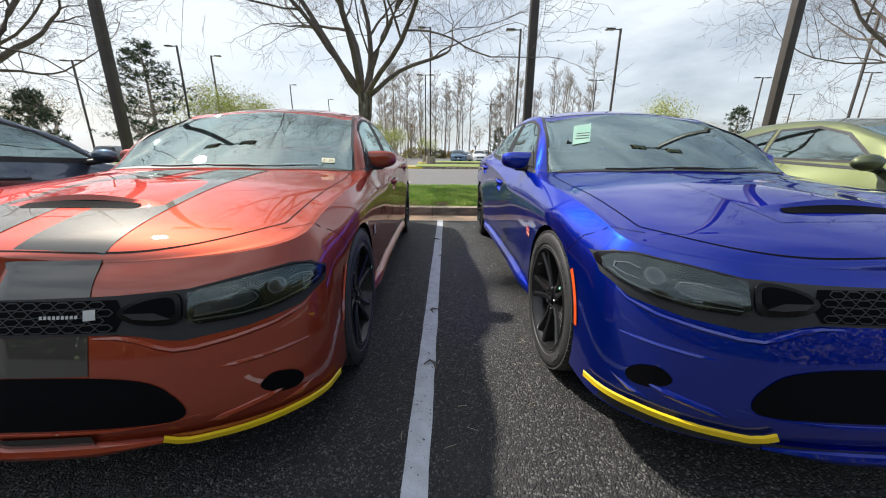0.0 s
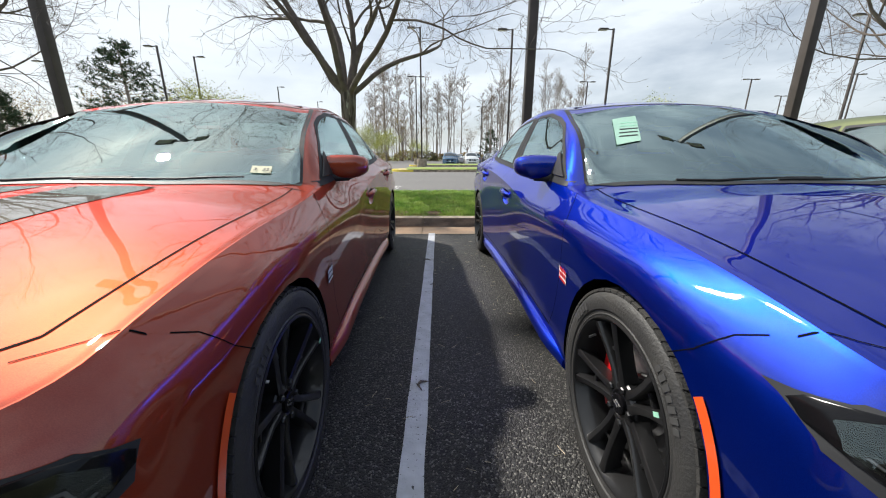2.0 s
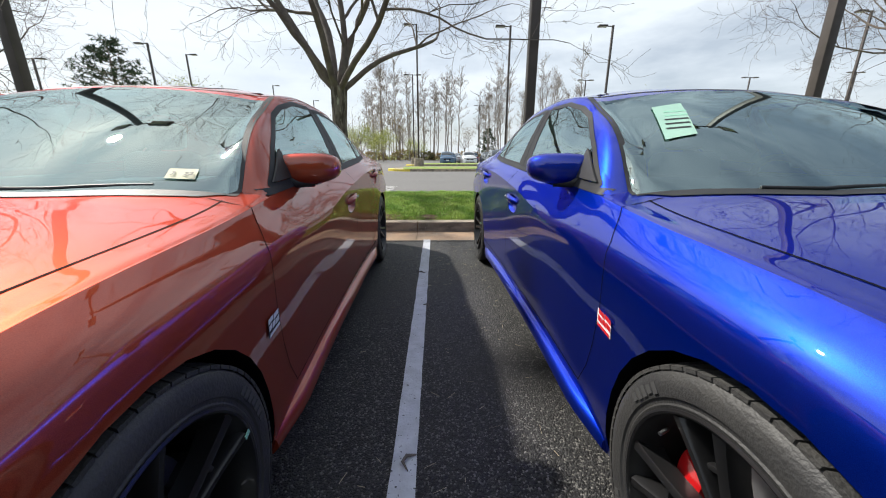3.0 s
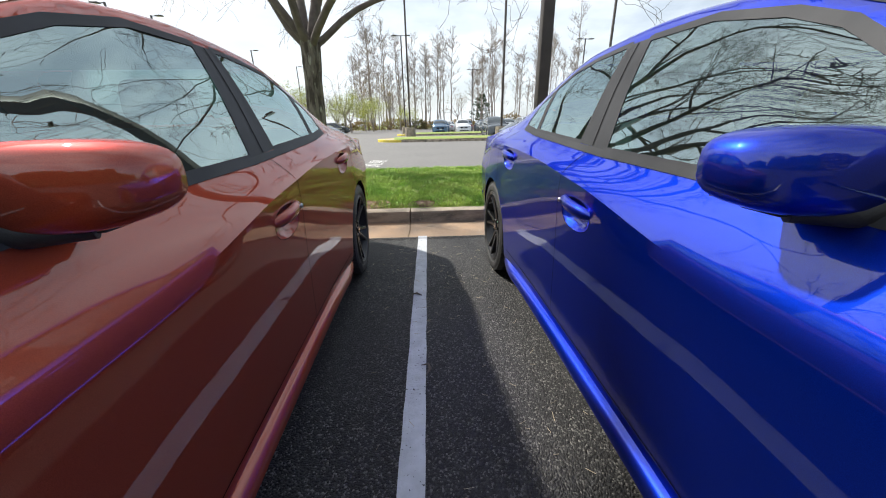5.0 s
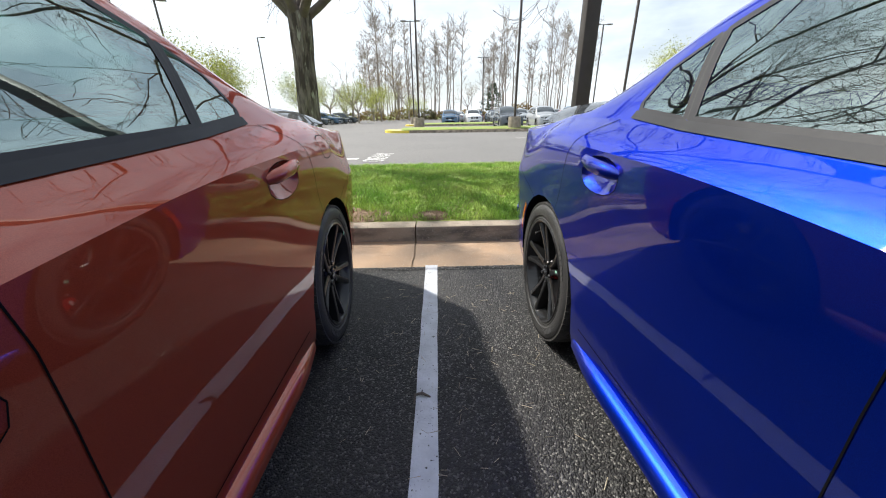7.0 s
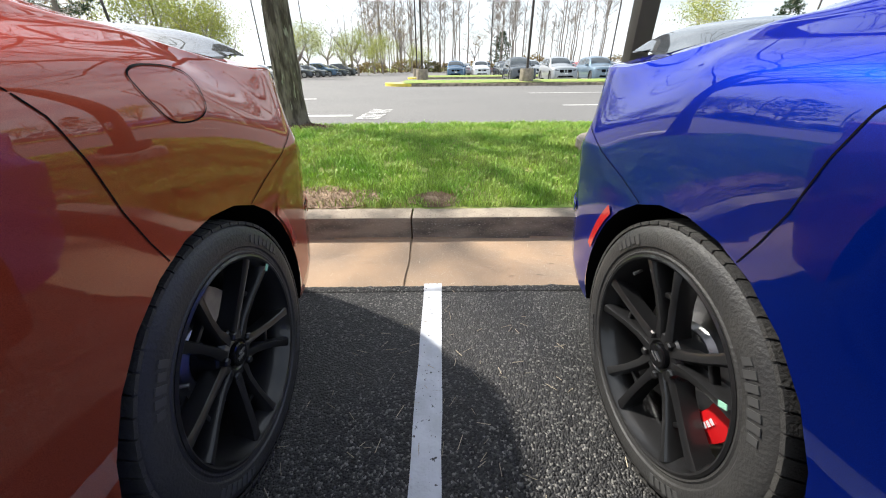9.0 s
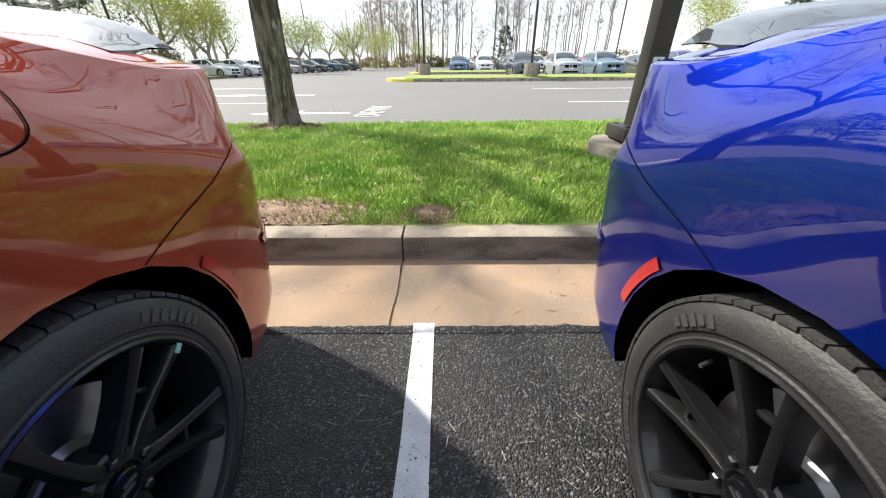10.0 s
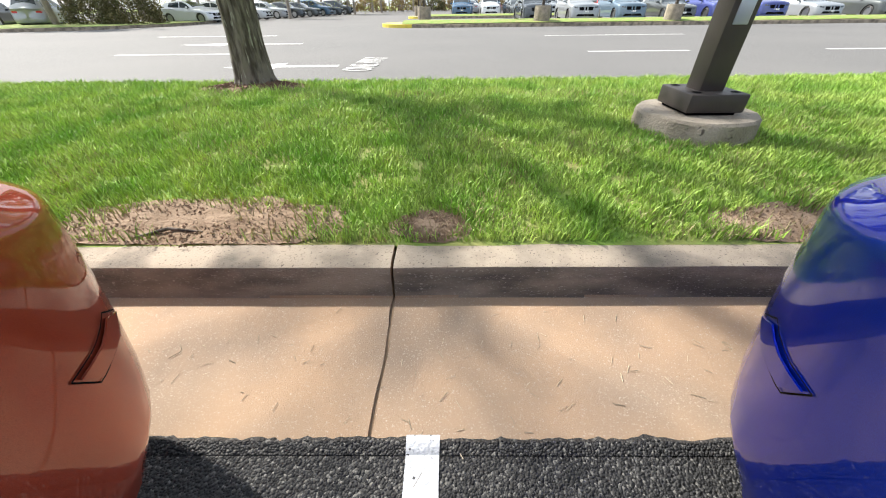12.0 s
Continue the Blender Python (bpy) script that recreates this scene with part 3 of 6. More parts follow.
def soft(poly, rounds=2):
    """Rounds the corners of an outline."""
    for k in range(rounds):
        poly = [(a[0] + (b[0] - a[0]) * f, a[1] + (b[1] - a[1]) * f) for a, b in zip(poly, poly[1:] + poly[:1]) for f in (0.25, 0.75)]
    return poly


# -- wheel, built once --
def build_wheel_meshes():
    out = {}

    def keep(name, bm, mat, smooth=True):
        ob = part(name, bm, mat, None, "", smooth)
        out[name] = ob.data
        bpy.data.objects.remove(ob)
    # tyre: sidewalls, then the tread with its blocks
    keep("tyre", lathe([(-0.125, 0.262), (-0.132, 0.285), (-0.136, 0.315), (-0.130, 0.340), (-0.120, 0.352), (0.118, 0.352), (0.130, 0.341), (0.137, 0.318),
                        (0.134, 0.292), (0.1295, 0.288), (0.1285, 0.280), (0.131, 0.276), (0.126, 0.262)], 96), RUBBER)
    b = bmesh.new()
    n = 60
    for rib, (x0, x1) in enumerate(((-0.128, -0.083), (-0.076, -0.030), (-0.023, 0.023), (0.030, 0.076), (0.083, 0.128))):
        for i in range(n):
            slant = (0.0 if rib == 2 else 0.35) * (-1 if rib < 2 else 1)
            a0, a1 = 2 * math.pi * (i + 0.06) / n, 2 * math.pi * (i + 0.94) / n
            vs = []
            for r in (0.349, 0.3635):
                for x, a in ((x0, a0), (x1, a0), (x1, a1), (x0, a1)):
                    k = a + slant * (x - x0) / 0.05 * 2 * math.pi / n
                    rr = r - (0.006 if abs(x) > 0.12 and r > 0.35 else 0)
                    vs.append(b.verts.new((x, math.cos(k) * rr, math.sin(k) * rr)))
            for f in ((4, 5, 6, 7), (0, 1, 5, 4), (1, 2, 6, 5), (2, 3, 7, 6), (3, 0, 4, 7)):
                b.faces.new([vs[q] for q in f])
    bmesh.ops.recalc_face_normals(b, faces=b.faces)
    keep("tread", b, TREAD, False)
    keep("wheel", lathe([(-0.11, 0.262), (-0.10, 0.245), (0.02, 0.232), (0.085, 0.243), (0.112, 0.252), (0.122, 0.257), (0.131, 0.259), (0.134, 0.264),
                         (0.131, 0.270), (0.124, 0.270)], 96), RIM)
    # one bar of a twin spoke, running up from the hub
    b = bmesh.new()
    prof = [(0.045, 0.016, 0.018, 0.098, 0.06), (0.10, 0.020, 0.0135, 0.101, 0.05), (0.16, 0.030, 0.0125, 0.110, 0.05), (0.215, 0.043, 0.0135, 0.120, 0.055), (0.250, 0.052, 0.017, 0.126, 0.07)]
    rings = []
    for r, y, w, x, dep in prof:
        rings.append([b.verts.new(p) for p in ((x, y - w * 0.55, r), (x - 0.012, y - w, r), (x - dep, y - w * 0.7, r), (x - dep, y + w * 0.7, r), (x - 0.004, y + w, r), (x, y + w * 0.55, r))])
    for p, q in zip(rings, rings[1:]):
        for i in range(6):
            b.faces.new((p[i], p[(i + 1) % 6], q[(i + 1) % 6], q[i]))
    bmesh.ops.recalc_face_normals(b, faces=b.faces)
    keep("spoke", b, RIM)
    keep("web", box(0.085, 0, 0.165, 0.02, 0.052, 0.012, 0.003), RIM)
    b = lathe([(0.02, 0.072), (0.084, 0.072), (0.096, 0.062), (0.098, 0.042), (0.092, 0.036)], 40)
    keep("hub", disc_cap(b, 0.092, 0.036, 40), RIM)
    b = lathe([(0.088, 0.033), (0.104, 0.032), (0.107, 0.028)], 32)
    keep("hub_cap", disc_cap(b, 0.107, 0.028, 32), BLACK_GLOSS)
    b = box(0.1082, -0.007, 0, 0.0015, 0.006, 0.028, 0, None, Matrix.Rotation(radians(35), 4, "X"))
    box(0.1082, 0.007, 0, 0.0015, 0.006, 0.028, 0, b, Matrix.Rotation(radians(35), 4, "X"))
    keep("hub_mark", b, CHROME, False)
    b = lathe([(0.05, 0.0115), (0.104, 0.0115), (0.108, 0.008)], 6)
    keep("lug_nut", disc_cap(b, 0.108, 0.008, 6), RIM, False)
    b = lathe([(-0.02, 0.09), (-0.02, 0.185), (-0.004, 0.187), (0.008, 0.185), (0.008, 0.09), (0.02, 0.075)], 64)
    keep("brake_disc", disc_cap(b, 0.02, 0.075, 64), DISC)
    b = bmesh.new()
    ring = []
    for i in range(9):
        a = radians(-30 + 60 * i / 8)
        ring.append([b.verts.new((x, math.sin(a) * r, math.cos(a) * r)) for x, r in ((-0.05, 0.135), (0.046, 0.135), (0.052, 0.16), (0.046, 0.205), (-0.05, 0.205))])
    for p, q in zip(ring, ring[1:]):
        for i in range(5):
            b.faces.new((p[i], p[(i + 1) % 5], q[(i + 1) % 5], q[i]))
    b.faces.new(ring[0])
    b.faces.new(ring[-1][::-1])
    bmesh.ops.recalc_face_normals(b, faces=b.faces)
    keep("brake_caliper", b, RED)
    b = bmesh.new()
    for i, a in enumerate((-10, -5, 0, 5, 10)):
        box(0.0525, math.sin(radians(a)) * 0.165, math.cos(radians(a)) * 0.165, 0.002, 0.008, 0.014, 0, b, Matrix.Rotation(radians(-a), 4, "X"))
    keep("caliper_lettering", b, WHITE_PLASTIC, False)
    keep("valve", tube([(0.10, 0.02, 0.232), (0.125, 0.02, 0.222)], 0.0045, 8), STEEL)
    for word, count in (("sidewall_word", 7), ("sidewall_number", 5)):
        b = bmesh.new()
        for k in range(count):
            a = radians(k * 4.2)
            box(0.1372, math.sin(a) * 0.312, math.cos(a) * 0.312, 0.002, 0.015, 0.026 if k % 3 else 0.02, 0, b, Matrix.Rotation(-a, 4, "X"))
        keep(word, b, LETTER, False)
    
    keep("balance_tag", box(0.136, 0.0, -0.246, 0.002, 0.012, 0.020, 0, None), GREEN_PAPER, False)
    return out


WHEEL = build_wheel_meshes()


def add_wheel(parent, x, y, z, spin, out=1, caliper_at=100, scale=1.0, detail=True):
    """A wheel whose face looks along out * x."""
    m = Matrix.Translation((x, y, z)) @ Matrix.Rotation(0 if out > 0 else math.pi, 4, "Z") @ Matrix.Scale(scale, 4)
    w = share("wheel", WHEEL["wheel"], parent, m)
    w["label"] = "gloss black alloy wheel with five twin spokes"
    tyre = share("tyre", WHEEL["tyre"], w, Matrix())
    share("tread", WHEEL["tread"], w, Matrix())
    R = lambda a: Matrix.Rotation(radians(a), 4, "X")
    for k in range(5):
        for s in (1, -1):
            share("spoke", WHEEL["spoke"], w, R(spin + 72 * k) @ Matrix.Diagonal((1, s, 1, 1)))
        if detail:
            share("web", WHEEL["web"], w, R(spin + 72 * k))
            share("lug_nut", WHEEL["lug_nut"], w, R(spin + 72 * k + 36) @ Matrix.Translation((0, 0, 0.057)))
    share("hub", WHEEL["hub"], w, Matrix())
    if detail:
        for n in ("hub_cap", "hub_mark"):
            share(n, WHEEL[n], w, R(spin + 20))
        share("brake_disc", WHEEL["brake_disc"], w, Matrix())
        share("brake_caliper", WHEEL["brake_caliper"], w, R(caliper_at))
        share("caliper_lettering", WHEEL["caliper_lettering"], w, R(caliper_at))
        share("valve", WHEEL["valve"], w, R(spin + 36))
        for word, a in (("sidewall_word", 60), ("sidewall_word", 240), ("sidewall_number", -35), ("sidewall_number", 145)):
            share(word, WHEEL[word], w, R(spin - a))["kind"] = "stuff"
        share("balance_tag", WHEEL["balance_tag"], w, R(spin + 100))
    return w


def strip_loop(tree, poly, way, width, off, bm=None):
    return ribbon(tree, list(poly) + [poly[0]], way, width, off, bm, 0.009)


def seat(parent, x, y, z=0.30):
    b = box(x, y, z + 0.12, 0.50, 0.50, 0.22, 0.06)
    part("seat", b, SEAT, parent)
    b = box(x, y + 0.32, z + 0.48, 0.48, 0.15, 0.66, 0.06, None, Matrix.Rotation(radians(-14), 4, "X"))
    part("backrest", b, SEAT, parent)
    b = box(x, y + 0.42, z + 0.90, 0.27, 0.11, 0.17, 0.045, None, Matrix.Rotation(radians(-10), 4, "X"))
    part("headrest", b, SEAT, parent)


def sill(S, s):
    """A flared skirt under the doors, between the wheels."""
    b, rings = bmesh.new(), []
    for i in range(31):
        v = 0.40 + 2.26 * i / 30
        k = min(1.0, i / 2.5, (30 - i) / 2.5)
        w = S["width"](v) - 0.03 * (1 - k)
        rings.append([b.verts.new((s * (w - d), v, z)) for d, z in ((0.05, 0.272), (0.010, 0.262), (-0.006, 0.248), (-0.013, 0.232), (-0.013, 0.212), (0.004, 0.192), (0.05, 0.182), (0.16, 0.180))])
    for p, q in zip(rings, rings[1:]):
        for i in range(7):
            b.faces.new((p[i], p[i + 1], q[i + 1], q[i]))
    b.faces.new(rings[0])
    b.faces.new(rings[-1][::-1])
    bmesh.ops.recalc_face_normals(b, faces=b.faces)
    return b


def dish_outline(hv, hz):
    """The oval cup behind a door handle, lower edge rounder."""
    return [(hv + 0.115 * math.cos(a), hz - 0.012 + (0.056 if math.sin(a) > 0 else 0.060) * math.copysign(abs(math.sin(a)) ** 0.8, math.sin(a))) for a in [2 * math.pi * i / 16 for i in range(16)]]


def build_muscle_sedan(label, at, turn, paint, stripes, stickers, face_rise=0.0):
    S = muscle_sedan_shape()
    car = thing("car", label, "car", at, turn)
    bm = shell(S, 16, 84, 5)
    tree = BVHTree.FromBMesh(bm)
    # openings
    panes = []
    for name, poly in S["windows"]:
        for s in (1, -1):
            panes.append((name, lift(bm, cut(bm, poly, (1, 2), lambda c, s=s: c.x * s > 0.45)), poly, s))
    screen = glaze(lift(bm, cut(bm, S["screen"], (0, 1), lambda c: c.z > 0.93 and c.y < 1.7)), tree)
    glass_tree = BVHTree.FromBMesh(screen)
    rear = lift(bm, cut(bm, S["back"], (0, 1), lambda c: c.z > 0.96 and c.y > 2.0))
    dishes = {}
    for s in (1, -1):
        for hv, hz in ((1.71, 0.80), (2.62, 0.905)):
            d = lift(bm, cut(bm, dish_outline(hv, hz), (1, 2), lambda c, s=s: c.x * s > 0.6))
            bmesh.ops.subdivide_edges(d, edges=d.edges[:], cuts=2, use_grid_fill=True)
            edge = {v for e in d.edges if e.is_boundary for v in e.verts}
            for v in d.verts:
                if v not in edge:
                    k = 1 - ((v.co.y - hv) / 0.12) ** 2 - ((v.co.z - hz + 0.012) / 0.062) ** 2
                    v.co.x -= s * 0.034 * max(k, 0) ** 0.6
            dishes[(s, hv)] = d
    for cv, cz, r in S["arches"]:
        for s in (1, -1):
            f = cut(bm, round_poly(cv, cz, r), (1, 2), lambda c, s=s: c.x * s > 0.5 and c.z < 0.85)
            bmesh.ops.delete(bm, geom=f, context="FACES")
    body = part("body", bm, paint, car, "", True, 24)
    for name, b, poly, s in panes:
        w = part(name, b, SIDE_GLASS, car, "tinted side window pane")
        way = "-x" if s > 0 else "+x"
        frame_bm = strip_loop(tree, poly, way, 0.014 if name == "quarter_window" else 0.021, 0.002)
        part("window_trim", frame_bm, TRIM, w, "satin black window surround")
    part("windscreen", screen, WINDSCREEN, car, "windscreen with a green tinted upper edge")
    part("rear_window", rear, WINDSCREEN, car)
    part("windscreen_trim", strip_loop(tree, S["screen"], "-z", 0.022, 0.0015), BLACK, car)
    for s, way in ((1, "-x"), (-1, "+x")):
        # pillars, belt moulding, panel gaps
        b = laid(tree, [(1.71, 1.003), (1.895, 1.018), (1.96, 1.360), (1.845, 1.358)], way, 0.0015)
        part("pillar_cover", b, TRIM, car, "satin dark grey pillar cover")
        part("quarter_pillar", laid(tree, [(2.40, 1.052), (2.424, 1.054), (2.538, 1.253), (2.515, 1.262)], way, 0.0015, 0.03), BLACK, car)
        part("pillar_gap", ribbon(tree, [(1.80, 1.014), (1.905, 1.355)], way, 0.005, 0.003), DEEP_BLACK, car)
        part("belt_moulding", ribbon(tree, [(0.72, 0.953), (1.2, 0.976), (1.71, 0.993), (2.0, 1.012), (2.4, 1.040), (2.66, 1.066)], way, 0.022, 0.003), TRIM, car)
        gaps = ribbon(tree, [(0.60, 0.95), (0.56, 0.90), (0.52, 0.83), (0.505, 0.75), (0.50, 0.62), (0.52, 0.50), (0.55, 0.40), (0.60, 0.31)], way, 0.003, 0.0012)
        ribbon(tree, [(1.80, 1.012), (1.835, 0.96), (1.858, 0.90), (1.868, 0.82), (1.87, 0.70), (1.866, 0.50), (1.86, 0.31)], way, 0.003, 0.0012, gaps)
        ribbon(tree, [(2.72, 1.052), (2.79, 1.02), (2.84, 0.985), (2.875, 0.94), (2.895, 0.88), (2.912, 0.80), (2.935, 0.735), (2.955, 0.690)], way, 0.0028, 0.0012, gaps)
        ribbon(tree, [(0.60, 0.31), (1.2, 0.305), (1.83, 0.305), (2.62, 0.32)], way, 0.004, 0.001, gaps)
        ribbon(tree, [(-0.19, 0.650), (-0.25, 0.695), (-0.305, 0.757), (-0.345, 0.778)], way, 0.0026, 0.0012, gaps)
        ribbon(tree, [(s * 0.878, -0.375), (s * 0.84, -0.422), (s * 0.775, -0.470)], "-z", 0.0026, 0.0012, gaps)
        part("panel_gap", gaps, DEEP_BLACK, car)
        part("bumper_gap", ribbon(tree, [(3.27, 0.680), (3.38, 0.712), (3.55, 0.750), (3.76, 0.818)], way, 0.0026, 0.0014), DEEP_BLACK, car)
        part("sill_skirt", sill(S, s), paint, car, "body-coloured sill skirt")
        # handles
        for hv, hz in ((1.71, 0.80), (2.62, 0.905)):
            h = part("door_handle", dishes[(s, hv)], paint, car)
            hit = tree.ray_cast(Vector((3 * s, hv, hz)), Vector((-s, 0, 0)))
            x = hit[0].x
            part("handle_rim", strip_loop(tree, dish_outline(hv, hz), way, 0.0022, 0.0008), DEEP_BLACK, h)
            g = tube([(x - 0.012 * s, hv - 0.105, hz + 0.002), (x + 0.008 * s, hv - 0.085, hz + 0.008), (x + 0.017 * s, hv - 0.04, hz + 0.012), (x + 0.019 * s, hv + 0.02, hz + 0.016), (x + 0.012 * s, hv + 0.075, hz + 0.022), (x - 0.012 * s, hv + 0.108, hz + 0.024)], [0.014, 0.021, 0.023, 0.023, 0.021, 0.014], 14)
            for v in g.verts:
                v.co.x = x + (v.co.x - x) * 0.8
            part("handle_grip", g, paint, h)
            if hv < 2:
                b = lathe([(0.0, 0.009), (0.028, 0.009), (0.031, 0.006)], 14)
                disc_cap(b, 0.031, 0.006, 14)
                b.transform(Matrix.Translation((x, hv + 0.082, hz + 0.022)) @ Matrix.Scale(s, 4, (1, 0, 0)))
                part("lock", b, STEEL, h)
        # door mirror
        mir = bmesh.new()
        bmesh.ops.create_uvsphere(mir, u_segments=28, v_segments=16, radius=1)
        for v in mir.verts:
            x, y, z = v.co
            e = lambda q, k: math.copysign(abs(q) ** k, q)
            taper = 1 - 0.16 * max(0, x * s)
            back = 0.075 if y < 0 else 0.05
            v.co = (s * 0.892 + e(x, 0.55) * 0.131, 1.04 + e(y, 0.55) * back + 0.025 * x * s, 1.022 + e(z, 0.6) * 0.064 * taper + (0.008 * x * s))
        m = part("door_mirror", mir, paint, car)
        low = box(s * 0.865, 1.05, 0.962, 0.14, 0.07, 0.012, 0.005)
        part("mirror_base", low, BLACK, m)
        part("mirror_arm", tube([(s * 0.80, 0.97, 0.985), (s * 0.86, 0.99, 0.968), (s * 0.92, 1.02, 0.968)], [0.035, 0.022, 0.02], 12), BLACK, m)
        part("mirror_glass", box(s * 0.892, 1.088, 1.022, 0.19, 0.006, 0.092, 0.002), CHROME, m)
        part("mirror_sail", laid(tree, [(0.79, 0.982), (0.98, 0.992), (0.985, 1.10), (0.95, 1.085)], way, 0.006, 0.05, 0.006), BLACK, car)
        # markers and badge
        part("side_marker", ribbon(tree, [(0.01 + 0.398 * math.cos(radians(a)), 0.35 + 0.398 * math.sin(radians(a))) for a in range(172, 138, -3)], way, 0.024, 0.005), AMBER, car, "amber side marker lamp")
        part("rear_marker", ribbon(tree, [(3.10 + 0.437 * math.cos(radians(a)), 0.30 + 0.437 * math.sin(radians(a))) for a in range(18, 47, 3)], way, 0.03, 0.004), RED_LENS, car, "red side marker lamp")
        bad = bmesh.new()
        for k, (dv, dz, w, hgt) in enumerate(((0, 0.02, 0.05, 0.018), (0.055, 0.02, 0.05, 0.018), (0, -0.006, 0.03, 0.02), (0.035, -0.006, 0.03, 0.02), (0.07, -0.006, 0.035, 0.02), (0.0, -0.028, 0.105, 0.012))):
            q = laid(tree, [(0.415 + k1 * 0.72, 0.60 + k2 * 0.8) for k1, k2 in ((dv, dz), (dv + w, dz + 0.005), (dv + w + 0.005, dz + 0.005 + hgt), (dv + 0.005, dz + hgt))], way, 0.006, 0.05)
            me = bpy.data.meshes.new("tmp")
            q.to_mesh(me)
            q.free()
            bad.from_mesh(me)
            bpy.data.meshes.remove(me)
        badge = part("fender_badge", bad, WHITE_PLASTIC if stripes else RED, car, "small white and red fender badge", False)
        part("badge_backing", laid(tree, [(0.412, 0.576), (0.498, 0.582), (0.504, 0.632), (0.418, 0.626)], way, 0.004, 0.03), INK if stripes else WHITE_PLASTIC, badge)
        # arch liner and wheels
        for cv, cz, r in S["arches"]:
            b = bmesh.new()
            rings = []
            for inner in (True, False):
                row = []
                low = math.degrees(math.asin((0.207 - cz) / r))
                for i in range(31):
                    a = radians(low + (180 - 2 * low) * i / 30)
                    y, z = cv + math.cos(a) * (r + 0.004), cz + math.sin(a) * (r + 0.004)
                    hit = tree.ray_cast(Vector((3 * s, y, max(z, 0.21))), Vector((-s, 0, 0)))
                    row.append(b.verts.new((0.5 * s if inner else hit[0].x - 0.003 * s, y, z)))
                rings.append(row)
            for i in range(30):
                b.faces.new((rings[0][i], rings[0][i + 1], rings[1][i + 1], rings[1][i]))
            b.faces.new(rings[0])
            part("arch_liner", b, DEEP_BLACK, car)
        add_wheel(car, s * (S["wheel_x"] - 0.132), 0.0, 0.354, 8 if s > 0 else 24, s, -100 if s > 0 else 100, 0.972)
        add_wheel(car, s * (S["wheel_x"] - 0.130), 3.078, 0.345, 14 if s < 0 else 30, s, 118 if s > 0 else -118, 0.948)
    if stripes:
        for o in car.children_recursive:
            if o.name.split(".")[0] == "brake_caliper":
                o.material_slots[0].link = "OBJECT"
                o.material_slots[0].material = BLACK
    # underside
    part("underbody", box(0, 1.6, 0.24, 1.2, 4.6, 0.06, 0.02), DEEP_BLACK, car)
    # bonnet: lines, scoop, wipers
    hood = ribbon(tree, [(0.77 * k / 28, -0.66 + 0.24 * abs(k / 28) ** 4) for k in range(-28, 29)], "-z", 0.005, 0.0012)
    for s in (1, -1):
        ribbon(tree, [((0.77 + 0.012 * math.sin(math.pi * k / 16)) * s, -0.42 + 1.02 * k / 16) for k in range(17)], "-z", 0.0045, 0.0012, hood)
        foot = [(x, 0.530 + max(0.0, abs(x) - 0.3) * 0.285 + 0.003 * k) for k, x in enumerate([s * 0.20 - 0.25 + 0.61 * q / 8 for q in range(9)])]
        arm = [(x, y, tree.ray_cast(Vector((x, y, 3)), Vector((0, 0, -1)))[0].z + 0.006) for x, y in foot]
        part("wiper", tube(arm, [0.005] * len(arm), 8), BLACK, car)
    part("bonnet_gap", hood, DEEP_BLACK, car)
    b = laid(tree, [(-0.70, 0.595), (-0.3, 0.485), (0.3, 0.485), (0.70, 0.595), (0.77, 0.658), (0.3, 0.523), (-0.3, 0.523), (-0.77, 0.658)], "-z", 0.003, 0.03)
    part("cowl", b, BLACK, car)
    # scoop: a raised hood; its forward slot is a near-black sheet, the shade painted in
    sc = laid(tree, [(-0.30, -0.46), (0.30, -0.46), (0.32, 0.10), (-0.32, 0.10)], "-z", 0.0, 0.02)
    for v in sc.verts:
        k = max(0.0, 1 - (v.co.x / 0.29) ** 2) ** 1.2
        t = min(max((v.co.y + 0.34) / 0.44, 0), 1)
        rise = 0.036 * (1 - t) ** 1.4 if v.co.y > -0.345 else 0.0
        v.co.z += 0.001 + k * rise
    part("bonnet_scoop", sc, paint, car)
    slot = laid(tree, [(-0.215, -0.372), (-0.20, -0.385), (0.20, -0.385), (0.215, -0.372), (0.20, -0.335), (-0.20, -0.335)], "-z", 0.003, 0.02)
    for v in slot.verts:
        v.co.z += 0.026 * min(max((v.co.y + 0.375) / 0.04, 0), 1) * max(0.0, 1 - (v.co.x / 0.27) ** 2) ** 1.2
    part("scoop_opening", slot, DEEP_BLACK, car, "near-black sheet with the shade of the air intake slot painted in")
    # face: lamps, grille, lower intake, splitter
    dz = face_rise
    for s in (1, -1):
        P = lambda q: [(s * x, z + dz) for x, z in q] if s > 0 else [(s * x, z + dz) for x, z in q][::-1]
        lamp = part("headlight", laid(tree, P(soft([(0.575, 0.590), (0.72, 0.598), (0.80, 0.612), (0.88, 0.642), (0.918, 0.667), (0.916, 0.70), (0.885, 0.726), (0.84, 0.733), (0.72, 0.714), (0.575, 0.687)], 1)), "+y", 0.006, 0.014, 0.004), BLACK_GLOSS, car, "smoked dark headlight")
        part("lamp_reflector", laid(tree, P([(0.60, 0.618), (0.72, 0.630), (0.755, 0.645), (0.745, 0.664), (0.70, 0.664), (0.60, 0.645)]), "+y", 0.0095, 0.02, 0.003), LAMP_DARK, lamp, "ribbed smoked lamp bar")
        for k in range(7):
            part("reflector_rib", ribbon(tree, P([(0.605 + 0.006 * k, 0.621), (0.605 + 0.006 * k, 0.641)]), "+y", 0.0022, 0.0135), LED, lamp)
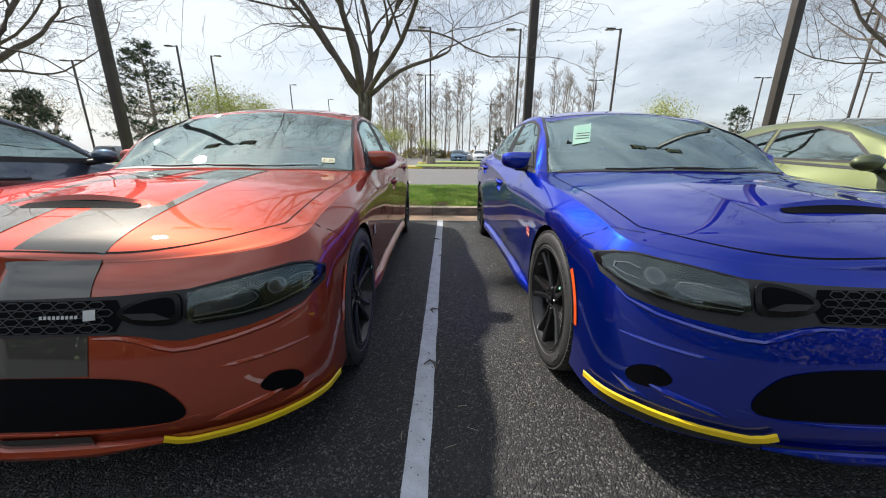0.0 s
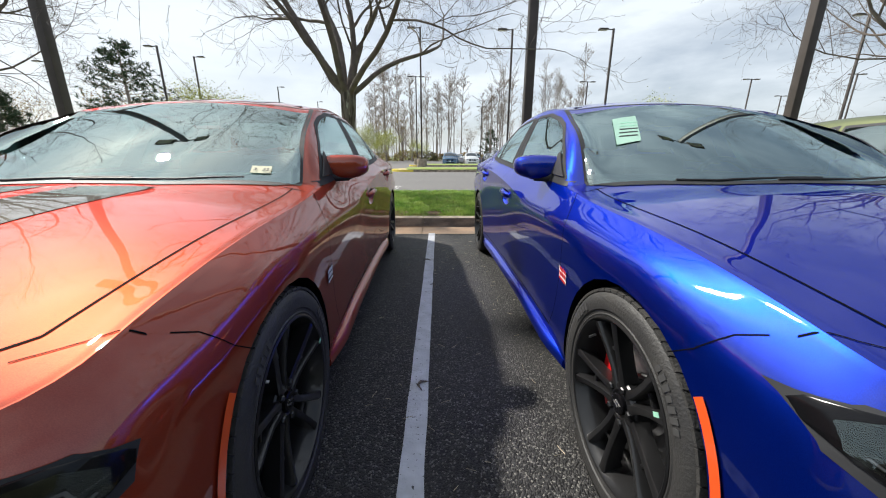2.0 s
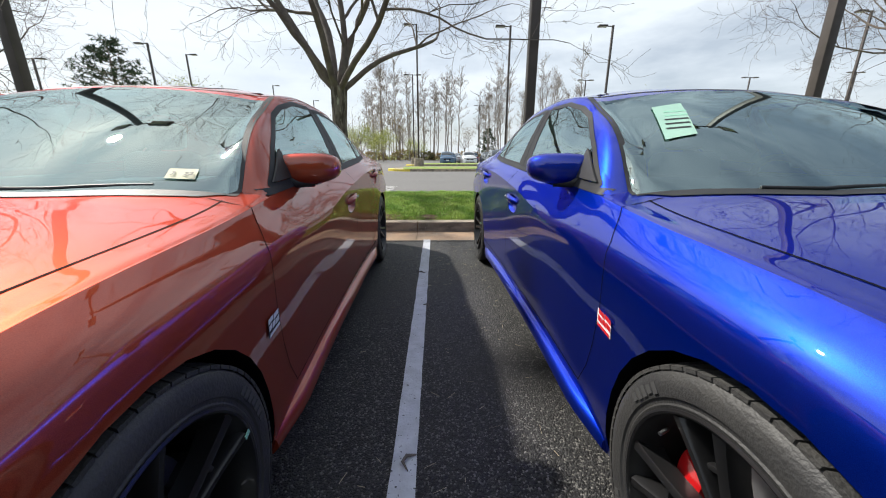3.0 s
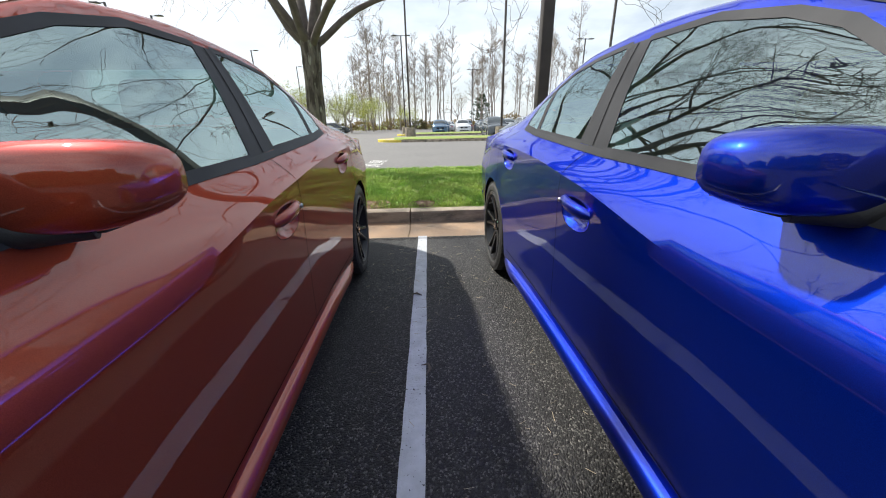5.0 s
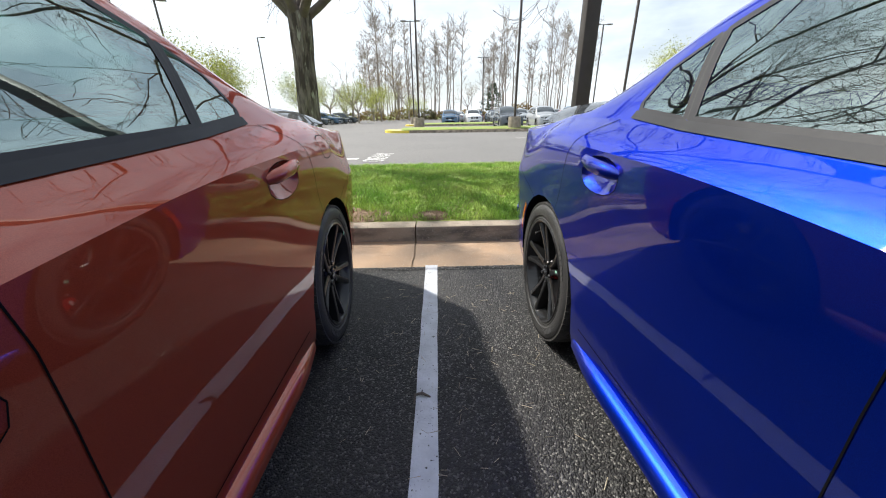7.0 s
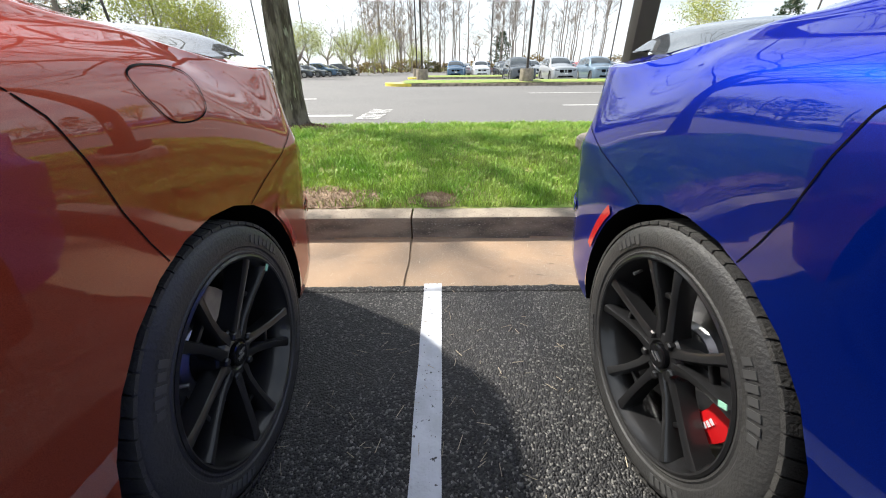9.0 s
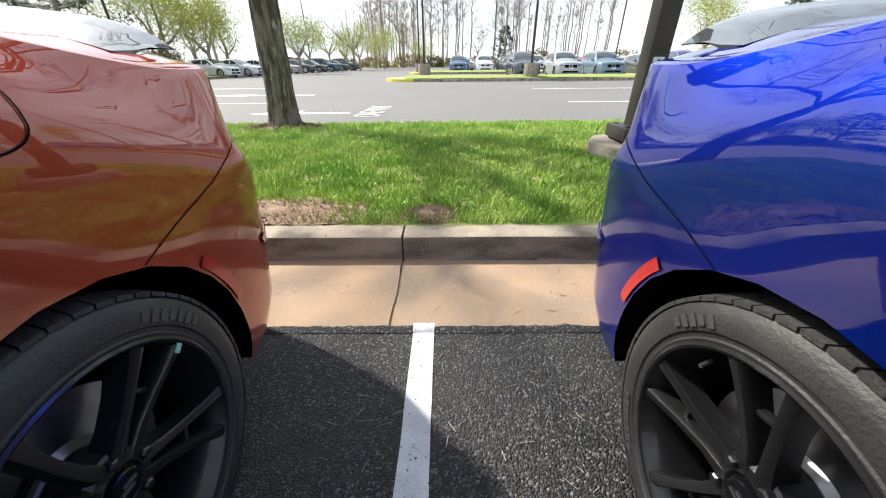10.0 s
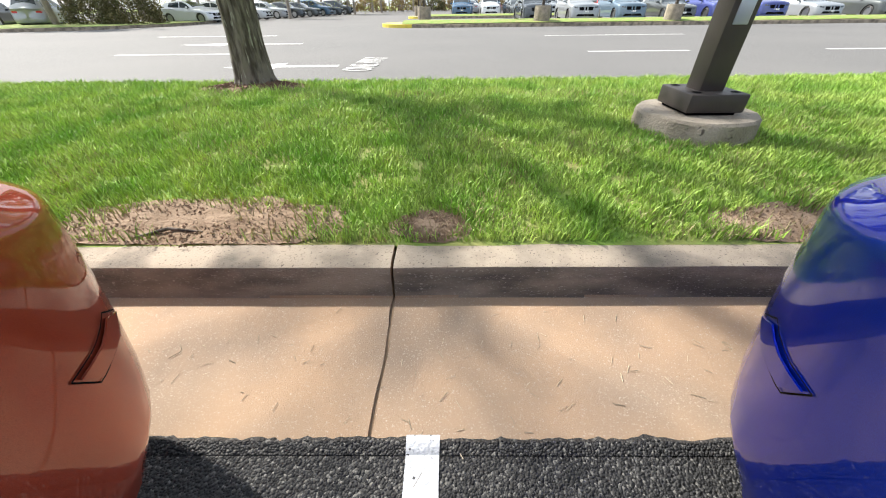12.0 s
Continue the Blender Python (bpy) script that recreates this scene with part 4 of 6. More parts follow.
        part("lamp_strip", ribbon(tree, P([(0.60, 0.648), (0.70, 0.6665), (0.748, 0.667), (0.76, 0.652), (0.75, 0.640), (0.72, 0.628), (0.60, 0.615)]), "+y", 0.0035, 0.0125), LED, lamp)
        pr = [(0.805 + 0.022 * math.cos(2 * math.pi * k / 14), 0.675 + 0.022 * math.sin(2 * math.pi * k / 14)) for k in range(14)]
        part("lamp_projector", laid(tree, P(pr), "+y", 0.0095, 0.015, 0.003), LAMP_DARK, lamp)
        part("projector_ring", ribbon(tree, P(pr + [pr[0]]), "+y", 0.004, 0.0135, None, 0.01), LED, lamp)
        part("lamp_strip", ribbon(tree, P([(0.835, 0.69), (0.86, 0.70), (0.885, 0.695), (0.89, 0.68), (0.87, 0.668), (0.84, 0.66)]), "+y", 0.0035, 0.0125), LED, lamp)
        part("lamp_strip", ribbon(tree, P([(0.60, 0.604), (0.72, 0.610), (0.80, 0.624), (0.87, 0.650), (0.90, 0.675)]), "+y", 0.003, 0.0135), LED, lamp)
        part("lamp_cover", laid(tree, P([(0.585, 0.595), (0.72, 0.603), (0.80, 0.617), (0.876, 0.646), (0.907, 0.67), (0.905, 0.698), (0.88, 0.719), (0.84, 0.726), (0.72, 0.708), (0.585, 0.682)]), "+y", 0.018, 0.014), LAMP_GLASS, lamp, "clear glossy lamp cover").visible_shadow = False
        duct = part("air_duct", laid(tree, P(soft([(0.395, 0.636), (0.44, 0.606), (0.515, 0.596), (0.568, 0.60), (0.57, 0.64), (0.562, 0.685), (0.50, 0.682), (0.44, 0.668)])), "+y", 0.006, 0.016, 0.006), BLACK_GLOSS, car)
        # Duct mouth and fog pocket lie flat; the hollow's shade is in their colour.
        part("duct_mouth", laid(tree, P(soft([(0.415, 0.638), (0.448, 0.622), (0.50, 0.616), (0.548, 0.617), (0.552, 0.64), (0.546, 0.673), (0.50, 0.671), (0.45, 0.659)])), "+y", 0.0135, 0.03), DEEP_BLACK, duct)
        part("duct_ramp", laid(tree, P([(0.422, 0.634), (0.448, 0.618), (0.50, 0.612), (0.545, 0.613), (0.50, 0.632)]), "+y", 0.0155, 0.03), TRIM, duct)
        part("fog_pocket", laid(tree, P(soft([(0.75, 0.362), (0.80, 0.325), (0.85, 0.318), (0.866, 0.345), (0.85, 0.383), (0.80, 0.403), (0.772, 0.392)])), "+y", 0.003, 0.025), DEEP_BLACK, car)
        part("bumper_vane", bead(tree, P([(0.62, 0.285), (0.70, 0.305), (0.78, 0.325), (0.83, 0.34)]), "+y", 0.013, 0.2), paint, car)
        part("bumper_vane", bead(tree, P([(0.80, 0.28), (0.85, 0.295), (0.89, 0.32)]), "+y", 0.011, 0.2), paint, car)
        part("bumper_crease", bead(tree, P([(0.62, 0.452), (0.70, 0.457), (0.80, 0.468), (0.88, 0.478), (0.915, 0.482)]), "+y", 0.010, 0.62), paint, car)
        part("fascia_lip", bead(tree, P([(0.30, 0.568), (0.40, 0.568), (0.45, 0.556), (0.50, 0.535), (0.545, 0.522), (0.60, 0.524), (0.70, 0.541), (0.80, 0.563), (0.87, 0.592), (0.915, 0.645)]), "+y", 0.011, 0.45), paint, car)
        g = ribbon(tree, P([(0.50, 0.262), (0.53, 0.247), (0.56, 0.239), (0.70, 0.243), (0.83, 0.252), (0.925, 0.248)]), "+y", 0.019, 0.012)
        r = bmesh.ops.extrude_face_region(g, geom=g.faces[:])
        for q in r["geom"]:
            if isinstance(q, bmesh.types.BMVert):
                q.co += Vector((s * 0.004, -0.009, -0.003))
        bmesh.ops.recalc_face_normals(g, faces=g.faces)
        part("lip_guard", g, YELLOW_GUARD, car, "bright yellow shipping guard on the splitter lip")
    # fascia band round the lamps
    half = [(0.0, 0.577), (0.40, 0.577), (0.46, 0.568), (0.51, 0.555), (0.565, 0.547), (0.73, 0.567), (0.865, 0.600), (0.918, 0.650)]
    top = [(0.918, 0.70), (0.885, 0.729), (0.84, 0.737), (0.72, 0.719), (0.58, 0.692), (0.40, 0.683), (0.0, 0.675)]
    ring = [(x, z + dz) for x, z in half + top]
    part("fascia_band", laid(tree, ring + [(-x, z) for x, z in ring[::-1][1:-1]], "+y", 0.0035, 0.016), TRIM, car)
    gr = part("grille", laid(tree, [(x, z + dz) for x, z in [(-0.40, 0.585), (0.40, 0.585), (0.42, 0.625), (0.40, 0.672), (-0.40, 0.672), (-0.42, 0.625)]], "+y", 0.0055, 0.03), DEEP_BLACK, car)
    comb = bmesh.new()
    for r in range(4):
        for c in range(18):
            cx, cz = -0.376 + c * 0.044 + (r % 2) * 0.022, 0.598 + r * 0.0205 + dz
            if abs(cx) < 0.388:
                hexa = [(cx + 0.0225 * math.cos(radians(60 * k)), cz + 0.0105 * math.sin(radians(60 * k))) for k in range(6)]
                ribbon(tree, hexa + [hexa[0]], "+y", 0.0035, 0.010, comb)
    part("grille_mesh", comb, BLACK, gr)
    bars = bmesh.new()
    for k in range(9):
        ribbon(tree, [(0.207 + k * 0.0115, 0.630 + dz), (0.2145 + k * 0.0115, 0.6305 + dz)], "+y", 0.009, 0.0135, bars)
    part("grille_badge", bars, STEEL, gr, "small metal badge with unreadable lettering")
    part("badge_mark", ribbon(tree, [(0.320, 0.633 + dz), (0.352, 0.635 + dz)], "+y", 0.028, 0.0135), STEEL, gr)
    # No opening is cut here: a near-black sheet paints the shade inside the intake.
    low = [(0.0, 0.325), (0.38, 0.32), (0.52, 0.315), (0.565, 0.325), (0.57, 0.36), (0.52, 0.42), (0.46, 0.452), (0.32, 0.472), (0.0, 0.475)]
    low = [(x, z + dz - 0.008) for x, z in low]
    part("lower_intake", laid(tree, soft(low + [(-x, z) for x, z in low[::-1][1:-1]]), "+y", 0.003, 0.04), DEEP_BLACK, car)
    edge = [(0.0, 0.312), (0.36, 0.308), (0.50, 0.312), (0.60, 0.325)]
    edge = [(-x, z + dz - 0.008) for x, z in edge[::-1]] + [(x, z + dz - 0.008) for x, z in edge[1:]]
    part("intake_edge", bead(tree, edge, "+y", 0.007, 0.1), paint, car)
    part("splitter", ribbon(tree, [(-0.90, 0.232), (-0.5, 0.232), (0, 0.235), (0.5, 0.232), (0.90, 0.232)], "+y", 0.03, 0.010), BLACK if not stripes else paint, car)
    part("splitter_lip", bead(tree, [(-0.52, 0.226), (-0.3, 0.222), (0, 0.22), (0.3, 0.222), (0.52, 0.226)], "+y", 0.022, -0.5), paint, car)
    # stripes
    if stripes:
        for s in (1, -1):
            x0, x1 = (0.06 * s, 0.325 * s)
            a, c = min(x0, x1), max(x0, x1)
            part("stripe", laid(tree, [(a, -0.70), (c, -0.70), (c, 0.45), (a, 0.43)], "-z", 0.0022, 0.05), STRIPE, car, "graphite racing stripe")
            part("stripe", laid(tree, [(a, 1.45), (c, 1.45), (c, 2.42), (a, 2.42)], "-z", 0.0022, 0.06), STRIPE, car, "graphite racing stripe")
            part("stripe", laid(tree, [(a, 3.34), (c, 3.34), (c, 3.95), (a, 3.95)], "-z", 0.0022, 0.06), STRIPE, car, "graphite racing stripe")
            part("stripe", laid(tree, [(a, 0.676 + dz), (c, 0.681 + dz), (c, 0.752), (a, 0.752)], "+y", 0.0024, 0.02), STRIPE, car, "graphite racing stripe")
            part("stripe", laid(tree, [(a, 0.468 + dz), (c, 0.466 + dz), (c, 0.576 + dz), (a, 0.576 + dz)], "+y", 0.002, 0.03), STRIPE, car, "graphite racing stripe")
            part("stripe", laid(tree, [(a, 0.222), (c, 0.222), (c, 0.275), (a, 0.275)], "+y", 0.012, 0.03), STRIPE, car, "graphite racing stripe")
    # tail: spoiler, lamps, fuel door
    sp = bmesh.new()
    rings = []
    for i in range(25):
        x = -0.75 + 1.5 * i / 24
        k = abs(x) / 0.75
        y0 = 3.86 - 0.16 * k**2.5
        h = 0.055 * (1 - 0.75 * k**7)
        zb = tree.ray_cast(Vector((x * 0.97, y0, 3)), Vector((0, 0, -1)))[0].z - 0.006
        rings.append([sp.verts.new(p) for p in ((x, y0 - 0.06, zb + 0.004), (x, y0 + 0.02, zb + h * 0.55), (x, y0 + 0.12, zb + h), (x, y0 + 0.165, zb + h * 1.02), (x, y0 + 0.16, zb + h * 0.72), (x, y0 + 0.07, zb + 0.012 + h * 0.2), (x, y0 + 0.0, zb - 0.004))])
    for p, q in zip(rings, rings[1:]):
        for i in range(7):
            sp.faces.new((p[i], p[(i + 1) % 7], q[(i + 1) % 7], q[i]))
    sp.faces.new(rings[0])
    sp.faces.new(rings[-1][::-1])
    bmesh.ops.recalc_face_normals(sp, faces=sp.faces)
    part("spoiler", sp, GREY_SPOILER, car, "satin grey boot lid spoiler")
    part("tail_lamp", laid(tree, [(-0.82, 0.78), (0.82, 0.78), (0.80, 0.90), (-0.80, 0.90)], "-y", 0.003, 0.05), RED_LENS, car)
    part("boot_gap", ribbon(tree, [(-0.60, 3.36), (-0.58, 3.70), (-0.56, 3.9)], "-z", 0.006, 0.001), DEEP_BLACK, car)
    part("boot_gap", ribbon(tree, [(0.60, 3.36), (0.58, 3.70), (0.56, 3.9)], "-z", 0.006, 0.001), DEEP_BLACK, car)
    for s, way in ((1, "-x"), (-1, "+x")):
        part("bumper_vent", laid(tree, [(3.725, 0.505), (3.755, 0.470), (3.83, 0.470), (3.89, 0.485), (3.84, 0.518), (3.79, 0.505)], way, 0.004, 0.03, 0.004), paint, car)
        part("vent_edge", strip_loop(tree, [(3.715, 0.512), (3.75, 0.462), (3.83, 0.462), (3.90, 0.482), (3.845, 0.528), (3.79, 0.515)], way, 0.003, 0.002), DEEP_BLACK, car)
        if s > 0 and stripes:
            loop = soft([(3.03, 0.997), (3.20, 0.997), (3.222, 0.96), (3.21, 0.903), (3.10, 0.897), (3.06, 0.93)], 3)
            part("fuel_door_gap", strip_loop(tree, loop, way, 0.003, 0.0018), DEEP_BLACK, car)
    # cabin
    part("dashboard", box(0, 0.98, 0.90, 1.40, 0.50, 0.16, 0.06), CABIN, car)
    part("cabin_floor", box(0, 1.9, 0.32, 1.5, 2.4, 0.05), CABIN, car)
    for s in (1, -1):
        part("door_card", box(s * 0.815, 1.75, 0.68, 0.05, 1.9, 0.58, 0.02), CABIN, car)
        seat(car, s * 0.38, 1.65)
    part("rear_bench", box(0, 2.55, 0.46, 1.3, 0.5, 0.25, 0.07), SEAT, car)
    part("rear_backrest", box(0, 2.86, 0.80, 1.3, 0.16, 0.60, 0.06, None, Matrix.Rotation(radians(-22), 4, "X")), SEAT, car)
    part("parcel_shelf", box(0, 3.10, 1.04, 1.25, 0.36, 0.03), CABIN, car)
    b = bmesh.new()
    lathe([(0.02 * math.cos(a), 0.19 + 0.017 * math.sin(a)) for a in [2 * math.pi * k / 8 for k in range(8)]], 32, "z", b, True)
    box(0, 0, 0, 0.36, 0.05, 0.03, 0.008, b)
    lathe([(-0.03, 0.06), (0.02, 0.06), (0.03, 0.04)], 20, "z", b)
    b.transform(Matrix.Translation((0.38, 1.26, 0.90)) @ Matrix.Rotation(radians(62), 4, "X"))
    part("steering_wheel", b, CABIN, car)
    mb = box(0, 1.30, 1.285, 0.25, 0.03, 0.065, 0.02)
    part("inside_mirror", mb, BLACK, car)
    part("roof_lining", box(0, 1.95, 1.375, 1.1, 0.95, 0.02), CABIN, car)
    # papers and stickers
    def on_glass(poly, mat, name, off=-0.004, owner=car):
        b = laid(glass_tree, poly, "-z", off, 0.05)
        return part(name, b, mat, owner)
    for kind in stickers:
        if kind == "window_form":
            f = on_glass([(-0.56, 0.88), (-0.438, 0.884), (-0.327, 1.165), (-0.462, 1.155)], FORM_PAPER, "window_form", 0.005)
            f["label"] = "printed form on the glass, the pane's green tint put into its colour"
            for k in range(5):
                y = 1.09 - 0.035 * k
                x = -0.445 - (1.165 - y) * 0.50
                part("text_line", ribbon(glass_tree, [(x + 0.035, y), (x + 0.125, y - 0.012)], "-z", 0.012, 0.006), INK if k > 1 else GREEN_PAPER, f)
        if kind == "dash_paper":
            part("dash_paper", box(0.42, 0.86, 0.993, 0.30, 0.20, 0.004, 0, None, Matrix.Rotation(radians(14), 4, "Z")), PAPER, car)
        if kind == "inspection_sticker":
            f = on_glass([(0.575, 0.655), (0.655, 0.675), (0.645, 0.722), (0.567, 0.702)], CREAM, "inspection_sticker", 0.005)
            for txt, x, y in (("3", 0.580, 0.672), ("22", 0.615, 0.680)):
                cu = bpy.data.curves.new("text", "FONT")
                cu.body, cu.size, cu.extrude = txt, 0.030, 0.0004
                t = new("sticker_number", cu)
                hit = glass_tree.ray_cast(Vector((x, y, 3)), Vector((0, 0, -1)))
                cu.materials.append(INK)
                t.parent = f
                t.matrix_basis = Matrix.Translation(hit[0] + hit[1] * 0.007) @ Matrix.Rotation(math.atan2(0.46, 1.0), 4, "X")
    on_glass([(-0.29, 1.315), (-0.15, 1.315), (-0.15, 1.35), (-0.29, 1.35)], GREEN_PAPER, "tint_label", -0.004)
    return car


# ---- ground, road, kerbs ----
KERB_Y, LAWN_END, FAR_KERB = 6.90, 10.75, 27.5


def lawn_height(x, y):
    t = (y - 7.06) / (LAWN_END - 7.06)
    return 0.15 + 0.12 * math.sin(math.pi * min(max(t, 0), 1)) ** 0.8 + 0.012 * noise.noise(Vector((x * 1.3, y * 1.3, 0)))


tagged(part("ground", sheet(-900, -900, 900, 900, -0.06), TURF, None, "", False), "wide green ground beyond the car park", "ground", kind="structure")
tagged(part("pavement", sheet(-60, -40, 60, 6.345, 0.0), ASPHALT, None, "", False), "fresh black coarse asphalt of the parking bays", "asphalt", kind="structure")
tagged(part("road", sheet(-120, LAWN_END, 120, 120, -0.012), ROAD, None, "", False), "worn grey asphalt road and far car park", "road", kind="structure")
JOINTS = [-0.145 + 3.05 * k for k in range(-9, 10)]
for a, c in zip(JOINTS, JOINTS[1:]):
    g = 0.005
    b = bmesh.new()
    prof = [(6.335, -0.03), (6.335, 0.004), *[(6.335 + 0.07 * k, 0.004 - 0.0002 * k) for k in range(1, 8)], (KERB_Y - 0.006, 0.002), (KERB_Y, 0.012), (KERB_Y + 0.012, 0.118), (KERB_Y + 0.022, 0.138), (KERB_Y + 0.045, 0.148), (7.06, 0.150), (7.06, -0.03)]
    n = 12
    rows = []
    for i in range(n + 1):
        x = a + g + (c - a - 2 * g) * i / n
        rows.append([b.verts.new((x, y + (0.004 * noise.noise(Vector((x * 3, y * 4, 1))) if 0 < k < len(prof) - 1 else 0), z + (0.002 * noise.noise(Vector((x * 5, y * 9, 2))) if z > 0 else 0))) for k, (y, z) in enumerate(prof)])
        if i in (0, n):
            for v in rows[-1]:
                v.co.x += (0.004 if i else -0.004) * abs(noise.noise(Vector((a, v.co.y * 9, 5)))) * -2.2 + 0.007 * noise.noise(Vector((round(x, 1), v.co.y * 4, 9)))
    for p, q in zip(rows, rows[1:]):
        for i in range(len(prof) - 1):
            b.faces.new((p[i], q[i], q[i + 1], p[i + 1]))
    b.faces.new(rows[0])
    b.faces.new(rows[-1][::-1])
    bmesh.ops.recalc_face_normals(b, faces=b.faces)
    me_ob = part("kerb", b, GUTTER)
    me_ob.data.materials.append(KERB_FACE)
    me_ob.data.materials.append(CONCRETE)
    # Above the gutter: darker tone on the front face, paler tone on top.
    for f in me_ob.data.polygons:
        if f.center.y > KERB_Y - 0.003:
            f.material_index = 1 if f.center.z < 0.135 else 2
    tagged(me_ob, "weathered concrete kerb with a tan gutter pan", "kerb", "kerb stones", "structure")
tagged(part("joint_filler", box(0, 6.70, -0.02, 55, 0.72, 0.03), SOIL), "dark dirt in the kerb joints", "dirt", kind="structure")
tagged(part("lawn", sheet(-40, 7.05, 40, LAWN_END, 0, 320, 32, lawn_height), TURF), "grassy strip between car park and road", "lawn", kind="structure")
b = box(0, LAWN_END + 0.06, 0.04, 90, 0.14, 0.16, 0.02)
tagged(part("road_kerb", b, CONCRETE), "low concrete kerb along the road", "kerb", kind="structure")

# ragged edge of the asphalt over the gutter
b = sheet(-8, 6.30, 8, 6.345, 0.0, 900, 3)
for v in b.verts:
    f = (v.co.y - 6.30) / 0.045
    v.co.y += f * (0.014 * noise.noise(Vector((v.co.x * 9, 0, 1))) + 0.010 * noise.noise(Vector((v.co.x * 55, 0, 2))))
    v.co.z = 0.003 + 0.012 * min(1, f * 1.6) * (1 - f**6) + 0.003 * noise.noise(Vector((v.co.x * 60, v.co.y * 60, 4))) * f
tagged(part("pavement_edge", b, ASPHALT, None, "", False), "ragged crumbling edge of the black asphalt", "asphalt", kind="structure")

# bay lines
for x in (-5.55, -2.78, 0.0, 2.90, 5.8):
    y0 = -2.0 if x else 0.2
    b = sheet(x - 0.045, 0, x + 0.045, 96, 0.004, 2, 96)
    for v in b.verts:
        j = round(v.co.y)
        v.co.y = y0 + (6.30 - y0) * j / 90 if j <= 90 else 6.30 + 0.044 * (j - 90) / 6
        if j > 90:
            v.co.z = 0.008 + 0.012 * min(1, (j - 90) / 6 * 1.6)
        if abs(v.co.x - x) > 0.03:
            v.co.x += 0.004 * noise.noise(Vector((v.co.x * 30, v.co.y * 7, 0)))
    tagged(part("bay_line", b, LINE), "white painted parking bay line", "line", "bay lines", "structure")


def flat(name, pts, mat, label, z=-0.006):
    b = bmesh.new()
    b.faces.new([b.verts.new((x, y, z)) for x, y in pts])
    return tagged(part(name, b, mat, None, "", False), label, "road marking", kind="structure")


def bar(x0, y0, x1, y1, label="white painted lane line"):
    flat("road_marking", [(x0, y0), (x1, y0), (x1, y1), (x0, y1)], ROAD_PAINT, label)


bar(-3.3, 13.45, -2.1, 13.72, "white shaft of a painted road arrow")
flat("road_arrow", [(-4.4, 13.5), (-3.3, 13.05), (-3.3, 14.1)], ROAD_PAINT, "white painted arrow head")
bar(-8.5, 15.85, -5.0, 16.0)
bar(3.6, 15.6, 6.1, 15.75)
bar(9.5, 15.6, 12.5, 15.75)
bar(-7.0, 18.6, -4.6, 18.85, "white shaft of a painted road arrow")
flat("road_arrow", [(-8.6, 18.7), (-7.0, 18.2), (-7.0, 19.3)], ROAD_PAINT, "white painted arrow head")
bar(-12, 22.5, -7, 22.7)
bar(3.8, 21.0, 9.0, 21.15)
words = bpy.data.curves.new("road_lettering", "FONT")
words.body, words.size = "ONE WAY", 0.62
me = bpy.data.meshes.new_from_object(bpy.data.objects.new("words", words))
me.materials.clear()
me.materials.append(ROAD_PAINT)
span = max(v.co.x for v in me.vertices)
me.transform(pose(-1.33, 12.85, 0.0045, 0, 0, 88) @ Matrix.Diagonal((2.0 / span, 1.3, 1, 1)))
tagged(new("road_lettering", me), "white painted one way lettering on the road", "road marking", kind="structure")


def island(x0, y0, x1, y1, nose, label):
    """A kerbed grass island."""
    b = bmesh.new()
    pts = []
    r = (y1 - y0) / 2
    for i in range(13):
        a = radians(90 + 180 * i / 12)
        pts.append((x0 + r + math.cos(a) * r, (y0 + y1) / 2 + math.sin(a) * r))
    pts += [(x1, y0), (x1, y1)]
    lo = [b.verts.new((x, y, -0.02)) for x, y in pts]
    hi = [b.verts.new((x, y, 0.14)) for x, y in pts]
    for i in range(len(pts)):
        j = (i + 1) % len(pts)
        b.faces.new((lo[i], lo[j], hi[j], hi[i]))
    b.faces.new(hi)
    bmesh.ops.recalc_face_normals(b, faces=b.faces)
    k = tagged(part("island_kerb", b, CONCRETE, None, "", False), label, "kerb", kind="structure")
    if nose:
        k.data.materials.append(YELLOW_PAINT)
        for f in k.data.polygons:
            if f.center.x < x0 + r and abs(f.normal.z) < 0.5:
                f.material_index = 1
        b = bmesh.new()
        outer = [b.verts.new((x, y, 0.144)) for x, y in pts[:13]]
        inner = [b.verts.new((x0 + r + (x - x0 - r) * 0.78, (y0 + y1) / 2 + (y - (y0 + y1) / 2) * 0.78, 0.144)) for x, y in pts[:13]]
        for i in range(12):
            b.faces.new((outer[i], outer[i + 1], inner[i + 1], inner[i]))
        part("yellow_nose", b, YELLOW_PAINT, k, "yellow painted kerb nose", False)
    m = 0.18
    b = sheet(x0 + r * 0.7, y0 + m, x1, y1 - m, 0.15, 60, 6, lambda x, y: 0.15 + 0.14 * math.sin(math.pi * (y - y0) / (y1 - y0)) + 0.03 * noise.noise(Vector((x, y, 3))))
    part("island_grass", b, TURF, k, "short green grass")
    return k


island(-3.6, FAR_KERB, 60, 31.2, True, "concrete kerb of a grass island with a yellow nose")
island(-3.4, 42.0, 60, 45.5, True, "concrete kerb of a second grass island with a yellow nose")
b = bmesh.new()
pts = [(-90, 24.5), (-26, 27.0), (-20.5, 29.0), (-18.0, 32.5), (-18.0, 38), (-90, 40)]
lo, hi = [b.verts.new((x, y, -0.02)) for x, y in pts], [b.verts.new((x, y, 0.14)) for x, y in pts]
for i in range(6):
    b.faces.new((lo[i], lo[(i + 1) % 6], hi[(i + 1) % 6], hi[i]))
b.faces.new(hi)
bmesh.ops.recalc_face_normals(b, faces=b.faces)
verge = tagged(part("verge", b, CONCRETE, None, "", False), "kerbed grass verge across the road", "verge", kind="structure")
b = bmesh.new()
b.faces.new([b.verts.new((x * 0.985 - 0.2, 32.5 + (y - 32.5) * 0.94, 0.16)) for x, y in pts])
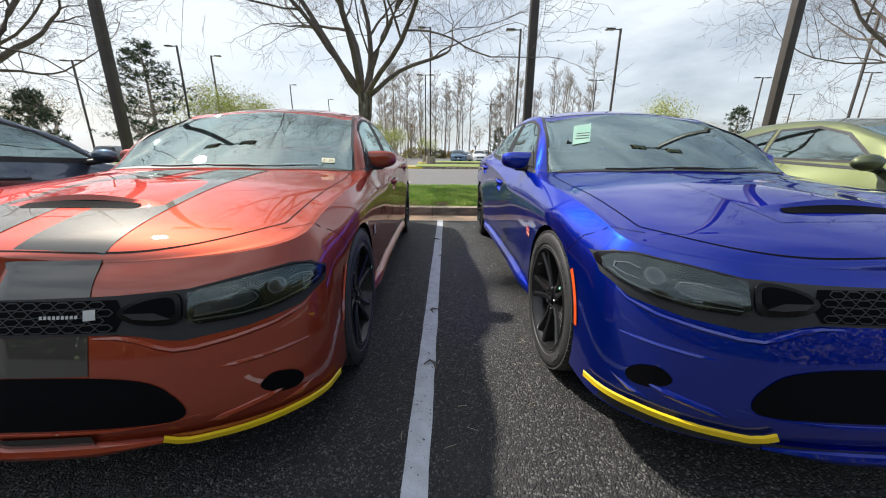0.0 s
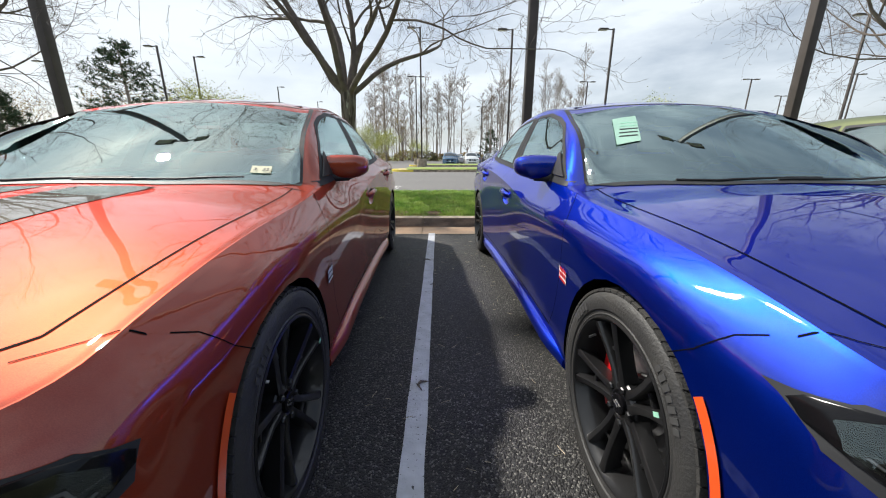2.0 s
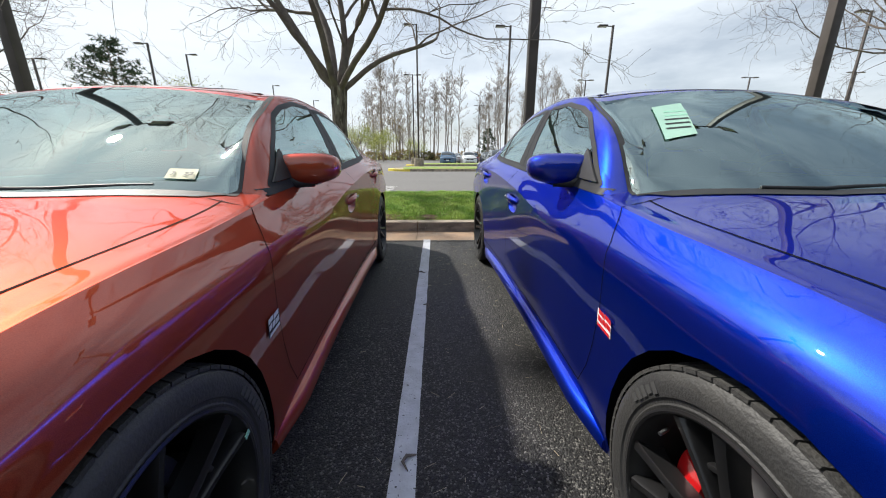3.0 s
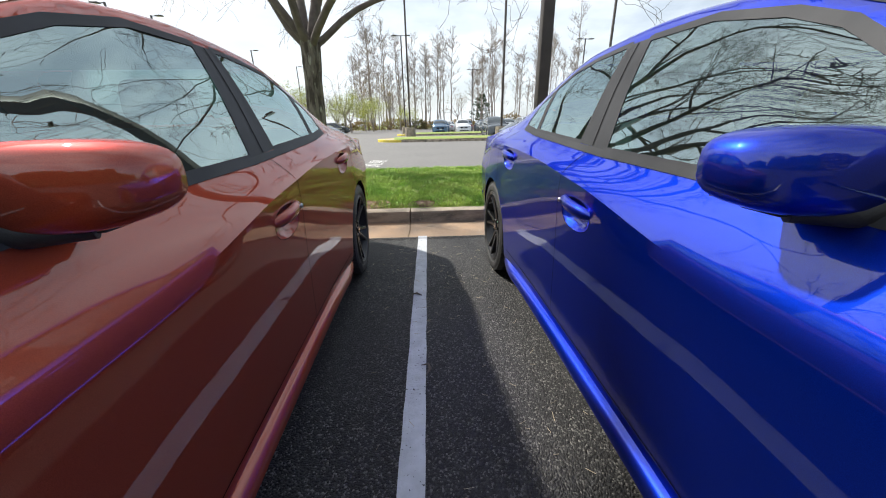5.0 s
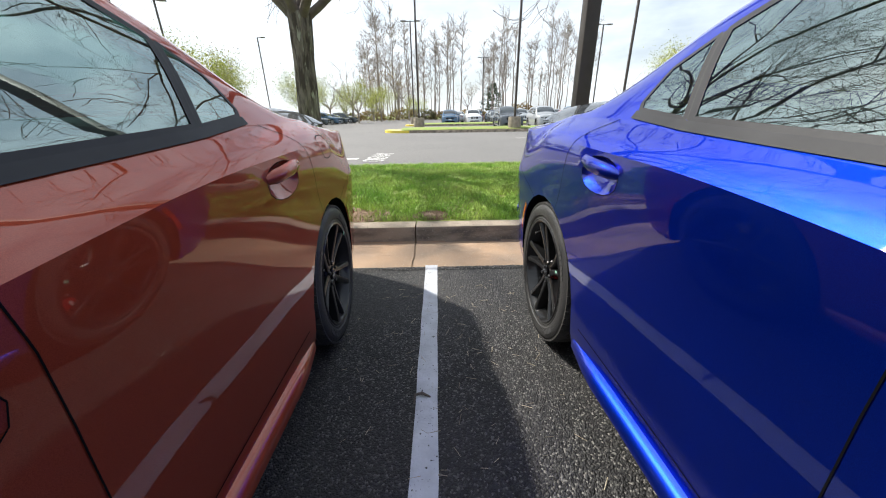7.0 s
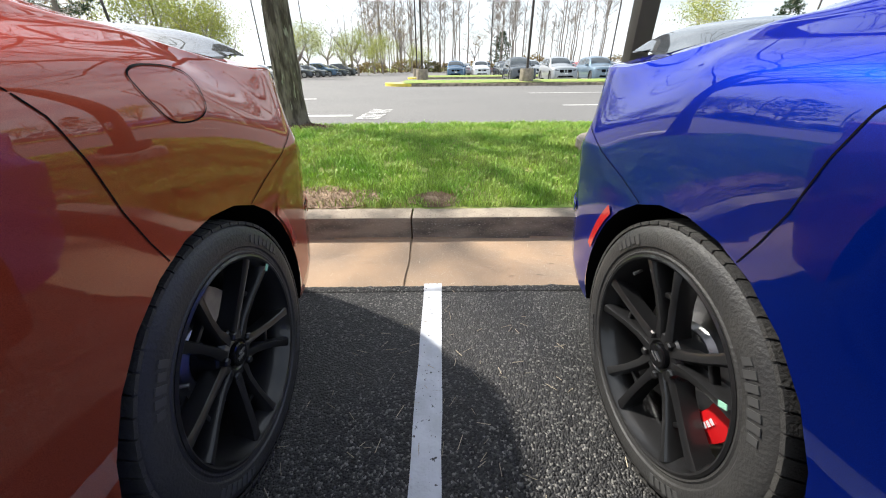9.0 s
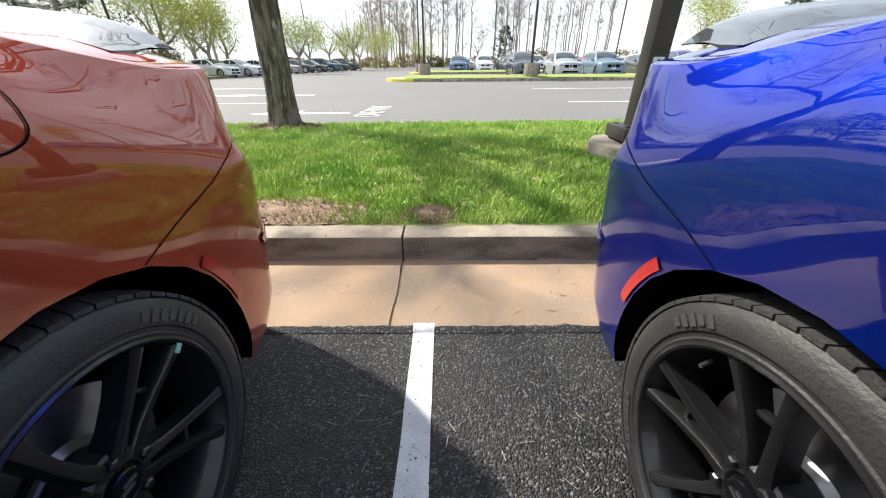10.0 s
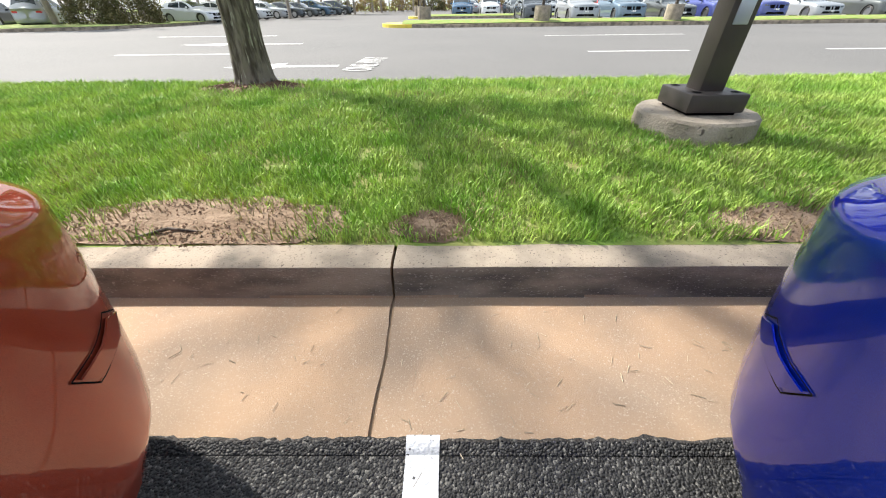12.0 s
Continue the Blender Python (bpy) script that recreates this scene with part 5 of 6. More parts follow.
part("verge_grass", b, TURF, verge, "green grass", False)

tagged(part("drain_slab", box(3.55, LAWN_END + 0.09, 0.005, 2.9, 0.2, 0.05, 0.01), GUTTER), "pale concrete drain slab beside the road", "slab", kind="structure")

# ---- grass blades ----
def blades(name, count, x0, x1, y0, y1, mat, label, long, keep, seed, base=lawn_height):
    rng = np.random.default_rng(seed)
    verts, faces = [], []
    done = 0
    while done < count:
        x, y = rng.uniform(x0, x1), rng.uniform(y0, y1)
        if not keep(x, y, rng):
            continue
        z = base(x, y)
        clump = noise.noise(Vector((x * 6.0, y * 6.0, 2.0))) + 0.6 * noise.noise(Vector((x * 15, y * 15, 8.0)))
        if clump < rng.uniform(-1.1, -0.15):
            continue
        h, w, a = long * rng.uniform(0.55, 1.3) * min(max(0.9 + 0.75 * clump, 0.4), 1.5), rng.uniform(0.0022, 0.0042), rng.uniform(0, 6.283)
        lean, la = h * rng.uniform(0.15, 0.85), rng.uniform(0, 6.283)
        ca, sa, lx, ly = math.cos(a) * w, math.sin(a) * w, math.cos(la) * lean, math.sin(la) * lean
        i = len(verts)
        verts += [(x - ca, y - sa, z - 0.005), (x + ca, y + sa, z - 0.005), (x + ca * 0.7 + lx * 0.35, y + sa * 0.7 + ly * 0.35, z + h * 0.55), (x - ca * 0.7 + lx * 0.35, y - sa * 0.7 + ly * 0.35, z + h * 0.55), (x + lx, y + ly, z + h * 0.92)]
        faces += [(i, i + 1, i + 2, i + 3), (i + 3, i + 2, i + 4)]
        done += 1
    return tagged(raw(name, verts, faces, mat), label, "grass", kind="stuff")


BARE = ((-1.05, 7.20, 0.62, 0.17), (0.0, 7.17, 0.16, 0.10), (1.65, 7.18, 0.40, 0.13), (-2.06, 10.05, 0.55, 0.42), (-2.6, 7.2, 0.5, 0.12))


def bare(x, y):
    q = 9.0
    for cx, cy, rx, ry in BARE:
        n = 0.45 * noise.noise(Vector((x * 5, y * 5, 7)))
        q = min(q, ((x - cx) / rx) ** 2 + ((y - cy) / ry) ** 2 + n)
    return q


blades("grass", 175000, -4.9, 3.6, 7.07, 9.2, BLADE, "lush green spring grass blades", 0.052, lambda x, y, r: bare(x, y) > r.uniform(0.4, 1.5), 1)
blades("grass", 60000, -5.5, 6.0, 9.0, LAWN_END, BLADE, "lush green spring grass blades", 0.065, lambda x, y, r: bare(x, y) > r.uniform(0.7, 1.4), 2)
blades("grass", 50000, -14, 14, 7.07, LAWN_END, BLADE, "lush green spring grass blades", 0.06, lambda x, y, r: not -4.9 < x < 3.6 or (y > 9 and not -5.5 < x < 6.0), 3)
blades("dry_grass", 9000, -3.2, 3.6, 7.07, 9.6, DRY_BLADE, "scattered dry yellow grass blades", 0.05, lambda x, y, r: noise.noise(Vector((x * 2.2, y * 2.2, 5))) > r.uniform(-0.2, 0.6), 4)


def soil_patch(cx, cy, rx, ry):
    b = bmesh.new()
    n = 40
    c = b.verts.new((cx, cy, lawn_height(cx, cy) + (0.09 if ry > 0.3 else 0.018)))
    ring = []
    for i in range(n):
        a = 2 * math.pi * i / n
        k = 1 + 0.22 * noise.noise(Vector((cx + math.cos(a) * 2, cy + math.sin(a) * 2, 4)))
        x, y = cx + math.cos(a) * rx * k * 1.15, max(cy + math.sin(a) * ry * k * 1.15, 7.062)
        ring.append(b.verts.new((x, y, lawn_height(x, y) + 0.006)))
    for i in range(n):
        b.faces.new((c, ring[i], ring[(i + 1) % n]))
    bmesh.ops.subdivide_edges(b, edges=b.edges[:], cuts=5, use_grid_fill=True)
    for v in b.verts:
        v.co.z += 0.010 * noise.noise(v.co * 16) + 0.004 * noise.noise(v.co * 50)
    return b


for i, q in enumerate(BARE):
    m = MULCH if i == 3 else SOIL
    tagged(part("mulch_bed" if i == 3 else "bare_soil", soil_patch(*q), m), "brown bark mulch round the tree foot" if i == 3 else "patch of bare brown soil behind the kerb", "mulch" if i == 3 else "soil", kind="stuff")


def litter(name, spots, count, mat, label, long, thick, seed, z):
    """Loose chips and stalks."""
    rng = np.random.default_rng(seed)
    verts, faces = [], []
    for k in range(count):
        cx, cy, rx, ry = spots[k % len(spots)]
        a, r = rng.uniform(0, 6.283), math.sqrt(rng.uniform(0, 1))
        x, y = cx + math.cos(a) * r * rx, cy + math.sin(a) * r * ry
        d, l, t = rng.uniform(0, 3.14), long * rng.uniform(0.3, 1), thick * rng.uniform(0.5, 1.2)
        h = z(x, y)
        ux, uy = math.cos(d) * l / 2, math.sin(d) * l / 2
        px, py = -math.sin(d) * t, math.cos(d) * t
        tip = rng.uniform(0, t * 2)
        i = len(verts)
        verts += [(x - ux - px, y - uy - py, h), (x - ux + px, y - uy + py, h), (x + ux + px, y + uy + py, h + tip), (x + ux - px, y + uy - py, h + tip), (x - ux, y - uy, h + t * 1.5), (x + ux, y + uy, h + t * 1.5 + tip)]
        faces += [(0 + i, 3 + i, 5 + i, 4 + i), (1 + i, 4 + i, 5 + i, 2 + i), (i, 4 + i, 1 + i), (3 + i, 2 + i, 5 + i)]
    return tagged(raw(name, verts, faces, mat), label, "litter", kind="stuff")


litter("mulch_chips", [BARE[3]], 1500, MULCH, "loose brown bark chips", 0.05, 0.006, 5, lambda x, y: lawn_height(x, y) + 0.09 - 0.11 * min(1, math.hypot((x + 2.06) / 0.63, (y - 10.05) / 0.48)) + 0.012)
litter("soil_crumbs", [BARE[0], BARE[1], BARE[2]], 2600, SOIL, "crumbs of dry soil and twigs", 0.010, 0.0034, 6, lambda x, y: lawn_height(x, y) + 0.012)
litter("straw_bits", [(0.2, 3.6, 0.5, 2.6), (0.1, 5.5, 0.55, 0.9)], 220, STRAW, "bits of dry straw on the asphalt", 0.05, 0.0011, 7, lambda x, y: 0.003)
litter("straw_bits", [(0.2, 6.6, 1.2, 0.25)], 90, STRAW, "bits of dry straw in the gutter", 0.04, 0.001, 8, lambda x, y: 0.006)
for sx, sy, ang in ((0.035, 4.31, 20), (0.03, 3.0, 160), (0.02, 2.35, 60), (-0.015, 5.05, 120)):
    b = tube([(0.0, -0.035, 0.006), (0.028, -0.01, 0.016), (0.03, 0.02, 0.02), (0.0, 0.04, 0.008)], [0.003, 0.007, 0.006, 0.002], 7)
    b.transform(pose(sx, sy, 0, 0, 0, ang))
    tagged(part("curled_leaf", b, TWIG), "curled dark dry leaf on the asphalt", "leaf", "fallen leaves")
b = tube([(-1.28, 7.10, 0.165), (-1.15, 7.14, 0.185), (-1.0, 7.13, 0.175)], [0.006, 0.008, 0.004], 7)
tagged(part("root", b, BARK), "short grey root lying in bare soil", "root")


# ---- light poles ----
def light_pole(x, y, height, width, z0, drum_r, drum_h, heads, label, detail=False, turn=0.0):
    p = thing("street_lamp", label, "street lamp", (x, y, z0), turn, "car park lamps")
    b = lathe([(-0.12, drum_r * 1.03), (drum_h * 0.25, drum_r * 1.02), (drum_h * 0.9, drum_r), (drum_h, drum_r * 0.96)], 40, "z")
    disc_cap(b, drum_h, drum_r * 0.96, 40, "z")
    for v in b.verts:
        v.co += Vector((1, 1, 0.6)) * 0.008 * noise.noise(v.co * 9)
    part("concrete_base", b, DRUM, p, "rough stained concrete drum")
    b = box(0, 0, height / 2 + drum_h, width, width, height, 0.012)
    part("pole", b, POLE, p)
    if detail:
        part("base_cover", box(0, 0, drum_h + 0.075, 0.36, 0.36, 0.11, 0.012), POLE, p)
        part("base_plate", box(0, 0, drum_h + 0.012, 0.30, 0.30, 0.03), DEEP_BLACK, p)
        for sx in (1, -1):
            for sy in (1, -1):
                # Discs on the solid cover, coloured with the dark of a bolt hole's shade.
                part("bolt_hole", lathe([(drum_h + 0.131, 0.0005), (drum_h + 0.1325, 0.028)], 16, "z"), DEEP_BLACK, p).matrix_basis = Matrix.Translation((sx * 0.12, sy * 0.12, 0))
        f = part("cover_plate", box(0.0, -width / 2 - 0.003, drum_h + 0.56, 0.085, 0.008, 0.16, 0.003), PLATE, p, "small pale cover plate")
        part("screw", box(0, -width / 2 - 0.009, drum_h + 0.62, 0.012, 0.004, 0.012), DEEP_BLACK, f)
        part("tag_line", box(0, -width / 2 - 0.002, drum_h + 0.69, 0.07, 0.004, 0.006), BLACK, p)
    for k in range(heads):
        s = 1 if k else -1
        part("arm", box(s * 0.25, 0, height + drum_h - 0.06, 0.5, 0.06, 0.06, 0.01), POLE, p)
        h = part("lamp_head", box(s * 0.72, 0, height + drum_h - 0.05, 0.62, 0.34, 0.11, 0.03), POLE, p)
        part("lens", box(s * 0.72, 0, height + drum_h - 0.11, 0.46, 0.25, 0.012), LAMP_LENS, h)
    return p


light_pole(1.74, 8.30, 8.0, 0.155, 0.22, 0.36, 0.16, 2, "square dark brown lamp post on a concrete drum", True)
light_pole(-6.68, 8.30, 8.0, 0.155, 0.22, 0.36, 0.16, 2, "square dark brown lamp post on a concrete drum", True)
light_pole(6.70, 8.30, 8.0, 0.155, 0.22, 0.36, 0.16, 2, "square dark brown lamp post on a concrete drum", True)


# ---- trees ----
def grow(seed, trunk_h, trunk_r, limbs, spread, depth, fork, twig=0.012, up=0.3, lean=(0, 0), n0=12, first=None):
    """A bare tree: (trunk bmesh, crown bmesh, tips)."""
    rng = random.Random(seed)
    trunk, crown, tips = bmesh.new(), bmesh.new(), []

    def limb(p, d, length, r, level, bm):
        pts, rad = [p.copy()], [r]
        steps = 7 if level < 3 else 4
        q, dd = p.copy(), d.copy()
        end = max(r * (0.52 if level < depth else 0.3), 0.003)
        for i in range(steps):
            wob = 0.13 + 0.05 * level
            dd = (dd + Vector((rng.uniform(-wob, wob), rng.uniform(-wob, wob), rng.uniform(-wob, wob) + up * 0.10 * (1 if level < 3 else 0.3)))).normalized()
            q = q + dd * length / steps
            pts.append(q.copy())
            rad.append(r + (end - r) * (i + 1) / steps)
        tube(pts, rad, max(3, n0 - 3 * level), bm, False)
        if level >= depth:
            tips.append(q.copy())
            return
        kids = rng.randint(*fork)
        for k in range(kids):
            t = 1.0 if k == 0 else rng.uniform(0.35, 0.95)
            f = t * steps
            i = min(int(f), steps - 1)
            at = pts[i].lerp(pts[i + 1], f - i)
            axis = Vector((rng.uniform(-1, 1), rng.uniform(-1, 1), rng.uniform(-1, 1))).cross(dd).normalized()
            ang = radians(rng.uniform(8, 22) if k == 0 else rng.uniform(28, 62))
            nd = Matrix.Rotation(ang, 3, axis) @ dd
            limb(at, nd.normalized(), length * rng.uniform(0.52, 0.82), max(end * (0.95 if k == 0 else rng.uniform(0.5, 0.8)), 0.003), level + 1, crown)
    pts = [Vector((lean[0] * t, lean[1] * t, trunk_h * t)) for t in (0, 0.06, 0.2, 0.45, 0.7, 0.9, 1.0)]
    rad = [trunk_r * k for k in (1.55, 1.2, 1.02, 0.95, 0.9, 0.98, 1.0)]
    b = tube(pts, rad, 28 if n0 > 10 else 8, trunk, False)
    if n0 > 10:
        bmesh.ops.subdivide_edges(b, edges=b.edges[:], cuts=3, use_grid_fill=True)
        for v in b.verts:
            a = math.atan2(v.co.y - lean[1] * v.co.z / trunk_h, v.co.x - lean[0] * v.co.z / trunk_h)
            o = Vector((math.cos(a), math.sin(a), 0))
            v.co += o * trunk_r * (0.12 * noise.noise(Vector((math.cos(a) * 3, math.sin(a) * 3, v.co.z * 1.2))) + 0.10 * noise.noise(Vector((math.cos(a) * 9, math.sin(a) * 9, v.co.z * 2.2))))
    top = pts[-1]
    for k in range(limbs):
        if first:
            a, e, f, l = first[k]
        else:
            a, e, f, l = 360 * k / limbs + rng.uniform(-25, 25), rng.uniform(30, 70), rng.uniform(0.45, 0.75), 1.0
        d = Vector((math.cos(radians(a)) * math.cos(radians(e)), math.sin(radians(a)) * math.cos(radians(e)), math.sin(radians(e))))
        limb(top - Vector((0, 0, trunk_r * 0.8)), d, spread * l, trunk_r * f, 1, crown)
    return trunk, crown, tips


def near_tree(x, y, seed, turn, first, trunk_h=2.15):
    t = thing("tree", "bare spring tree with grey furrowed bark and spreading limbs", "tree", (x, y, 0.22), turn, "trees on the grass strip")
    tr, cr, tips = grow(seed, trunk_h, 0.165, len(first), 2.35, 6, (3, 4), up=0.25, lean=(0.1, 0.0), n0=15, first=first)
    part("trunk", tr, BARK, t)
    part("crown", cr, TWIG, t)
    return t


near_tree(-2.06, 10.05, 5, 0, ((178, 40, 0.56, 1.5), (150, 62, 0.66, 1.2), (95, 80, 0.5, 1.1), (50, 70, 0.55, 1.15), (8, 46, 0.38, 1.15), (262, 56, 0.46, 1.1), (212, 44, 0.42, 1.3), (322, 46, 0.42, 1.3)), 2.3)
near_tree(-12.2, 9.8, 11, 0, ((20, 40, 0.6, 1.3), (90, 66, 0.7, 1.0), (150, 55, 0.6, 1.1), (330, 35, 0.55, 1.2), (250, 50, 0.5, 1.1)))
near_tree(12.6, 10.6, 27, 0, ((165, 46, 0.42, 1.3), (120, 66, 0.5, 1.0), (60, 55, 0.45, 1.1), (195, 36, 0.38, 1.25), (260, 50, 0.4, 1.1)))


def leaf_cloud(tips, per, size, spread, seed):
    rng = np.random.default_rng(seed)
    verts, faces = [], []
    for p in tips:
        for k in range(per):
            c = np.array(p) + rng.normal(0, spread, 3)
            u = rng.normal(0, 1, 3)
            u /= np.linalg.norm(u)
            w = np.cross(u, rng.normal(0, 1, 3))
            w /= np.linalg.norm(w) + 1e-6
            s = size * rng.uniform(0.6, 1.4)
            i = len(verts)
            verts += [tuple(c - u * s), tuple(c + w * s * 0.6), tuple(c + u * s), tuple(c - w * s * 0.6)]
            faces.append((i, i + 1, i + 2, i + 3))
    return verts, faces


def far_tree_kind(name, seed, h, r, limbs, spread, depth, fork, label, leaf=None, per=0, size=0.1, cloud=0.4, up=0.6):
    t = thing(name, label, "tree", (0, 0, -500))
    tr, cr, tips = grow(seed, h, r, limbs, spread, depth, fork, up=up, n0=8)
    part("trunk", tr, HAZED_BARK, t)
    part("crown", cr, HAZED_BARK, t)
    if leaf:
        v, f = leaf_cloud(tips, per, size, cloud, seed)
        raw("leaves", v, f, leaf, t)
    return t


def plant(kinds, spots, group, drop=True):
    rng = random.Random(len(spots))
    for k, (x, y, s) in enumerate(spots):
        c = copy_thing(kinds[k % len(kinds)], pose(x, y, -0.05, 0, 0, rng.uniform(0, 360)))
        c.matrix_basis = pose(x, y, -0.05, 0, 0, rng.uniform(0, 360)) @ Matrix.Scale(s, 4)
        c["group"] = group
    for k in kinds:
        for o in (*k.children_recursive, k):
            bpy.data.objects.remove(o)


def tall_tree(seed, h):
    """A slender woodland tree: a bare stem and a narrow head of fine upright twigs."""
    rng = random.Random(seed)
    t = thing("woodland_tree", "tall slender bare woodland tree", "tree", (0, 0, -500))
    b = bmesh.new()
    pts = [Vector((0, 0, 0))]
    for i in range(8):
        pts.append(pts[-1] + Vector((rng.uniform(-0.28, 0.28), rng.uniform(-0.28, 0.28), h / 8)))
    tube(pts, [0.17 * (1 - 0.105 * i) for i in range(9)], 6, b, False)
    part("trunk", b, HAZED_BARK, t)
    c = bmesh.new()
    for k in range(30):
        f = 2.6 + 4.9 * rng.uniform(0, 1) ** 0.7
        i = int(f)
        p = pts[i].lerp(pts[i + 1], f - i)
        a, e, l = rng.uniform(0, 6.283), rng.uniform(0.35, 1.05), rng.uniform(1.4, 4.4) * (1.4 - f / 9)
        d = Vector((math.cos(a) * math.cos(e), math.sin(a) * math.cos(e), math.sin(e)))
        q = p + d * l
        tube([p, p.lerp(q, 0.5) + Vector((0, 0, 0.1)), q + Vector((0, 0, 0.3))], [0.045, 0.03, 0.01], 3, c, False)
        for m in range(9):
            g = rng.uniform(0.25, 1)
            s = p.lerp(q, g)
            v = Vector((rng.uniform(-1, 1), rng.uniform(-1, 1), rng.uniform(0.2, 1.5))).normalized() * rng.uniform(0.4, 1.3)
            tube([s, s + v], [0.02, 0.007], 3, c, False)
            for w in range(2):
                s2 = s + v * rng.uniform(0.3, 0.9)
                v2 = (v.normalized() + Vector((rng.uniform(-1, 1), rng.uniform(-1, 1), rng.uniform(-0.5, 1)))).normalized() * rng.uniform(0.3, 0.7)
                tube([s2, s2 + v2], [0.012, 0.005], 3, c, False)
    part("crown", c, HAZED_BARK, t)
    return t


rr = random.Random(3)
spots = []
while len(spots) < 78:
    x, y = rr.uniform(-19, 40), rr.uniform(92, 118)
    if noise.noise(Vector((x * 0.16, y * 0.05, 3.0))) > rr.uniform(-0.45, 0.35):
        spots.append((x, y, rr.choice((0.5, 0.62, 0.75, 0.88, 1.0, 1.1)) * rr.uniform(0.92, 1.08)))
plant([tall_tree(k, 19 + 1.7 * k) for k in range(5)], spots, "bare woodland behind the car park")
spring = [far_tree_kind("spring_tree", 41 + k, 1.6, 0.14, 5, 1.7, 4, (2, 3), "small tree in fresh yellow-green leaf", SPRING, 80, 0.05, 0.46) for k in range(2)]
plant(spring, [(-15.5, 47, 1.15), (-21.5, 44, 1.2), (-17.5, 56, 1.1), (-12.5, 63, 1.1), (-15.8, 68, 1.15), (-10.5, 74, 1.1), (-13.0, 80, 1.1), (-24.4, 39, 1.45), (-21.2, 40.5, 1.25), (-26.0, 46, 1.4), (-3.4, 62, 0.75), (36.0, 60, 1.75), (58, 60, 1.2)], "trees in spring leaf")
brown = [far_tree_kind("budding_tree", 61, 3.0, 0.16, 5, 2.6, 4, (2, 3), "tall tree with brown opening buds", BUD, 9, 0.09, 0.5)]
plant(brown, [(-57, 48, 1.0), (-50, 44, 0.9), (-44, 52, 1.2), (-38, 58, 1.3), (-50, 60, 1.3), (-9, 92, 1.4), (-14, 90, 1.3), (8, 98, 1.0), (52, 72, 0.9), (63, 70, 1.0), (72, 74, 1.0), (-32, 60, 1.2), (-60, 55, 1.2)], "budding trees")
bare2 = [far_tree_kind("bare_tree", 81, 2.2, 0.16, 6, 2.3, 5, (2, 3), "bare rounded tree with fine twigs", None, up=0.9)]
plant(bare2, [(-14, 66, 1.35), (-19, 70, 1.1), (34, 70, 1.0), (-6, 84, 1.2)], "bare trees")


def pine(x, y, h, seed):
    rng = np.random.default_rng(seed)
    t = thing("pine_tree", "dark green pine with open layered boughs", "tree", (x, y, 0), 0, "pines")
    part("trunk", tube([(0, 0, 0), (0.05, 0, h * 0.5), (0, 0, h)], [0.2, 0.13, 0.03], 8), HAZED_BARK, t)
    bo, verts, faces = bmesh.new(), [], []
    for k in range(int(h * 11)):
        z = h * (0.14 + 0.85 * rng.uniform(0, 1) ** 0.9)
        l = (1 - z / h) ** 0.6 * h * 0.46 * rng.uniform(0.6, 1.15) + 0.3
        a = rng.uniform(0, 6.283)
        q = Vector((math.cos(a) * l, math.sin(a) * l, z + 0.22 * l))
        tube([(0, 0, z), tuple(q)], [0.035, 0.01], 3, bo, False)
        for m in range(8):
            p = Vector((0, 0, z)).lerp(q, rng.uniform(0.35, 1.0)) + Vector(rng.normal(0, 0.13, 3))
            for w in range(13):
                d = Vector(rng.normal(0, 1, 3)).normalized() * rng.uniform(0.2, 0.4)
                s = d.cross(Vector(rng.normal(0, 1, 3))).normalized() * 0.028
                i = len(verts)
                verts += [tuple(p - s), tuple(p + s), tuple(p + d)]
                faces.append((i, i + 1, i + 2))
    part("branchwork", bo, HAZED_BARK, t)
    raw("needles", verts, faces, NEEDLE, t)


pine(-26.5, 33.5, 10.2, 1)
pine(-29.0, 26.0, 5.0, 3)
pine(52, 66, 9.5, 4)
pine(14, 96, 8.0, 5)


def bush(x, y, rx, ry, h, mat, label, count, seed, size=0.06):
    rng = np.random.default_rng(seed)
    verts, faces = [], []
    t = thing("bush", label, "bush", (x, y, 0.1))
    st = bmesh.new()
    for k in range(14):
        a = rng.uniform(0, 6.283)
        tube([(0, 0, 0), (math.cos(a) * rx * 0.4, math.sin(a) * ry * 0.4, h * 0.5), (math.cos(a) * rx * 0.7, math.sin(a) * ry * 0.7, h * 0.8)], [0.03, 0.02, 0.008], 4, st, False)
    part("branchwork", st, HAZED_BARK, t)
    pts = []
    for k in range(count):
        a, b2, r = rng.uniform(0, 6.283), rng.uniform(0, 1), rng.uniform(0.55, 1.0) ** 0.5
        e = math.asin(b2)
        bump = 1 + 0.2 * noise.noise(Vector((math.cos(a) * 2, math.sin(a) * 2, b2 * 2 + seed)))
        pts.append((math.cos(a) * math.cos(e) ** 0.6 * rx * r * bump, math.sin(a) * math.cos(e) ** 0.6 * ry * r * bump, 0.05 + h * b2 * r * bump))
    v, f = leaf_cloud(pts, 5, size, 0.07, seed)
    raw("leaves", v, f, mat, t)


bush(-21.0, 33.5, 2.0, 1.3, 1.9, HEDGE, "brownish green clipped bush on the verge", 1500, 1)
bush(-24.0, 34.0, 1.9, 1.3, 1.8, HEDGE, "brownish green clipped bush on the verge", 1300, 2)
for k in range(5):
    bush(-19.5 - 1.2 * k, 52 + 5 * k, 1.5, 1.3, 1.6, HEDGE, "low dark bush beside the parked cars", 500, 10 + k, 0.1)
bush(33, 92, 2.2, 1.5, 2.4, PINK, "pink blossoming shrub at the wood's edge", 500, 31, 0.14)
rr = random.Random(8)
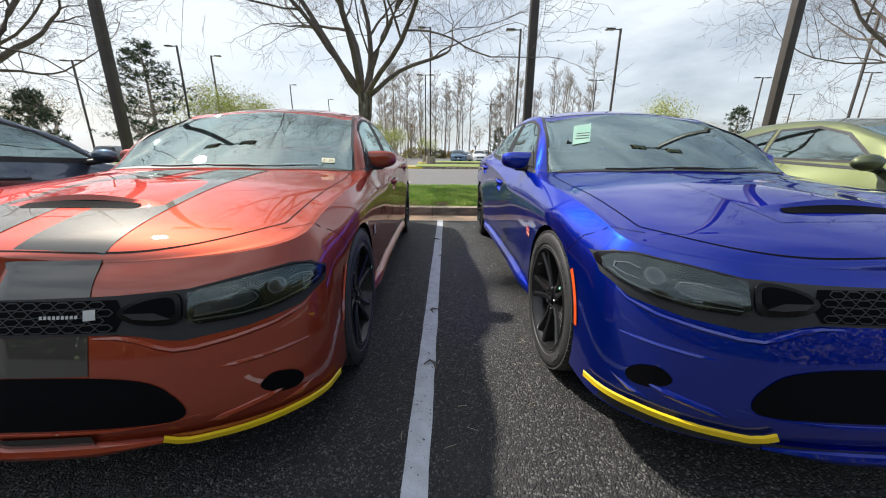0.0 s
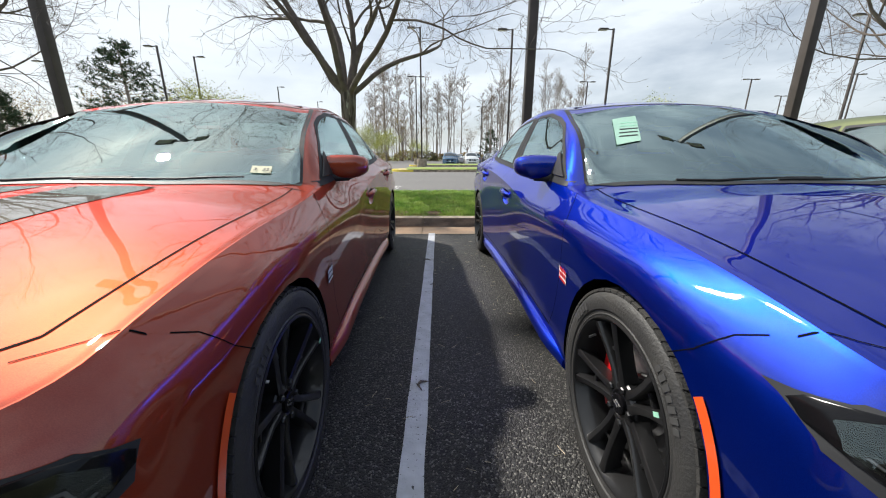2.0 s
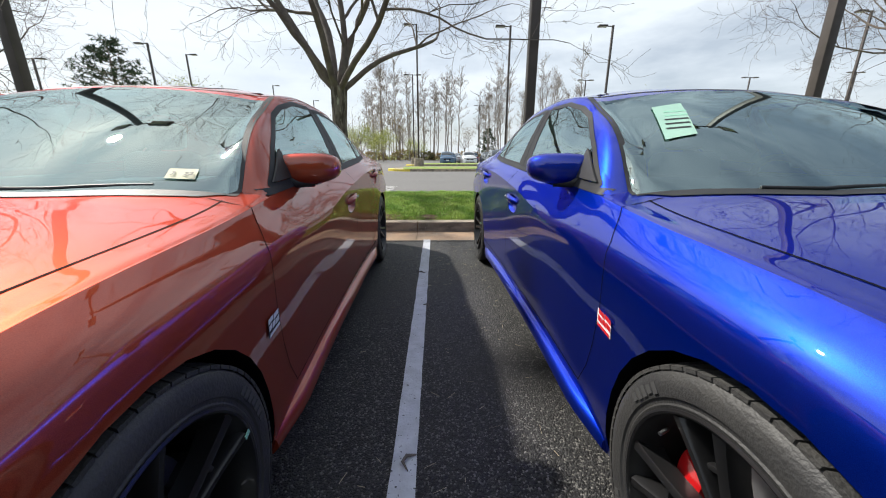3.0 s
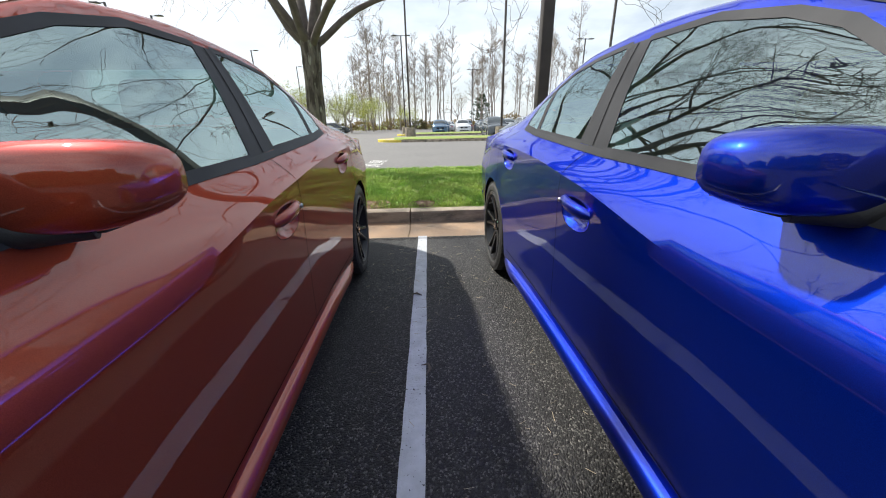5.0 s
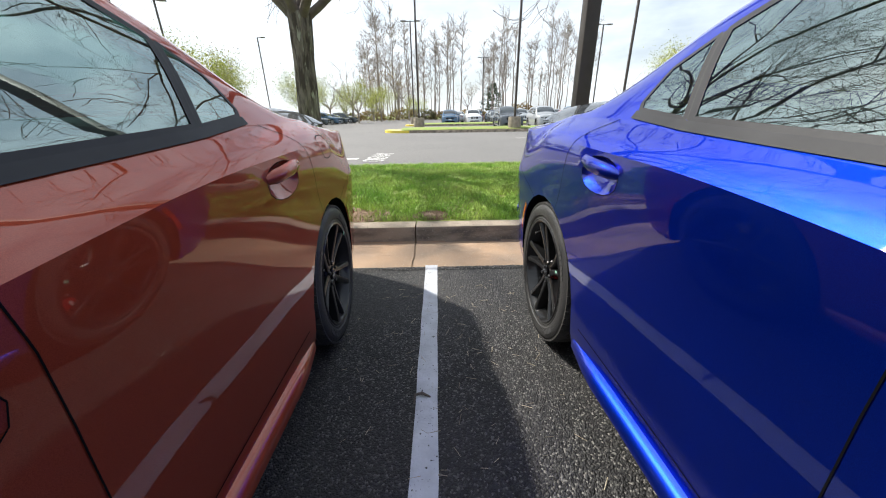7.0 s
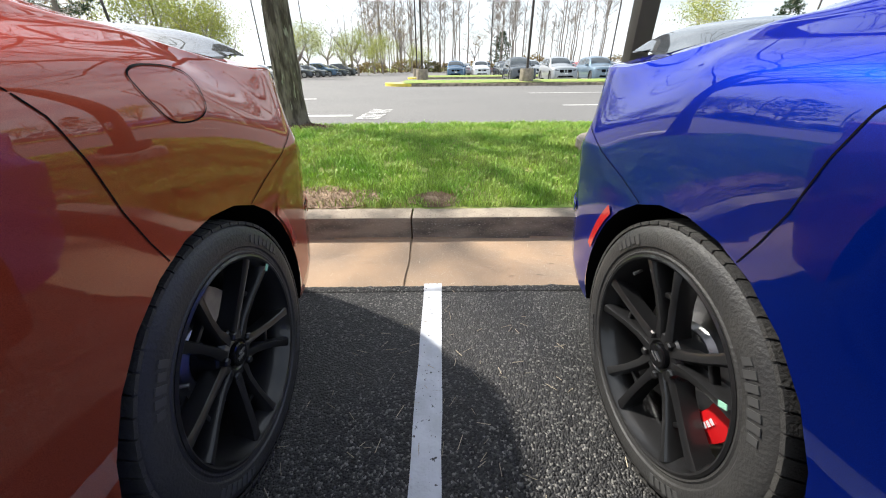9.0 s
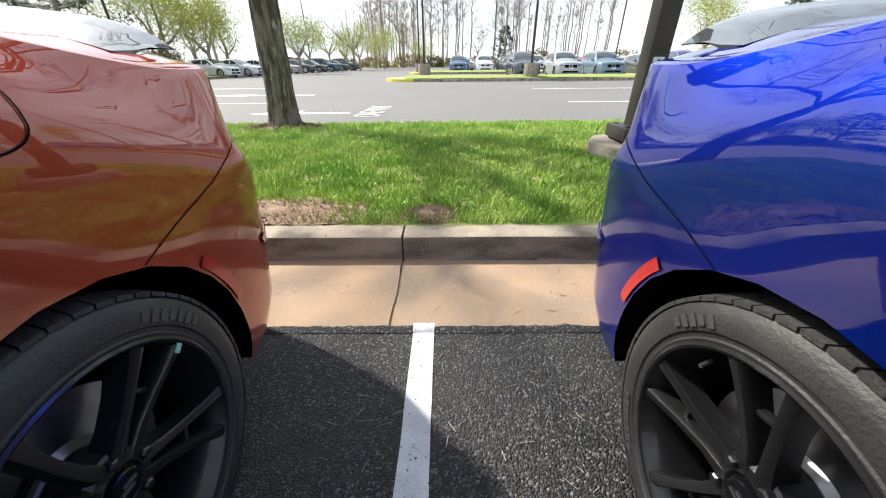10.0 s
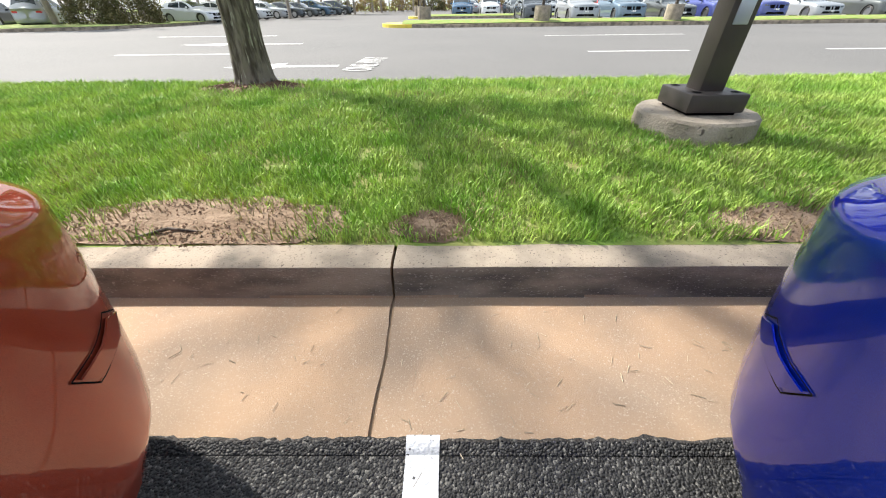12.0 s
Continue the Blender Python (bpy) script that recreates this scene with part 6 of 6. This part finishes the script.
for k in range(14):
    bush(-22 + 6.2 * k + rr.uniform(-2, 2), 90 + rr.uniform(-3, 5), 3.6, 1.8, rr.uniform(1.6, 3.2), BUD if k % 3 else HEDGE, "brown scrub along the wood's edge", 420, 50 + k, 0.16)

# far lamp posts
FAR_LAMPS = ((-1.35, 32.8, 11.2, 1, 0), (5.3, 28.4, 9.7, 1, 0), (12.3, 28.2, 9.7, 1, 0), (-2.6, 46.8, 10.5, 2, 0), (-23.9, 34.4, 10.2, 1, 0), (-33.6, 34.4, 9.0, 2, 0), (-25.0, 40.8, 11.0, 1, 180),
             (20.0, 50.8, 10.8, 2, 0), (40.3, 48.8, 10.8, 2, 0), (28.5, 26.8, 10.2, 1, 0), (50.5, 45.8, 10.8, 2, 0), (56.0, 60.8, 10.8, 2, 0), (-25.4, 60.8, 11.8, 1, 180), (-24.2, 75.8, 11.8, 1, 180), (9.0, 76, 11.0, 2, 0))
for x, y, top, n, turn in FAR_LAMPS:
    z0, dr, dh = (0.12, 0.42, 0.78) if x > -5 else (0.1, 0.3, 0.25)
    h = top - z0 - dh
    light_pole(x, y, h, 0.13, z0, dr, dh, n, "tall brown car park lamp far off", False, turn)

# unseen woodland added behind the walker, to close that side and darken the cars' reflections
rr = random.Random(12)
for k in range(15):
    bush(-63 + 9 * k + rr.uniform(-2, 2), -27 + rr.uniform(-3, 3), 6.2, 3.0, rr.uniform(6.0, 9.5), HEDGE if k % 4 else NEEDLE, "dense dark shrubs and trees, added unseen behind the bays to darken reflections", 1300, 200 + k, 0.5)


# ---- plainer cars, near and far ----
def plain_shape(kind):
    """Outline of a saloon, coupe, hatchback, off-roader or pickup."""
    S = muscle_sedan_shape()
    if kind == "suv":
        S.update(front=-0.88, rear=3.68, mid=curve((-0.76, 0.86), (-0.6, 0.97), (0, 1.07), (0.35, 1.10), (0.9, 1.42), (1.2, 1.60), (1.7, 1.70), (2.6, 1.69), (3.1, 1.62), (3.3, 1.45), (3.6, 1.12)),
                 edge=curve((-0.76, 0.85), (0, 0.99), (0.8, 1.03), (2.4, 1.08), (3.2, 1.10), (3.6, 1.05)),
                 rail_z=curve((0.48, 0.0), (0.6, 1.10), (1.0, 1.45), (1.5, 1.60), (2.6, 1.60), (3.1, 1.53), (3.3, 1.30)),
                 rail_x=curve((0.48, 0.80), (1.0, 0.70), (1.6, 0.64), (2.6, 0.64), (3.3, 0.70)), cabin=(0.46, 3.30), arches=((0.0, 0.36, 0.39), (2.70, 0.36, 0.39)), wheels=(0.0, 2.70),
                 windows=(("side_window", ((0.75, 1.09), (1.68, 1.11), (1.68, 1.55), (1.35, 1.53), (1.05, 1.40))), ("side_window", ((1.75, 1.11), (2.55, 1.13), (2.55, 1.54), (1.75, 1.56))), ("side_window", ((2.62, 1.13), (3.1, 1.16), (3.0, 1.48), (2.62, 1.53)))),
                 screen=((-0.72, 0.62), (0.72, 0.62), (0.60, 1.20), (-0.60, 1.20)), back=((-0.6, 3.14), (0.6, 3.14), (0.66, 3.35), (-0.66, 3.35)))
        S["z"] = tuple(S["z"][:2]) + (curve((-0.84, 0.5), (4, 0.54)), curve((-0.84, 0.66), (4, 0.72)), curve((-0.84, 0.78), (0, 0.88), (2, 0.92), (4, 0.92)))
    elif kind == "hatch":
        S.update(front=-0.84, rear=3.42, mid=curve((-0.7, 0.72), (-0.5, 0.82), (0, 0.95), (0.3, 1.0), (0.8, 1.25), (1.2, 1.42), (1.7, 1.47), (2.5, 1.43), (2.95, 1.32), (3.2, 1.12), (3.4, 1.0)),
                 rail_z=curve((0.40, 0.0), (0.55, 1.0), (1.0, 1.30), (1.5, 1.40), (2.4, 1.37), (2.9, 1.25), (3.1, 1.08)), rail_x=curve((0.4, 0.8), (1.0, 0.69), (1.6, 0.64), (2.6, 0.65), (3.1, 0.72)), cabin=(0.38, 3.10),
                 arches=((0.0, 0.34, 0.36), (2.62, 0.34, 0.36)), wheels=(0.0, 2.62),
                 windows=(("side_window", ((0.70, 0.99), (1.55, 1.01), (1.55, 1.36), (1.3, 1.35), (1.0, 1.24))), ("side_window", ((1.62, 1.01), (2.5, 1.05), (2.45, 1.30), (1.62, 1.36)))),
                 screen=((-0.72, 0.55), (0.72, 0.55), (0.60, 1.18), (-0.60, 1.18)), back=((-0.6, 2.85), (0.6, 2.85), (0.66, 3.08), (-0.66, 3.08)))
    elif kind == "coupe":
        S.update(rear=4.05, mid=curve((-0.72, 0.80), (-0.6, 0.86), (0, 0.98), (0.5, 1.03), (0.68, 1.04), (1.1, 1.24), (1.5, 1.40), (1.95, 1.45), (2.4, 1.41), (2.8, 1.30), (3.2, 1.12), (4.0, 1.08)),
                 windows=(("side_window", ((0.95, 1.02), (1.95, 1.05), (1.98, 1.33), (1.6, 1.335), (1.3, 1.26))), ("side_window", ((2.0, 1.05), (2.52, 1.10), (2.35, 1.27), (2.03, 1.335)))))
    else:
        S.update(front=-0.90, rear=3.85, windows=(("side_window", ((0.80, 0.99), (1.62, 1.02), (1.66, 1.335), (1.45, 1.32), (1.15, 1.22))), ("side_window", ((1.70, 1.025), (2.52, 1.07), (2.40, 1.25), (2.1, 1.32), (1.74, 1.335)))),
                 arches=((0.0, 0.34, 0.36), (2.85, 0.34, 0.36)), wheels=(0.0, 2.85))
    return S


def plain_car(kind, paint, label, at, turn, fine=False, group=""):
    S = plain_shape(kind)
    car = thing("car", label, "car", at, turn, group)
    bm = shell(S, 10 if fine else 5, 56 if fine else 30, 4 if fine else 2)
    tree = BVHTree.FromBMesh(bm)
    pane = SIDE_GLASS if fine else FAR_GLASS
    glassy = []
    for name, poly in S["windows"]:
        for s in (1, -1):
            glassy.append((name, lift(bm, cut(bm, poly, (1, 2), lambda c, s=s: c.x * s > 0.45)), poly, s))
    low = S["edge"](0.8) - 0.04
    glassy.append(("windscreen", lift(bm, cut(bm, S["screen"], (0, 1), lambda c: c.z > low and c.y < 1.9)), None, 0))
    glassy.append(("rear_window", lift(bm, cut(bm, S["back"], (0, 1), lambda c: c.z > low and c.y > 2.0)), None, 0))
    for cv, cz, r in S["arches"]:
        for s in (1, -1):
            bmesh.ops.delete(bm, geom=cut(bm, round_poly(cv, cz, r, 16), (1, 2), lambda c, s=s: c.x * s > 0.5 and c.z < 0.85), context="FACES")
    part("body", bm, paint, car)
    for name, b, poly, s in glassy:
        w = part(name, b, pane if poly or not fine else WINDSCREEN, car)
        if poly and fine:
            part("window_trim", strip_loop(tree, poly, "-x" if s > 0 else "+x", 0.022, 0.002), TRIM, w)
    zf = S["z"][4](-0.6)
    for s in (1, -1):
        way = "-x" if s > 0 else "+x"
        part("headlight", laid(tree, [(s * 0.52, zf - 0.09), (s * 0.84, zf - 0.05), (s * 0.84, zf + 0.02), (s * 0.52, zf - 0.01)][::s], "+y", 0.004, 0.1), LED, car)
        part("tail_lamp", laid(tree, [(s * 0.5, zf + 0.0), (s * 0.82, zf + 0.0), (s * 0.82, zf + 0.14), (s * 0.5, zf + 0.12)][::s], "-y", 0.004, 0.1), RED_LENS, car)
        mir = bmesh.new()
        bmesh.ops.create_uvsphere(mir, u_segments=20, v_segments=12, radius=1)
        zz = S["edge"](0.85) + 0.075
        mir.transform(Matrix.Translation((s * 1.0, 0.86, zz)) @ Matrix.Diagonal((0.115, 0.07, 0.065, 1)))
        m = part("door_mirror", mir, paint, car)
        part("mirror_arm", tube([(s * 0.84, 0.90, zz - 0.06), (s * 0.95, 0.87, zz - 0.045)], [0.03, 0.025], 8), BLACK, m)
        for v in S["wheels"]:
            if fine:
                add_wheel(car, s * 0.80, v, 0.345, 10, s, 100, 0.94, False)
            else:
                m = Matrix.Translation((s * 0.80, v, 0.345)) @ Matrix.Rotation(0 if s > 0 else math.pi, 4, "Z") @ Matrix.Scale(0.94, 4)
                w = share("wheel", WHEEL["wheel"], car, m)
                share("tyre", WHEEL["tyre"], w, Matrix())
                share("wheel_cover", FAR_RIM, w, Matrix())
        for cv, cz, r in S["arches"]:
            b = bmesh.new()
            rg = [[b.verts.new((xx * s, cv + math.cos(a) * (r + 0.01), cz + math.sin(a) * (r + 0.01))) for a in [radians(-26 + 232 * i / 12) for i in range(13)]] for xx in (0.5, 0.915)]
            for i in range(12):
                b.faces.new((rg[0][i], rg[0][i + 1], rg[1][i + 1], rg[1][i]))
            b.faces.new(rg[0])
            part("arch_liner", b, DEEP_BLACK, car)
        if fine:
            gaps = ribbon(tree, [(0.60, 0.93), (0.55, 0.75), (0.58, 0.35)], way, 0.006, 0.001)
            ribbon(tree, [(1.69, 1.0), (1.72, 0.75), (1.72, 0.33)], way, 0.006, 0.001, gaps)
            part("panel_gap", gaps, DEEP_BLACK, car)
            part("belt_moulding", ribbon(tree, [(0.75, S["edge"](0.75) + 0.018), (1.6, S["edge"](1.6) + 0.018), (2.6, S["edge"](2.6) + 0.018)], way, 0.025, 0.003), TRIM, car)
            hh = tree.ray_cast(Vector((3 * s, 1.55, 0.86)), Vector((-s, 0, 0)))[0].x
            part("door_handle", tube([(hh, 1.45, 0.86), (hh + 0.03 * s, 1.5, 0.865), (hh + 0.03 * s, 1.6, 0.868), (hh, 1.66, 0.87)], 0.014, 8), paint, car)
    part("grille", laid(tree, [(-0.42, zf - 0.20), (0.42, zf - 0.20), (0.46, zf - 0.02), (-0.46, zf - 0.02)], "+y", 0.004, 0.1), DEEP_BLACK, car)
    part("number_plate", laid(tree, [(-0.16, zf - 0.30), (0.16, zf - 0.30), (0.16, zf - 0.21), (-0.16, zf - 0.21)], "+y", 0.008, 0.1), WHITE_PLASTIC, car)
    # Flat sheet whose black stands for the shade inside the intake.
    part("lower_intake", laid(tree, [(-0.6, 0.30), (0.6, 0.30), (0.5, 0.42), (-0.5, 0.42)], "+y", 0.004, 0.1), DEEP_BLACK, car)
    part("underbody", box(0, (S["front"] + S["rear"]) / 2, 0.26, 1.2, S["rear"] - S["front"] - 0.5, 0.08), DEEP_BLACK, car)
    part("cabin", box(0, 1.75, 0.66, 1.45, 1.9, 0.55, 0.1), CABIN, car)
    if fine:
        for s in (1, -1):
            seat(car, s * 0.38, 1.60)
    return car


_b = lathe([(0.095, 0.255), (0.10, 0.20), (0.085, 0.08), (0.09, 0.06)], 24)
disc_cap(_b, 0.09, 0.06, 24)
_o = part("wheel_cover", _b, STEEL)
FAR_RIM = _o.data
bpy.data.objects.remove(_o)

FAR_PAINTS = [car_paint("far_paint", c, [k * 0.8 for k in c], 0.35) for c in
              ((0.06, 0.13, 0.22), (0.78, 0.79, 0.80), (0.10, 0.11, 0.11), (0.40, 0.42, 0.44), (0.05, 0.06, 0.07), (0.16, 0.23, 0.30), (0.07, 0.09, 0.30), (0.45, 0.03, 0.03), (0.62, 0.63, 0.64))]
FAR_NAMES = ["dark blue", "white", "dark grey", "silver", "black", "slate blue", "deep blue", "red", "pale silver"]
FAR_BASE = {k: plain_car(k, FAR_PAINTS[0], "far parked car", (0, 0, -300), 0) for k in ("suv", "sedan", "hatch")}


def park(kind, paint, x, y, turn):
    c = copy_thing(FAR_BASE[kind], pose(x, y, -0.012, 0, 0, turn))
    c["label"] = "%s parked %s in the far car park" % (FAR_NAMES[paint], {"suv": "off-roader", "sedan": "saloon", "hatch": "hatchback"}[kind])
    c["group"] = "parked cars across the road"
    for o in c.children_recursive:
        if o.name.split(".")[0] in ("body", "door_mirror"):
            o.material_slots[0].link = "OBJECT"
            o.material_slots[0].material = FAR_PAINTS[paint]


# rows that face the camera
for i, (k, p) in enumerate((("suv", 4), ("suv", 3), ("suv", 5), ("sedan", 2), ("suv", 6), ("suv", 6), ("sedan", 3), ("suv", 2))):
    park(k, p, (6.0, 9.0, 12.0, 15.2, 18.0, 21.0, 24.5, 28.5)[i], 33.2, 0)
for i, (k, p) in enumerate((("suv", 0), ("suv", 1), ("sedan", 2), ("suv", 3), ("suv", 2), ("sedan", 7), ("sedan", 4), ("suv", 1), ("sedan", 3), ("suv", 0))):
    park(k, p, 1.6 + 2.9 * i, 47.5, 0)
for r, y in enumerate((54, 62, 69)):
    for i in range(11):
        park(("suv", "sedan", "suv")[(i + r) % 3], (0, 3, 1, 2, 8, 5, 4, 3, 7, 1, 6)[(i * 3 + r * 2) % 11], 2.2 + 2.9 * i + r, y, 180 if r % 2 else 0)
# row on the far left, side by side
for i, (k, p) in enumerate((("hatch", 1), ("sedan", 1), ("sedan", 8), ("sedan", 3), ("sedan", 4), ("sedan", 2), ("suv", 0), ("sedan", 4), ("suv", 4))):
    park(k, p, -18.5 + 0.55 * i, 38.0 + 3.4 * i, 83)
for i, (k, p) in enumerate((("suv", 3), ("suv", 4), ("sedan", 1), ("suv", 2), ("suv", 4))):
    park(k, p, -29.0 - 3.3 * i, 36.5 - 0.6 * i, 200)
for k in FAR_BASE.values():
    for o in (*k.children_recursive, k):
        bpy.data.objects.remove(o)

plain_car("sedan", SILVER_BLUE, "grey-blue saloon parked beside the copper car", (-4.15, 5.0, 0), 180, True)
plain_car("coupe", GREEN, "olive green coupe parked beside the blue car", (4.32, 2.68, 0), 0, True)

# ---- the two cars walked between ----
build_muscle_sedan("copper orange muscle saloon with twin graphite stripes", (-1.276, 2.436, 0), 2.04, ORANGE, True, ("dash_paper", "inspection_sticker"), -0.022)
build_muscle_sedan("deep metallic blue muscle saloon with yellow lip guards", (1.553, 2.462, 0), 0.88, BLUE, False, ("window_form",), 0.02)
